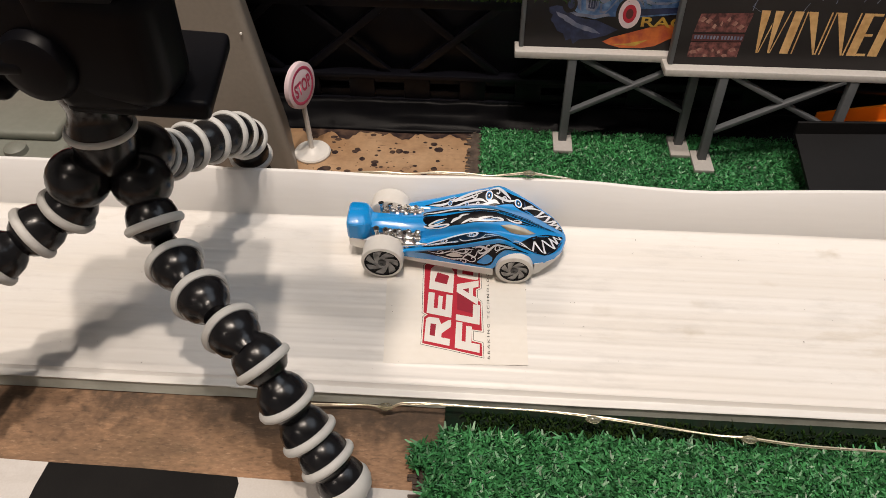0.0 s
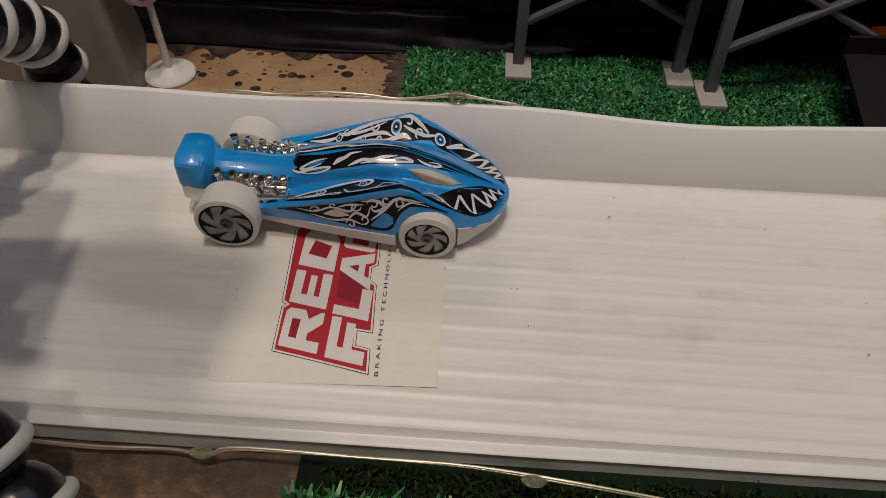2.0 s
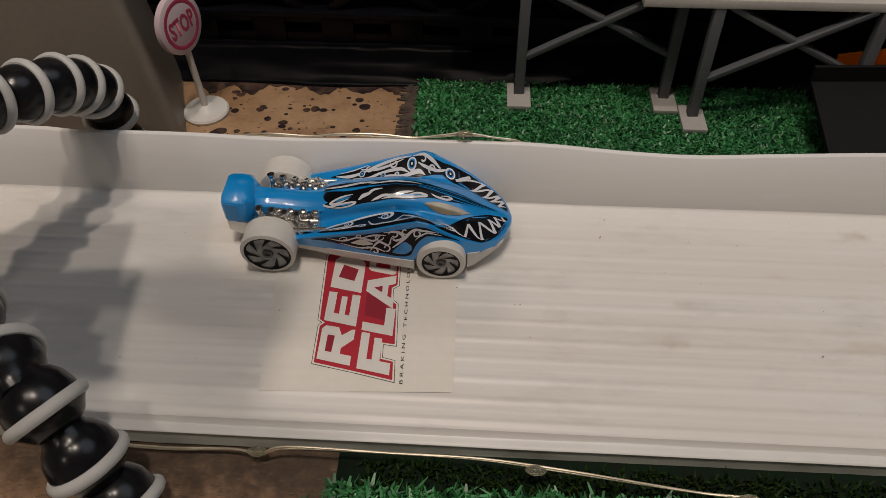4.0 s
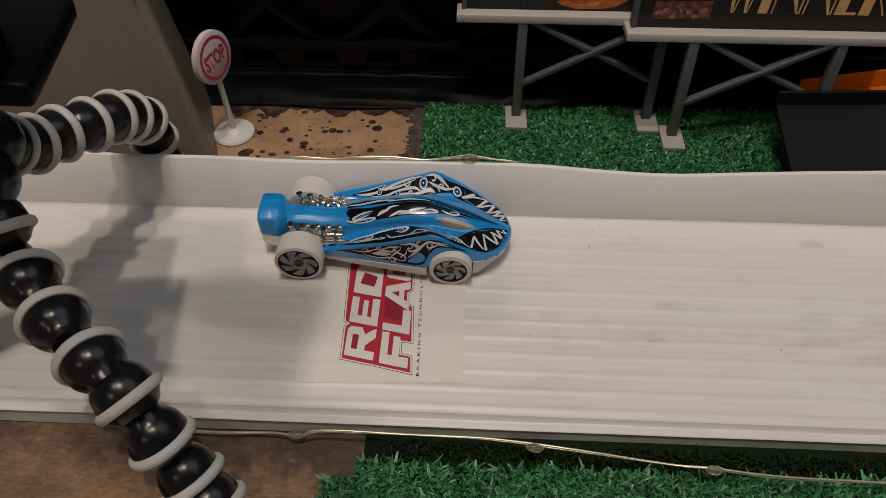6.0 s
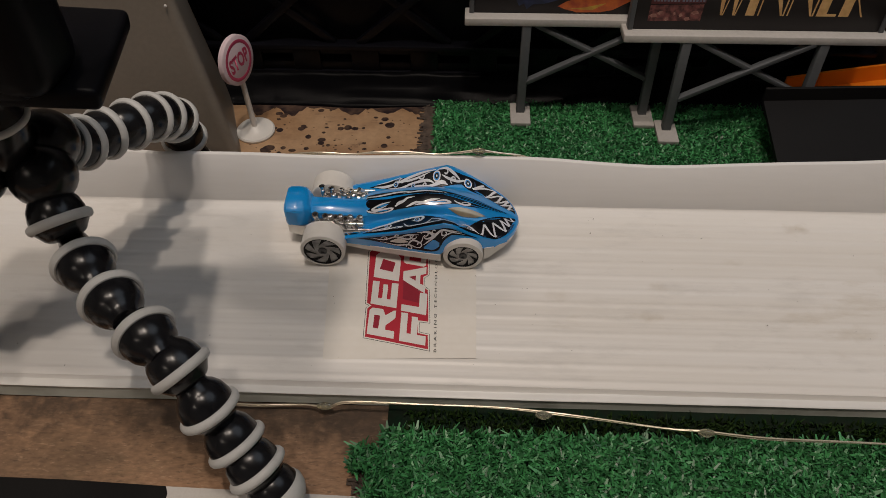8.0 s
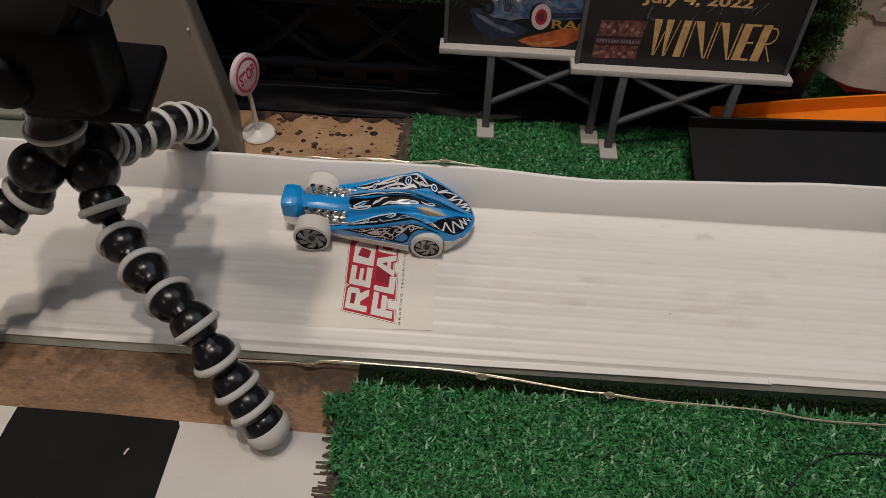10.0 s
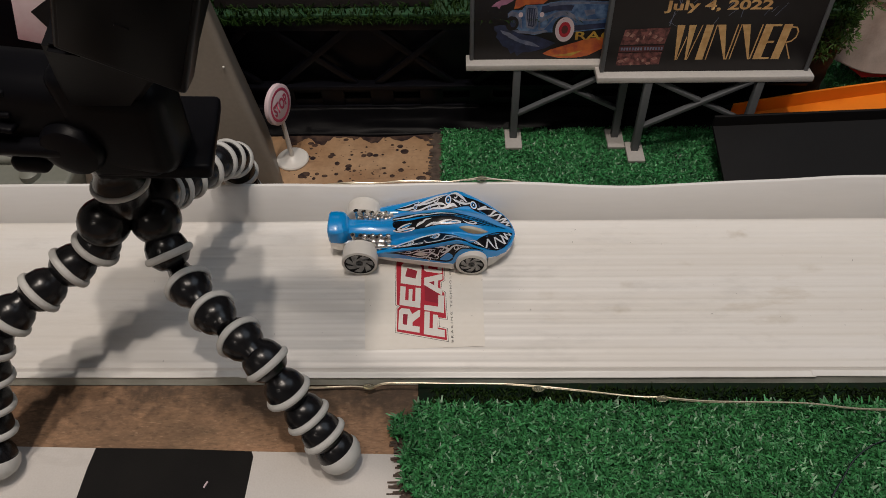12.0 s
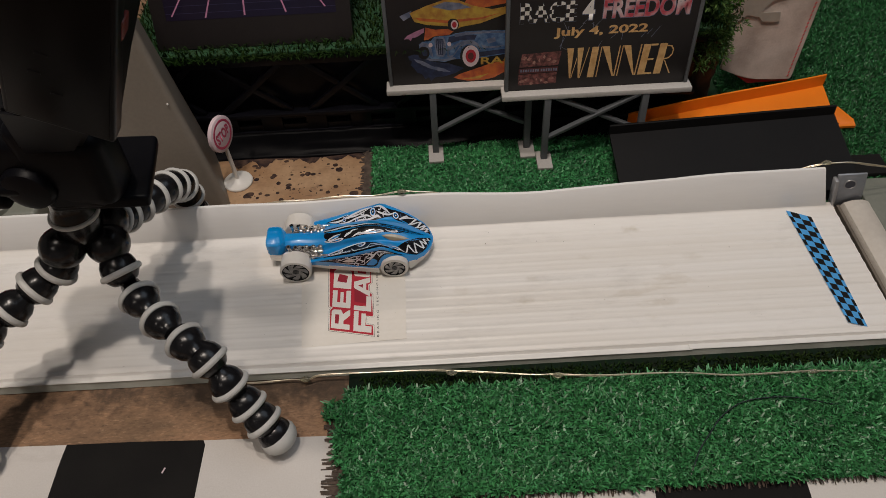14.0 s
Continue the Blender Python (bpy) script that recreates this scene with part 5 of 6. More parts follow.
def billboard(base, x0, width, label, art):
    """base: the middle of the legs' line at the ground. x0: left end of the ledge."""
    bx, by = base
    ob = thing("billboard", (bx, by, GROUND_Z + 2), label, "billboard", "model billboards")
    tilt = Matrix.Translation((0, by, 0)) @ Matrix.Rotation(-LEAN_BACK, 4, "X")  # local y: depth, z: up
    legs = (x0 + 23.0, x0 + 71.8)
    for lx in legs:
        b = bmesh.new()
        box(b, lx - 1.7, lx + 1.7, -1.6, 1.6, -5.5, 34.3, 0.35, tilt)
        leg = part("leg", b, SIGN_GREY, ob)
        b = bmesh.new()
        box(b, lx - 4.0, lx + 4.0, by - 8.5, by + 4.5, -4.7, -2.9, 0.25)
        part("foot_plate", b, FOOT_GREY, ob, "pale square foot plate")
    a, c = legs
    for (xa, za), (xb, zb) in (((a + 1.5, 10.5), (c - 3.2, 34.3)), ((a + 3.2, 34.3), (c - 1.5, 12.5))):
        b = bmesh.new()
        m, d = axis_frame(tilt @ Vector((xa, -0.4 if za < 12 else 0.4, za)), tilt @ Vector((xb, -0.4 if za < 12 else 0.4, zb)))
        box(b, -0.9, 0.9, -1.35, 1.35, 0, d, 0.25, m @ Matrix.Rotation(math.pi / 2, 4, "Z"))
        part("brace", b, SIGN_GREY, ob)
    b = bmesh.new()
    box(b, x0, x0 + width, -1.9, 7.5, 34.1, 37.0, 0.4, tilt)
    part("ledge", b, SIGN_WHITE, ob, "white ledge under the poster")
    b = bmesh.new()
    box(b, x0 + 2.2, x0 + width - 2.2, 3.0, 5.4, 36.9, 104, 0.3, tilt)
    panel = part("panel", b, POSTER, ob, "black printed poster panel")
    for xa in (x0 + 1.6, x0 + width - 3.4):
        b = bmesh.new()
        box(b, xa, xa + 1.8, 2.3, 6.0, 37.0, 105, 0.3, tilt)
        part("side_rail", b, SIGN_GREY, ob, "grey side rail")
    b = bmesh.new()
    box(b, x0 + 1.6, x0 + width - 1.6, 2.3, 6.0, 105, 107, 0.3, tilt)
    part("top_rail", b, SIGN_GREY, ob, "grey top rail")
    face = lambda x, z, out=0.1: tilt @ Matrix.Translation((x, 3.0 - out, z)) @ Matrix.Rotation(math.pi / 2, 4, "X")
    art(panel, face)
    return ob


def winner_art(panel, face):
    deco = {
        "W": (11.5, [[(0, 1), (.30, 1), (.36, 0), (.30, 0)], [(.365, 0), (.40, 0), (.52, .62), (.50, .72)], [(.46, 1), (.74, 1), (.76, 0), (.70, 0)], [(.765, 0), (.80, 0), (1, 1), (.96, 1)]]),
        "I": (4.0, [[(.1, 0), (.95, 0), (.95, 1), (.1, 1)]]),
        "N": (10.0, [[(0, 0), (.05, 0), (.05, 1), (0, 1)], [(.055, 1), (.42, 1), (.93, .0), (.86, 0)], [(.94, 0), (1, 0), (1, 1), (.94, 1)]]),
        "E": (7.4, [[(0, 0), (.5, 0), (.5, 1), (0, 1)], [(.505, .94), (1, .94), (1, 1), (.505, 1)], [(.505, .47), (.9, .47), (.9, .53), (.505, .53)], [(.505, 0), (1, 0), (1, .06), (.505, .06)]]),
        "R": (9.0, [[(0, 0), (.42, 0), (.42, 1), (0, 1)], [(.425, .94), (.7, .92), (.86, .8), (.86, .62), (.7, .5), (.425, .46), (.425, .5), (.66, .54), (.8, .64), (.8, .78), (.66, .88), (.425, .9)], [(.44, .45), (.5, .45), (1, 0), (.92, 0)]]),
    }
    pen = 115.2
    for ch in "WINNER":
        wide, strokes_ = deco[ch]
        for stroke in strokes_:
            b = bmesh.new()
            flat_poly(b, [(u * wide * 0.93 + 1.2 * v, v * 16.4) for u, v in stroke], face(pen, 42.7))
            part("letter_stroke", b, GOLD, panel, "gold poster letter stroke", smooth=False)
        pen += wide * 0.93 + 0.9
    lettering("letters", "July 4, 2022", GOLD, panel, face(109.5, 64.4), 44, 5.6, bold=0.03, label="gold date")
    lettering("letters", "RACE 4", ART_SLATE, panel, face(93.2, 72.7, 0.08), 34.6, 10.6, bold=0.05, label="grey shadow of the heading")
    lettering("letters", "RACE 4", WHITE_INK, panel, face(93.5, 73.1), 34, 10, bold=0.03, label="white heading letters")
    lettering("letters", "FREEDOM", ART_SLATE, panel, face(131.2, 73.0, 0.08), 40.6, 10.2, bold=0.05, label="grey shadow of the heading")
    lettering("letters", "FREEDOM", ART_FLAG, panel, face(131.5, 73.4), 40, 9.5, bold=0.03, label="red and white heading letters")
    # black checks over the first heading word
    for row in range(5):
        for col in range(13):
            if (row + col) % 2 == 0:
                b = bmesh.new()
                x, z = 93.4 + 2.05 * col, 73.0 + 2.05 * row
                flat_poly(b, [(x, z), (x + 2.05, z), (x + 2.05, z + 2.05), (x, z + 2.05)], face(0, 0, 0.14))
                part("check", b, POSTER, panel, smooth=False)
    for pts, m_, out, label in (([(0, 0), (18.6, 0.4), (18.8, 6.4), (0.2, 6.0)], ART_PHOTO, 0.1, "reddish crowd picture"), ([(0.2, 6.4), (19.2, 6.8), (19.2, 9.6), (0.2, 9.2)], PRINT_BAND, 0.11, "dark red caption band"),
                                ([(0.4, 9.9), (19.2, 10.3), (20.4, 17.8), (1.6, 17.0)], ART_PHOTO, 0.1, "reddish race picture")):
        b = bmesh.new()
        flat_poly(b, pts, face(93.4, 40.2, out))
        part("print", b, m_, panel, label, smooth=False)
    for k in range(15):
        b = bmesh.new()
        x = 94.4 + 1.18 * k + (0.5 if k > 7 else 0)
        flat_poly(b, [(x, 47.5), (x + 0.75, 47.5), (x + 0.75, 48.9), (x, 48.9)], face(0, 0, 0.14))
        part("caption_bar", b, ART_SLATE, panel, smooth=False)
    for k in range(7):
        b = bmesh.new()
        x, z, w = 95.2 + 2.4 * k, 42.2 + 1.3 * math.sin(k * 2.3), 1.0 + 0.5 * math.cos(k)
        flat_poly(b, [(x - w, z), (x - 0.3 * w, z - 0.7), (x + w, z - 0.2), (x + 0.5 * w, z + 0.8), (x - 0.5 * w, z + 0.7)], face(0, 0, 0.13))
        part("print", b, PRINT_CREAM, panel, "pale figure in the picture", smooth=False)
        x, z = 96.0 + 2.4 * k, 53.8 + 1.4 * math.sin(k * 1.7 + 1)
        b = bmesh.new()
        flat_poly(b, [(x - w, z - 0.3), (x + 0.2, z - 1.0), (x + w, z + 0.4), (x, z + 1.2)], face(0, 0, 0.13))
        part("print", b, PRINT_CREAM, panel, "pale figure in the picture", smooth=False)
    rng = random.Random(8)
    for k in range(18):
        b = bmesh.new()
        x, z, a, l = 118 + rng.uniform(-6, 40), rng.uniform(54, 72), rng.uniform(0.6, 2.6), rng.uniform(3, 7)
        flat_poly(b, [(0, 0), (l * math.cos(a), l * math.sin(a)), (l * math.cos(a) + 0.2, l * math.sin(a)), (0.3, 0)], face(x, z, 0.06))
        part("firework_streak", b, ART_SLATE, panel, smooth=False)


def cars_art(panel, face):
    def shape(name, pts, m_, out, label=""):
        b = bmesh.new()
        flat_poly(b, pts, face(0, 0, out))
        part(name, b, m_, panel, label, smooth=False)
    shape("print", [(40.4, 53.2), (43.2, 54.0), (46.7, 53.4), (49.1, 50.8), (54.1, 49.0), (59.1, 48.5), (67.7, 45.0), (63.2, 42.5), (57.2, 40.8), (53.2, 40.6), (51.0, 38.6), (49.9, 40.8), (48.1, 39.9), (46.6, 42.9), (44.3, 43.8), (42.6, 46.8), (41.3, 48.2), (42.0, 50.2), (40.6, 51.3)], ART_NAVY, 0.1, "dark blue tyre smoke")
    for q in range(5):
        x, z = 43.0 + 2.6 * q, 51.6 - 2.0 * q + 0.2 * q * q
        shape("print", [(x, z), (x + 4.2, z - 1.4), (x + 7.6, z - 3.6), (x + 4.0, z - 3.2), (x + 1.2, z - 1.9)], ART_SLATE, 0.11 + 0.004 * q)
    shape("print", [(62.3, 40.0), (65.3, 41.8), (70.2, 43.4), (76.2, 45.3), (81.1, 47.0), (91, 48.2), (91, 43.4), (87.6, 41.7), (82.6, 38.8), (77.6, 37.8), (69.5, 37.7), (64.4, 39.0)], ART_ORANGE, 0.12, "orange brush swoosh")
    shape("print", [(66, 39.0), (72, 39.6), (80, 41.4), (75, 38.6)], ART_YELLOW, 0.13)
    shape("print", [(48.6, 61.3), (49.6, 67.9), (53.9, 66.6), (60.6, 66.5), (63.3, 65.6), (60.7, 63.4), (53.5, 63.1), (50.6, 61.5)], ART_ORANGE, 0.12)
    shape("print", [(46.0, 59.3), (47.7, 60.6), (52.0, 60.8), (53.5, 62.8), (61.2, 63.2), (63.1, 63.9), (68.3, 64.8), (77.0, 64.8), (91, 64.2), (91, 52.0), (74.9, 50.2), (66, 50.2), (62.5, 50.2), (58.1, 49.0), (53.1, 50.0), (50.4, 52.0), (48.0, 51.6), (46.2, 53.6)], ART_BLUE, 0.14, "blue hot rod")
    shape("print", [(60.5, 62.4), (66, 63.4), (74, 62.6), (73, 60.2), (66, 60.4), (60.0, 58.6)], ART_NAVY, 0.15, "dark bonnet side")
    shape("print", [(74.6, 53.4), (90, 54.6), (90, 52.4), (74.9, 50.8)], ART_NAVY, 0.15)
    shape("print", [(63.1, 63.5), (68.4, 64.4), (77.0, 64.3), (91, 63.9), (91, 62.8), (77.1, 63.3), (69.4, 62.9), (63.6, 62.2)], ART_SLATE, 0.16)
    shape("print", [(78.4, 60.3), (82.8, 60.9), (83.3, 58.7), (79.6, 57.7)], ART_SLATE, 0.16, "pale reflection on the door")
    shape("print", [(76.0, 57.5), (79.6, 56.2), (86, 56.4), (90, 57.2), (84, 55.2), (77, 55.4)], ART_SLATE, 0.16)
    shape("print", [(53.6, 62.3), (55.1, 62.7), (58.3, 62.3), (59.0, 59.1), (58.8, 53.8), (57.5, 51.9), (54.5, 52.4), (53.6, 57.3)], ART_SLATE, 0.18, "pale grille")
    shape("print", [(54.3, 61.4), (55.2, 61.8), (57.8, 61.4), (58.3, 59.0), (58.1, 54.2), (57.2, 52.9), (55.0, 53.3), (54.3, 57.3)], ART_NAVY, 0.19, "dark grille mesh")
    shape("print", [(59.4, 56.6), (62.8, 58.0), (67.6, 60.0), (71.5, 60.2), (74.6, 58.2), (76.2, 54.2), (73.4, 57.0), (69.6, 58.2), (66.0, 56.6), (63.4, 53.2), (61.5, 51.2), (59.5, 51.6)], ART_SLATE, 0.17, "pale front wing")
    shape("print", [(60.2, 54.8), (63.0, 56.4), (66.4, 58.4), (64.6, 55.8), (62.4, 52.6), (60.4, 52.2)], ART_BLUE, 0.175)
    shape("print", [(46.0, 58.8), (47.7, 60.3), (50.6, 59.4), (52.1, 56.3), (52.6, 52.0), (51.3, 53.1), (50.3, 56.6), (48.6, 58.1), (46.7, 57.5)], ART_SLATE, 0.17, "pale front wing")
    shape("print", [(46.2, 53.4), (51.1, 51.3), (58.0, 50.6), (63.0, 51.4), (64.0, 50.4), (58.1, 49.4), (51.1, 50.0), (46.6, 52.2)], ART_SLATE, 0.175, "pale bumper")
    for x in (51.6, 60.6):
        shape("print", [(x + 1.0 * math.cos(a), 58.6 + 1.2 * math.sin(a)) for a in (2 * math.pi * j / 12 for j in range(12))], SIGN_PINK, 0.19)
    shape("print", [(42.6, 75.6), (44.6, 71.1), (50.3, 69.2), (60.2, 68.0), (63.3, 65.5), (66.7, 67.3), (75.8, 68.6), (84.2, 71.5), (91, 74), (91, 77), (81.4, 75.4), (72.9, 77.5), (65.9, 80.6), (58.8, 81.3), (50.3, 78.7)], ART_YELLOW, 0.16, "yellow coupe")
    shape("print", [(53.1, 78.1), (59.3, 80.3), (65.9, 79.4), (71.5, 76.8), (61.6, 75.9)], ART_SLATE, 0.18)
    shape("print", [(45, 73.2), (60, 71.0), (76, 71.6), (86, 73.6), (76, 70.6), (60, 69.6), (47, 71.4)], ART_ORANGE, 0.18)
    shape("print", [(38.8, 62.3), (40.9, 64.3), (44.8, 66.1), (49.1, 67.7), (48.6, 65.4), (45.2, 63.2), (43.0, 62.8), (42.3, 61.3), (41.2, 62.4)], ART_PINK, 0.12, "pinkish exhaust flame")
    shape("print", [(37.8, 74.3), (43.5, 76.8), (42.9, 73.7), (39.5, 71.8)], ART_SLATE, 0.12)
    shape("print", [(68, 84.5), (91, 86), (91, 92.5), (70, 91)], ART_BLUE, 0.12, "blue block heading")
    shape("print", [(66, 74.5), (91, 78.5), (91, 84.5), (70, 82)], ART_ORANGE, 0.11)
    for x, z, r, rings in ((71.0, 51.5, 6.1, ((1.0, SIGN_PINK, 0.2), (0.62, RED_INK, 0.22), (0.34, PRINT_BAND, 0.24))), (48.6, 54.6, 3.4, ((1.0, POSTER, 0.2), (0.55, ART_NAVY, 0.22))), (63.4, 68.6, 3.2, ((1.0, POSTER, 0.2), (0.78, SIGN_PINK, 0.22), (0.5, RED_INK, 0.24)))):
        shape("print", [(x - 0.9 + 0.72 * r * math.cos(a), z + r * math.sin(a)) for a in (2 * math.pi * j / 20 for j in range(20))], POSTER, 0.185)
        for q, m_, o in rings:
            shape("print", [(x + 0.68 * r * q * math.cos(a), z + 0.96 * r * q * math.sin(a)) for a in (2 * math.pi * j / 20 for j in range(20))], m_, o)
    for k in range(4):
        shape("print", [(54.7 + k * 0.95, 53.6), (55.0 + k * 0.95, 53.6), (55.0 + k * 0.95, 61.2), (54.7 + k * 0.95, 61.2)], ART_SLATE, 0.2)
    lettering("letters", "RAC", ART_YELLOW, panel, face(75.9, 46.6, 0.3), 17, 4.0, bold=0.02, label="yellow letters")


billboard((75, 113.6), 28.3, 93.4, "model billboard on grey crossed legs with a vintage race car poster", cars_art)
billboard((132, 104.2), 85.3, 93.8, "model billboard on grey crossed legs with a black race winner poster", winner_art)


# ---- stop sign ----
def stop_sign():
    ob = thing("stop_sign", (-54.5, 101, GROUND_Z), "small round toy stop sign on a white base", "stop sign")
    b = bmesh.new()
    lathe(b, [(0.5, -5.9), (7.6, -5.9), (7.7, -5.2), (7.2, -4.6), (3.2, -4.2), (2.2, -3.2), (0.4, -3.0)], Matrix.Translation((-54.5, 101, 0)), 36)
    part("base", b, CREAM, ob, "round white base")
    b = bmesh.new()
    rod(b, (-54.5, 101.2, -4), (-55.6, 103, 17.5), 1.15, 1.05, 14)
    part("pole", b, CREAM, ob, "thin pale pole")
    turn = Matrix.Translation((-55.8, 103.2, 26.2)) @ Matrix.Rotation(radians(70), 4, "Z") @ Matrix.Rotation(radians(-5), 4, "X") @ Matrix.Rotation(radians(-2), 4, "Y") @ Matrix.Rotation(math.pi / 2, 4, "X")
    b = bmesh.new()
    lathe(b, [(8.8, -1.4), (9.3, -1.0), (9.3, 0.9), (8.8, 1.2), (0.2, 1.2)], turn, 44)
    disc = part("disc", b, SIGN_PINK, ob, "pale round sign plate")
    b = bmesh.new()
    torus(b, turn @ Matrix.Translation((0, 0, 1.2)), 7.1, 0.65, 44, 6, 0.15)
    part("red_ring", b, SIGN_RED, disc, "red ring")
    lettering("letters", "STOP", SIGN_RED, disc, turn @ Matrix.Translation((-5.7, -2.9, 1.3)), 11.4, 5.8, bold=0.035, label="red letters")


stop_sign()


# ---- black crate behind the track, with a turfed shelf on it ----
CRATE_Y = 128.0


def crate():
    ob = thing("milk_crate", (0, 170, GROUND_Z), "black plastic lattice crate standing behind the track", "crate")
    b = bmesh.new()
    box(b, -140, 190, CRATE_Y + 7, CRATE_Y + 11, GROUND_Z, 54, 0.5)
    part("inner_wall", b, CRATE, ob)
    b = bmesh.new()
    box(b, -140, 190, CRATE_Y + 1, CRATE_Y + 9, GROUND_Z, GROUND_Z + 3, 0.5)
    part("crate_floor", b, CRATE, ob)
    for z0, z1, y0 in ((2.0, 4.2, 0.0), (14.6, 17.0, -1.2), (47, 54, 0.0)):
        b = bmesh.new()
        box(b, -140, 190, CRATE_Y + y0, CRATE_Y + 4, z0, z1, 0.5)
        part("rail", b, CRATE, ob)
    # slotted band between the lower rails
    pitch, first = 24.0, -132.0
    for k in range(13):
        x = first + pitch * k
        b = bmesh.new()
        box(b, x - 5.6, x + 5.6, CRATE_Y + 0.6, CRATE_Y + 3, 4.0, 14.8, 0.3)
        part("band_rib", b, CRATE, ob)
        b = bmesh.new()
        box(b, x + 5.4, x + 18.6, CRATE_Y + 1.2, CRATE_Y + 3, 11.4, 14.8, 0.3)
        part("slot_edge", b, CRATE, ob)
        b = bmesh.new()
        box(b, x + 5.4, x + 18.6, CRATE_Y + 1.2, CRATE_Y + 3, 4.0, 8.0, 0.3)
        part("slot_edge", b, CRATE, ob)
    # diagonal lattice
    for k in range(6):
        x = -88 + 46 * k
        for s in (-1, 1):
            b = bmesh.new()
            m, d = axis_frame((x - s * 18, CRATE_Y + 2, 16.5), (x + s * 18, CRATE_Y + 2, 48))
            box(b, -1.6, 1.6, -1.0, 1.4, 0, d, 0.3, m @ Matrix.Rotation(math.pi / 2, 4, "Z"))
            part("lattice_bar", b, CRATE, ob)


crate()


def crate_sheet():
    """Crumpled black plastic sheet along the foot of the crate."""
    b = bmesh.new()
    n = 120
    rows = []
    for i in range(n + 1):
        x = -140 + 330 * i / n
        row = []
        for k in range(9):
            t = k / 8
            y = 117.5 + 11 * t + 1.4 * noise.noise(Vector((x * 0.03, k * 0.6, 0)))
            z = GROUND_Z + 0.9 + 9.5 * t ** 1.6 + 1.7 * abs(noise.noise(Vector((x * 0.045, k * 0.9, 3)))) * (0.3 + t)
            row.append(b.verts.new((x, y, z)))
        rows.append(row)
    for lo, hi in zip(rows, rows[1:]):
        for k in range(8):
            b.faces.new((lo[k], hi[k], hi[k + 1], lo[k + 1]))
    bmesh.ops.recalc_face_normals(b, faces=b.faces)
    ob = solid("plastic_sheet", b, material("black_film", (0.003, 0.003, 0.004), 0.36, second=(0.007, 0.007, 0.008), scale=50, amount=0.5, bump=0.35, bump_scale=150, spec=0.045), "crumpled black plastic sheet along the crate", "sheet")
    mod = ob.modifiers.new("thick", "SOLIDIFY")
    mod.thickness = 0.0004


crate_sheet()

b = bmesh.new()
box(b, -98, 196, 126, 330, 54.3, 56.5, 0.4)
solid("shelf_mat", b, THATCH, "turf backing on top of the crate", "grass mat", kind="structure")
# dark blade colour carries the dimmer light on the crate top
blades("shelf_grass", [(-98, 196, 124.5, 215)], 56, 15000, 4.4, GRASS_SHADED, "green turf hanging over the crate edge, coloured dark for the dim light there", 12, lean=1.0)
blades("shelf_grass", [(-98, 196, 123.5, 127)], 53, 2200, 4.6, GRASS_SHADED, "green turf hanging over the crate edge, coloured dark for the dim light there", 13, lean=1.3)


def neon_board():
    ob = thing("sunset_board", (-30, 140, 56.5), "dark poster board with a glowing pink perspective grid print", "poster board")
    tilt = Matrix.Translation((0, 131, 57)) @ Matrix.Rotation(radians(-24), 4, "X")
    b = bmesh.new()
    box(b, -82, 14, 0, 3, 0, 70, 0.5, tilt)
    part("panel", b, POSTER, ob)
    face = tilt @ Matrix.Translation((-34, -0.12, 0)) @ Matrix.Rotation(math.pi / 2, 4, "X")
    b = bmesh.new()
    flat_poly(b, [(-41, 14), (41, 14), (41, 66), (-41, 66)], face)
    part("print", b, material("print_night", (0.012, 0.008, 0.022), 0.4, second=(0.012, 0.014, 0.04), scale=18, amount=0.9, spec=0.3), ob, "deep violet night print", smooth=False)
    lines = [((-38, 16), (-8, 60)), ((-22, 14.6), (-5, 60)), ((-3, 15), (-1, 60)), ((17, 15.5), (4, 60)), ((36, 17), (8, 60))]
    for (xa, za), (xb, zb) in lines:
        b = bmesh.new()
        flat_poly(b, [(xa - 0.42, za), (xa + 0.42, za), (xb + 0.2, zb), (xb - 0.2, zb)], face @ Matrix.Translation((0, 0, 0.06)))
        part("grid_line", b, ART_PINK, ob, "pink grid line", smooth=False)
    for k in range(6):
        b = bmesh.new()
        z = 17 + 3.0 * k + 0.5 * k * k
        flat_poly(b, [(-41, z), (41, z), (41, z + 0.25), (-41, z + 0.25)], face @ Matrix.Translation((0, 0, 0.04)))
        part("grid_line", b, material("print_dim", (0.03, 0.025, 0.07), 0.4), ob, "dim violet grid line", smooth=False)


neon_board()


# ---- tapered column behind the tripod ----
def rounded(points, radius, steps=6):
    """Corner points of a plan, each corner rounded off."""
    out = []
    n = len(points)
    for k in range(n):
        a, p, c = Vector(points[k - 1]), Vector(points[k]), Vector(points[(k + 1) % n])
        u, v = (a - p).normalized(), (c - p).normalized()
        start, end = p + u * radius, p + v * radius
        for j in range(steps + 1):
            t = j / steps
            out.append((1 - t) ** 2 * start + 2 * t * (1 - t) * p + t * t * end)
    return out


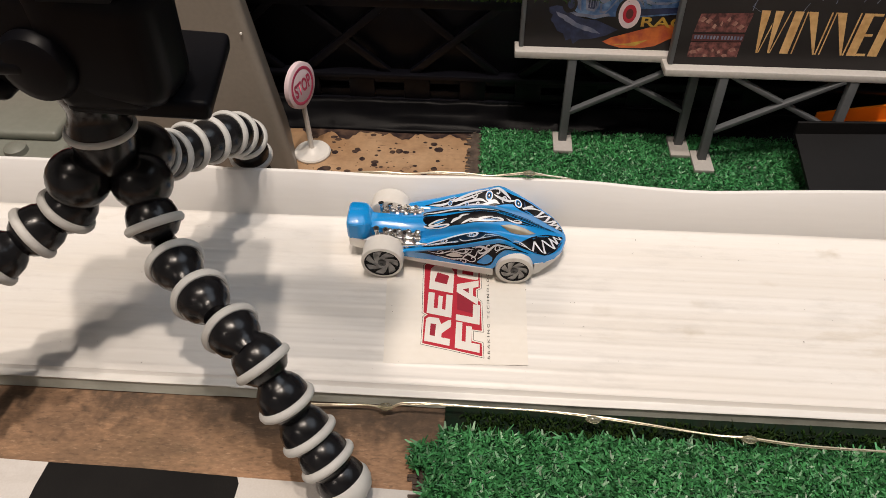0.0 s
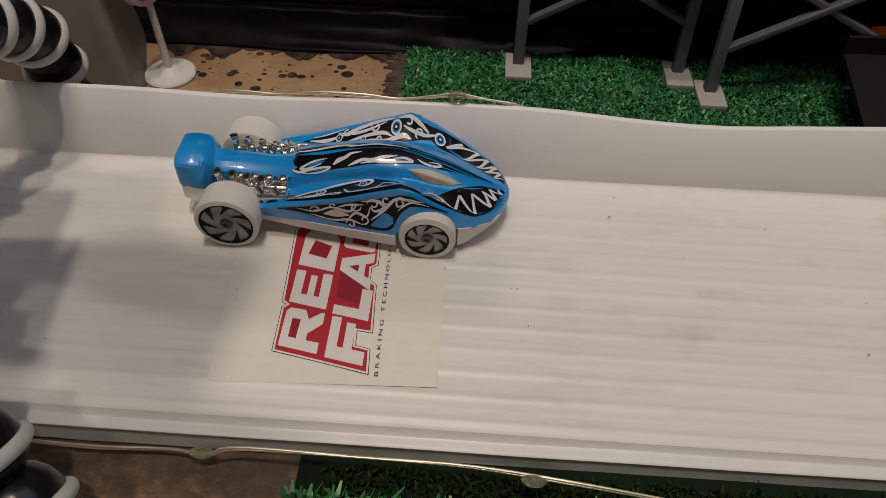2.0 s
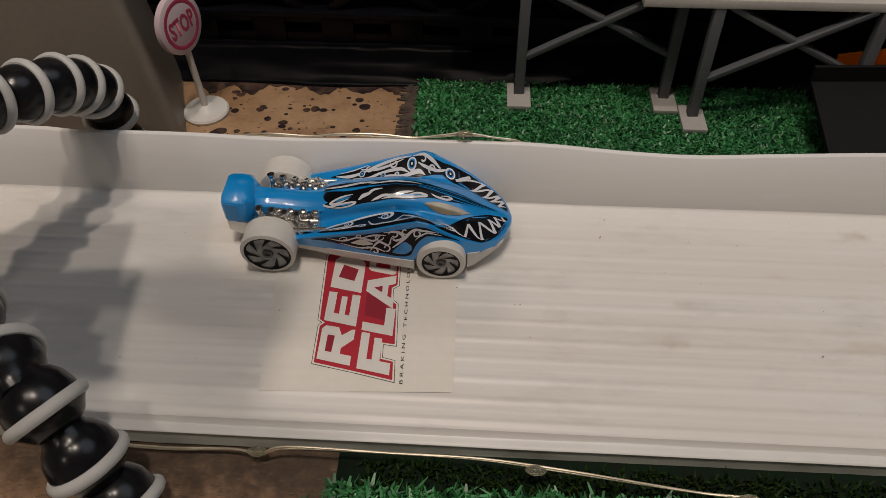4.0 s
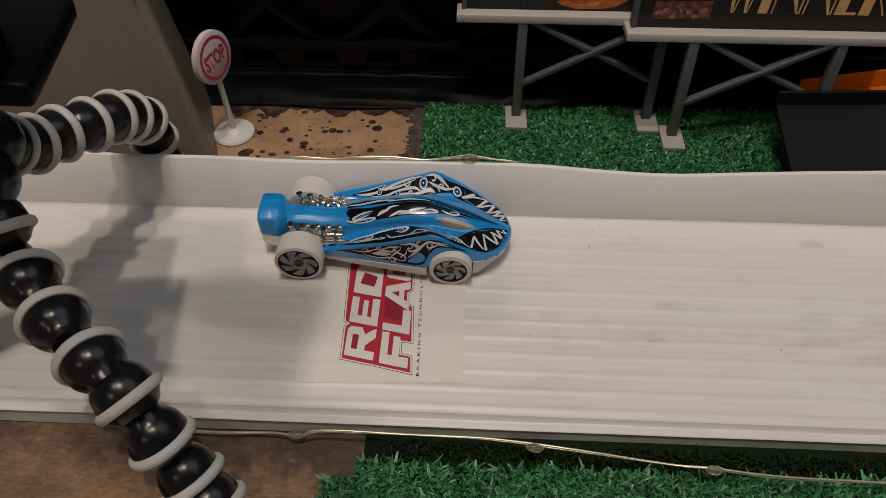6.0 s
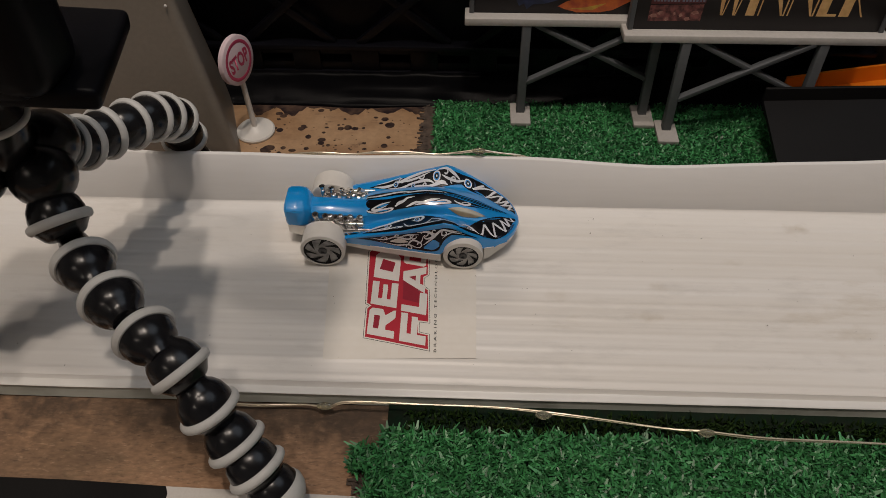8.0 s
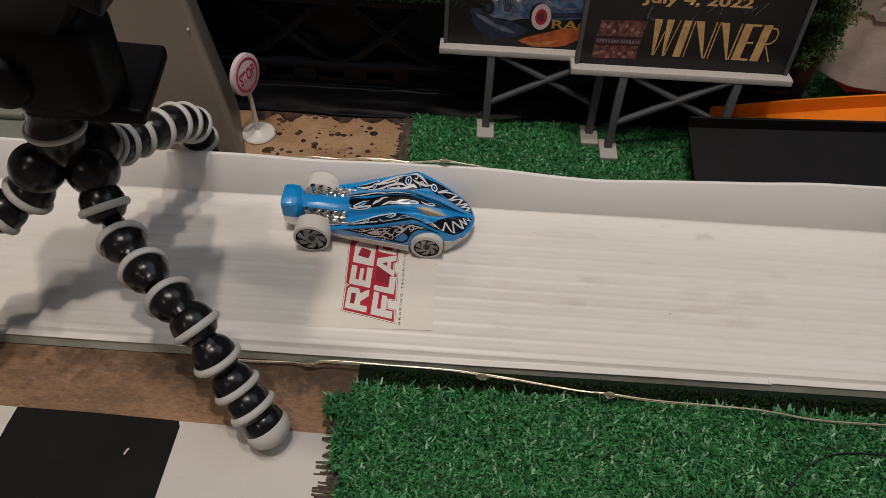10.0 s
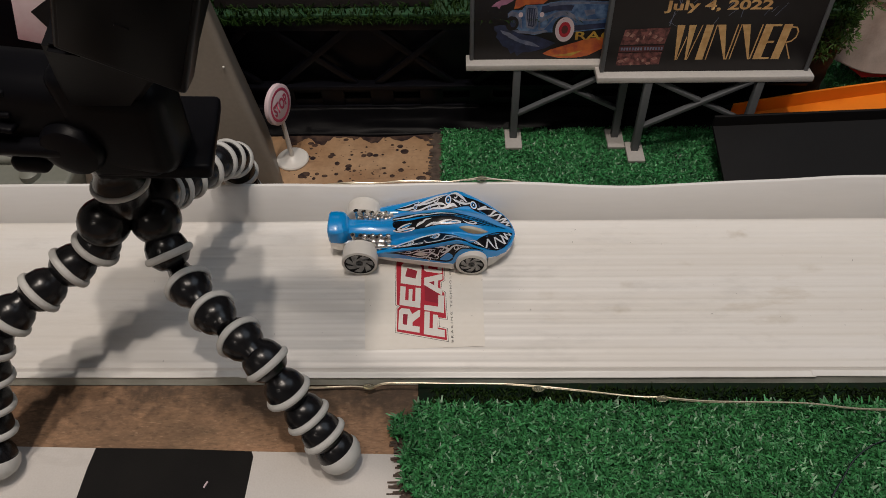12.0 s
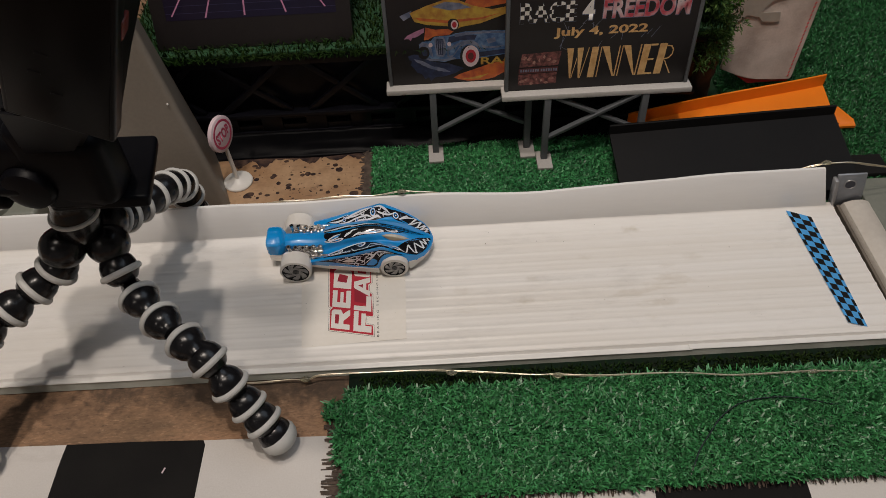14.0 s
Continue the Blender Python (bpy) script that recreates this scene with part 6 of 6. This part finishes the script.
def tapered_column():
    ob = thing("tapered_column", (-103, 105, GROUND_Z), "large smooth taupe plastic column tapering upwards on the board", "column")
    rows = []
    for z, xr, yf in ((GROUND_Z + 0.8, -55.8, 82.6), (20, -61.6, 88.8), (53, -68.6, 95.8), (80, -74.2, 101.4), (125, -84.5, 111.2), (137, -87.4, 113.8), (138.2, -89.5, 115.2)):
        xl = -206 - xr
        plan = rounded([(xl, yf), (xr, yf), (xr - 0.34 * (126 - yf), 126), (xl + 0.34 * (126 - yf), 126)], 4.5)
        rows.append([Vector((q.x, q.y, z)) for q in plan])
    b = bmesh.new()
    loft(b, rows)
    bmesh.ops.recalc_face_normals(b, faces=b.faces)
    part("column_shell", b, BEIGE, ob)
    b = bmesh.new()
    loft(b, [[Vector((q.x, q.y, z)) for q in rounded([(-150.4 + o, 82.2 + o), (-55.6 - o, 82.2 + o), (-70 - o, 126.2 - o), (-136 + o, 126.2 - o)], 4.5)] for z, o in ((GROUND_Z, 0.3), (GROUND_Z + 0.5, 0), (GROUND_Z + 1.4, 0.4))])
    bmesh.ops.recalc_face_normals(b, faces=b.faces)
    part("foot_rim", b, BEIGE, ob, "rounded foot rim")
    rng = random.Random(3)
    for x, y, z in ((-72.0, 95.4, 53.0), (-77.5, 103.0, 88.0), (-90, 87.0, 15.0)):
        b = bmesh.new()
        lathe(b, [(0.5, -0.3), (0.45, 0.2), (0.2, 0.4)], Matrix.Translation((x, y - 0.4, z)) @ Matrix.Rotation(math.pi / 2, 4, "X"), 8)
        part("paint_fleck", b, CREAM, ob, "tiny pale fleck")


tapered_column()


def grey_case():
    ob = thing("grey_case", (-175, 95, GROUND_Z), "grey-green plastic case with rounded edges", "case")
    b = bmesh.new()
    box(b, -260, -148, 72, 118, GROUND_Z, 8.5, 2.2, seg=3)
    part("case_body", b, GREY_GREEN, ob)
    b = bmesh.new()
    box(b, -260, -152, 84, 116, 8.2, 12.5, 1.8, seg=3)
    part("case_lid", b, GREY_GREEN, ob)
    b = bmesh.new()
    lathe(b, [(4.5, 0), (4.2, 2.5), (2.5, 3.4), (0.3, 3.6)], Matrix.Translation((-166, 77, 8.3)), 20)
    part("stud", b, GREY_GREEN, ob, "small rounded stud")


grey_case()


def card_sign():
    ob = thing("warning_card", (-160, 139, GROUND_Z), "tilted pink-white card with a black diamond", "card")
    face = Matrix.Translation((-160, 139, 50)) @ Matrix.Rotation(radians(-8), 4, "X") @ Matrix.Rotation(radians(14), 4, "Y")
    b = bmesh.new()
    box(b, -17, 17, 0, 1.4, -17, 15, 0.6, face)
    part("card", b, SIGN_PINK, ob)
    b = bmesh.new()
    flat_poly(b, [(0, -9), (9, 0), (0, 9), (-9, 0)], face @ Matrix.Translation((0, -0.15, -1)) @ Matrix.Rotation(math.pi / 2, 4, "X"))
    part("diamond", b, BLACK_INK, ob, "black diamond", smooth=False)
    b = bmesh.new()
    lathe(b, [(2.8, 0), (2.8, 1.2), (2.0, 2.0), (0.4, 2.4)], face @ Matrix.Translation((2.5, -0.2, -4)) @ Matrix.Rotation(math.pi / 2, 4, "X"), 20)
    part("rivet", b, COPPER, ob, "copper-coloured rivet")
    b = bmesh.new()
    rod(b, (-157, 131, GROUND_Z), (-155.5, 132, 41), 6.6, 6.2, 24)
    part("post", b, CREAM, ob, "cream post before the card")
    b = bmesh.new()
    rod(b, (-148, 146, GROUND_Z), (-144, 146, 88), 4.4, 4.4, 20)
    part("post", b, CREAM, ob, "cream post behind the card")


card_sign()


def red_toy():
    b = bmesh.new()
    box(b, -232, -170, 120, 133, GROUND_Z, 37, 6, seg=4)
    return solid("red_block", b, RED_INK, "rounded red plastic toy piece behind the case", "toy")


red_toy()


def dark_box():
    ob = thing("storage_box", (-235, 185, GROUND_Z), "plain black plastic storage box behind the card", "box")
    b = bmesh.new()
    box(b, -340, -141, 158, 215, GROUND_Z, 96, 2.0, seg=3)
    part("box_body", b, CRATE, ob)
    b = bmesh.new()
    box(b, -343, -139.5, 155.5, 217, 96, 102, 1.5, seg=3)
    part("box_lid", b, CRATE, ob)


dark_box()

# ---- black ramp and orange track at the side ----


def orange_track():
    ob = thing("orange_track", (205, 118, GROUND_Z), "bright orange plastic toy track with raised lips", "track")
    b = bmesh.new()
    prof = [(0, -5.8), (0, 6.6), (1.2, 6.6), (1.6, 4.6), (32.4, 5.4), (32.9, 12.0), (34, 12.0), (34, -5.8)]
    rings = []
    for i in range(13):
        x = 150 + 114 * i / 12
        rings.append([Vector((x + 0.12 * yy, 84.5 + 0.21 * (x - 152) + yy, zz + (0.6 * math.sin(i * 0.4) if zz > 0 else 0))) for yy, zz in prof])
    loft(b, rings)
    bmesh.ops.recalc_face_normals(b, faces=b.faces)
    part("channel", b, ORANGE, ob)
    b = bmesh.new()
    loft(b, [[Vector((x + 0.12 * y - 13, y, z)) for y, z in ((113, -2.6), (113, -1.2), (115.2, -1.0), (y1, z1), (y1 + 1, z1), (116.6, -2.6))] for x, y1, z1 in ((262, 124, 4.5), (269, 123, 3.0), (277, 117.2, -0.8))])
    bmesh.ops.recalc_face_normals(b, faces=b.faces)
    part("connector_tab", b, ORANGE, ob)


orange_track()
ob = thing("black_ramp", (205, 84, GROUND_Z + 1), "matt black ramp plate rising to a raised back lip", "ramp")
RAMP_BLACK = material("matt_black", (0.0065, 0.0062, 0.0066), 0.6, spec=0.16, second=(0.0095, 0.009, 0.0092), scale=40, amount=0.5, bump=0.15, bump_scale=700)
slope, lip = [], []
for i in range(13):
    x = 142 + (260 - 142) * i / 12
    back = 102 + 0.05 * (x - 142)
    slope.append([Vector(q) for q in ((x, 64.5, 1.0), (x, 64.5, 2.2), (x, 65.4, 2.8), (x - 1, back, 12.4), (x - 1, back + 0.6, 11.0), (x, 66.2, 1.2))])
    lip.append([Vector(q) for q in ((x - 1, back + 0.1, 11.4), (x - 1.2, back + 0.8, 17.1), (x - 1.2, back + 1.3, 17.4), (x - 1.2, back + 2.0, 17.2), (x - 1, back + 1.6, 11.0))])
for name, rings, label in (("ramp_plate", slope, ""), ("back_lip", lip, "raised black lip")):
    b = bmesh.new()
    loft(b, rings)
    bmesh.ops.recalc_face_normals(b, faces=b.faces)
    part(name, b, RAMP_BLACK, ob, label, smooth=False)
b = bmesh.new()
box(b, 146, 256, 65, 67, GROUND_Z + 1, 1.4, 0.3)
part("front_support", b, RAMP_BLACK, ob)
b = bmesh.new()
box(b, 146, 160, 74, 79, GROUND_Z + 1, 3.8, 0.3)
part("under_support", b, RAMP_BLACK, ob)
b = bmesh.new()
box(b, 262, 282, 78, 92, GROUND_Z + 1, -2, 0.6)
solid("black_tab", b, MAT_BLACK, "small black tab beside the ramp", "tab")


# ---- end of the track: bracket and bar ----
def end_bar():
    ob = thing("end_bar", (253, 20, GROUND_Z), "rounded beige bar across the end of the track", "bar")
    b = bmesh.new()
    prof = [(-7, -5), (-7.4, -2), (-6, 0.8), (-2.5, 2.3), (2.5, 2.3), (6, 0.8), (7.4, -2), (7, -5)]
    loft(b, [[Vector((254.5 + 0.02 * (57 - y) + px, y, pz)) for px, pz in prof] for y in (57, 40, 20, 0, -24)])
    bmesh.ops.recalc_face_normals(b, faces=b.faces)
    part("bar", b, BAR, ob)
    # strip whose brown stands in for shade on the bar's side
    b = bmesh.new()
    loft(b, [[Vector((246.2 + 0.02 * (57 - y) + px, y, pz)) for px, pz in ((-0.7, -5), (-0.7, -0.8), (0.5, -0.5), (0.8, -5))] for y in (57, 20, -24)])
    bmesh.ops.recalc_face_normals(b, faces=b.faces)
    part("seam", b, material("bar_side_shade", (0.15, 0.125, 0.1), 0.8, second=(0.09, 0.075, 0.06), scale=60, amount=0.7), ob, "brown strip painted as the shaded side of the bar")
    ob2 = thing("steel_bracket", (250, 60, GROUND_Z), "dull steel corner bracket with a round hole", "bracket")
    b = bmesh.new()
    lean = Matrix(((1, 0, -0.23, -0.6), (0, 1, 0, 0), (0, 0, 1, 0), (0, 0, 0, 1)))
    steel = material("bracket_steel", (0.33, 0.35, 0.39), 0.42, 0.3, second=(0.26, 0.28, 0.31), scale=90, amount=0.6, bump=0.06)
    box(b, 244.6, 258.5, 58.4, 59.6, -4, 18.8, 0.4, lean)
    part("plate", b, steel, ob2)
    b = bmesh.new()
    box(b, 242.6, 244.5, 56.0, 59.8, -3, 17.0, 0.5, lean)
    part("flange", b, METAL, ob2)
    for_hole = lean @ Matrix.Translation((251.0, 58.3, 12.2)) @ Matrix.Rotation(math.pi / 2, 4, "X")
    b = bmesh.new()
    torus(b, for_hole, 2.8, 0.4, 24, 8)
    part("hole_rim", b, METAL, ob2)
    b = bmesh.new()
    lathe(b, [(2.7, -0.2), (2.7, 0.15), (0.2, 0.2)], for_hole, 24)
    part("bolt_hole", b, material("dark_hole", (0.03, 0.035, 0.06), 0.4), ob2, "dark round bolt hole")
    b = bmesh.new()
    box(b, 262.5, 330, -24, 76, GROUND_Z + 0.5, -3.0, 0.8)
    solid("dark_plate", b, GREY_GREEN, "dull grey plate beyond the end of the track", "plate")


end_bar()


# ---- light strings ----
def light_string(name, points, beads, label, two=0.5):
    ob = thing(name, points[0], label, "light string")
    for off in (0.0, two):
        b = bmesh.new()
        pts = [Vector(p) + Vector((0, 0.2 * off, off * (0.6 + 0.8 * math.sin(i * 2.1)))) for i, p in enumerate(points)]
        tube(b, spline(pts, 8), 0.27, 8)
        part("wire", b, COPPER, ob)
    for x, y, z in beads:
        b = bmesh.new()
        lathe(b, [(0.3, -2.3), (0.8, -1.8), (1.2, -0.6), (1.2, 0.6), (0.8, 1.8), (0.3, 2.3)], Matrix.Translation((x, y, z)) @ Matrix.Rotation(math.pi / 2, 4, "Y"), 14)
        part("bead", b, BEAD, ob, "clear resin bead light")


light_string("light_string", [(-46, -20.9, -4.6), (-30, -21.2, -5.2), (-15.6, -21.0, -4.0), (-8, -22.2, -3.0), (-1.8, -21.4, -1.4), (20, -21.8, -0.4), (41.2, -22.2, -0.6), (60, -25, 1.2), (85.6, -28, 1.5), (95.7, -29.5, 3.0), (113, -31, 2.6), (145.5, -31, 1.8), (169, -32, -1.3), (202, -32, -2.0), (233, -33, -3.0), (290, -36, -3)],
             [(-9, -21.8, -3.0), (53, -24.6, 0.6), (96.3, -29.8, 3.0), (202, -32, -2.0)], "thin twin-wire light string along the track's front edge")
light_string("light_string", [(-34, 63.8, 15.0), (-21.6, 63.0, 16.9), (-9, 62.8, 17.4), (0, 62.7, 18.3), (11, 62.8, 18.0), (20, 62.8, 18.0), (28, 62.6, 19.0), (34.2, 62.6, 19.7), (42, 62.7, 19.1), (49, 63.2, 17.3), (56, 65.5, 12)],
             [(34.2, 62.6, 19.9)], "thin twin-wire light string behind the track wall")
light_string("light_string", [(220, 65.5, 15), (229, 64.6, 19.2), (236, 64.0, 21.4), (246, 63.5, 21.6), (257, 64, 18.6), (273, 66, 14), (298, 72, 7)],
             [(235, 64.2, 21.8)], "short loop of light string over the bracket")


ob = thing("loose_wire", (168, -44, -2), "thin dark wire lying loose on the turf", "wire")
b = bmesh.new()
tube(b, spline([Vector(q) for q in ((141, -73, -2.6), (143.2, -69.2, -1.6), (147, -63, -1.2), (151.4, -58, -1), (159, -50, -0.9), (168.7, -44.5, -0.9), (180, -43, -1), (191, -43.6, -1.2), (206, -47, -2.4))], 6), 0.26, 6)
part("strand", b, BALL, ob)


# ---- conifer sprig and felt pouch ----
def shrub():
    ob = thing("model_shrub", (190, 138, GROUND_Z), "small bushy green model shrub on a rough brown trunk", "shrub")
    b = bmesh.new()
    core = spline([Vector((193, 141, GROUND_Z)), Vector((195, 140, 8)), Vector((196, 138, 24)), Vector((195, 136, 44))], 6)
    rings = []
    for i, q in enumerate(core):
        r = 9.5 - 5.0 * i / len(core)
        rings.append([q + Vector((math.cos(a), 0.8 * math.sin(a), 0)) * r * (1 + 0.25 * noise.noise(Vector((3 * math.cos(a), 3 * math.sin(a), i * 0.4)))) for a in (2 * math.pi * k / 20 for k in range(20))])
    loft(b, rings)
    part("trunk", b, BARK, ob, "rough dark brown trunk")
    rng = random.Random(5)
    tufts = []
    for i in range(90):
        a, t = rng.uniform(0, 2 * math.pi), rng.random()
        r = 15.0 * math.sqrt(rng.random()) * (1 - 0.3 * t)
        tufts.append((Vector((193 + r * math.cos(a), 136 + 0.7 * r * math.sin(a), 30 + 62 * t)), rng.uniform(3.0, 5.5)))
    b = bmesh.new()
    for centre, size in tufts:
        for k in range(70):
            d = Vector((rng.gauss(0, 1), rng.gauss(0, 1), rng.gauss(0.3, 1))).normalized()
            c = centre + d * size * rng.uniform(0.3, 0.9)
            l, w = rng.uniform(1.4, 2.8), rng.uniform(0.3, 0.6)
            side = d.cross(Vector((rng.uniform(-1, 1), rng.uniform(-1, 1), 1))).normalized() * w
            b.faces.new([b.verts.new(q) for q in (c - side, c + side, c + d * l + side * 0.3, c + d * l - side * 0.3)])
    part("crown", b, NEEDLES, ob, "small tufted green leaves", smooth=False)


shrub()


def pouch():
    ob = thing("felt_pouch", (240, 156, GROUND_Z), "white felt pouch with red stitched edge leaning back", "pouch")
    frame_m = Matrix.Translation((230, 152, -4)) @ Matrix.Rotation(radians(6), 4, "Z") @ Matrix.Rotation(radians(-14), 4, "X")
    b = bmesh.new()
    outline = [(-18.8, 16), (-14.3, 13.7), (-8.9, 10.9), (-2.5, 8.3), (3.3, 6.7), (15.5, 5), (24.3, 4.3), (25.3, 6.2), (27, 16.6), (30.3, 36.5), (35, 64), (31, 74), (-14, 74), (-16.3, 50), (-16.5, 32), (-17.4, 22)]
    flat_poly(b, outline, frame_m @ Matrix.Translation((0, -2.4, 0)) @ Matrix.Rotation(math.pi / 2, 4, "X"), 1.6)
    bmesh.ops.recalc_face_normals(b, faces=b.faces)
    es = [e for e in b.edges]
    bmesh.ops.bevel(b, geom=es, offset=0.5, segments=2, affect="EDGES")
    part("felt", b, FELT, ob)
    for k in range(28):
        t = k / 27
        x, z = 23.0 + 9.6 * t, 6.5 + 57 * t
        b = bmesh.new()
        rod(b, frame_m @ Vector((x - 1.0, -4.15, z)), frame_m @ Vector((x - 0.1, -4.15, z + 1.0)), 0.26, seg=6)
        part("stitch", b, RED_THREAD, ob, "red stitch")
    b = bmesh.new()
    flat_poly(b, [(-12, 12.9), (-2, 8.8), (23.5, 4.8), (24, 2.8), (0, 4.4)], frame_m @ Matrix.Translation((0, -0.6, 0)) @ Matrix.Rotation(math.pi / 2, 4, "X"), 1.6)
    bmesh.ops.recalc_face_normals(b, faces=b.faces)
    part("hem", b, RED_THREAD, ob, "red hem")
    ob2 = thing("metal_tool", (238, 148, 40), "grey metal key-shaped piece lying on the pouch", "metal piece")
    b = bmesh.new()
    pts = [(-19, 43.5), (-15, 42), (-9, 45.5), (-2, 43.5), (0, 41), (9, 39.8), (9.8, 41), (9.5, 45), (-0.5, 45.8), (0.5, 49), (5, 52), (12, 53), (12, 58), (-4, 61), (-20, 62), (-22, 54), (-18.4, 52.6), (-15, 51), (-15.2, 49), (-18.5, 48.6), (-18.8, 47.6), (-15.4, 46.4), (-15.8, 44.8)]
    flat_poly(b, pts, frame_m @ Matrix.Translation((0, -4.2, 0)) @ Matrix.Rotation(math.pi / 2, 4, "X"), 1.2)
    bmesh.ops.recalc_face_normals(b, faces=b.faces)
    part("plate", b, material("warm_steel", (0.42, 0.37, 0.32), 0.4, 0.3, second=(0.33, 0.29, 0.25), scale=90, amount=0.6, bump=0.06), ob2)


pouch()


# ---- lint on the mat, a yellow tab by the case ----
def lint():
    b = bmesh.new()
    tube(b, spline([Vector((-63.6, -58.6, GROUND_Z + 1.1)), Vector((-63.0, -57.6, GROUND_Z + 1.5)), Vector((-62.7, -56.6, GROUND_Z + 1.2))], 4), 0.35, 6)
    solid("lint", b, SIGN_PINK, "tiny pink thread of lint on the black square", "lint")


lint()


def yellow_tab():
    b = bmesh.new()
    box(b, -196, -184, 92, 102, GROUND_Z, 10, 1.2, seg=3)
    solid("yellow_tab", b, material("pale_yellow", (0.6, 0.5, 0.26), 0.5, second=(0.5, 0.4, 0.2), scale=80, amount=0.5), "pale yellow plastic tab beside the grey case", "tab")


yellow_tab()
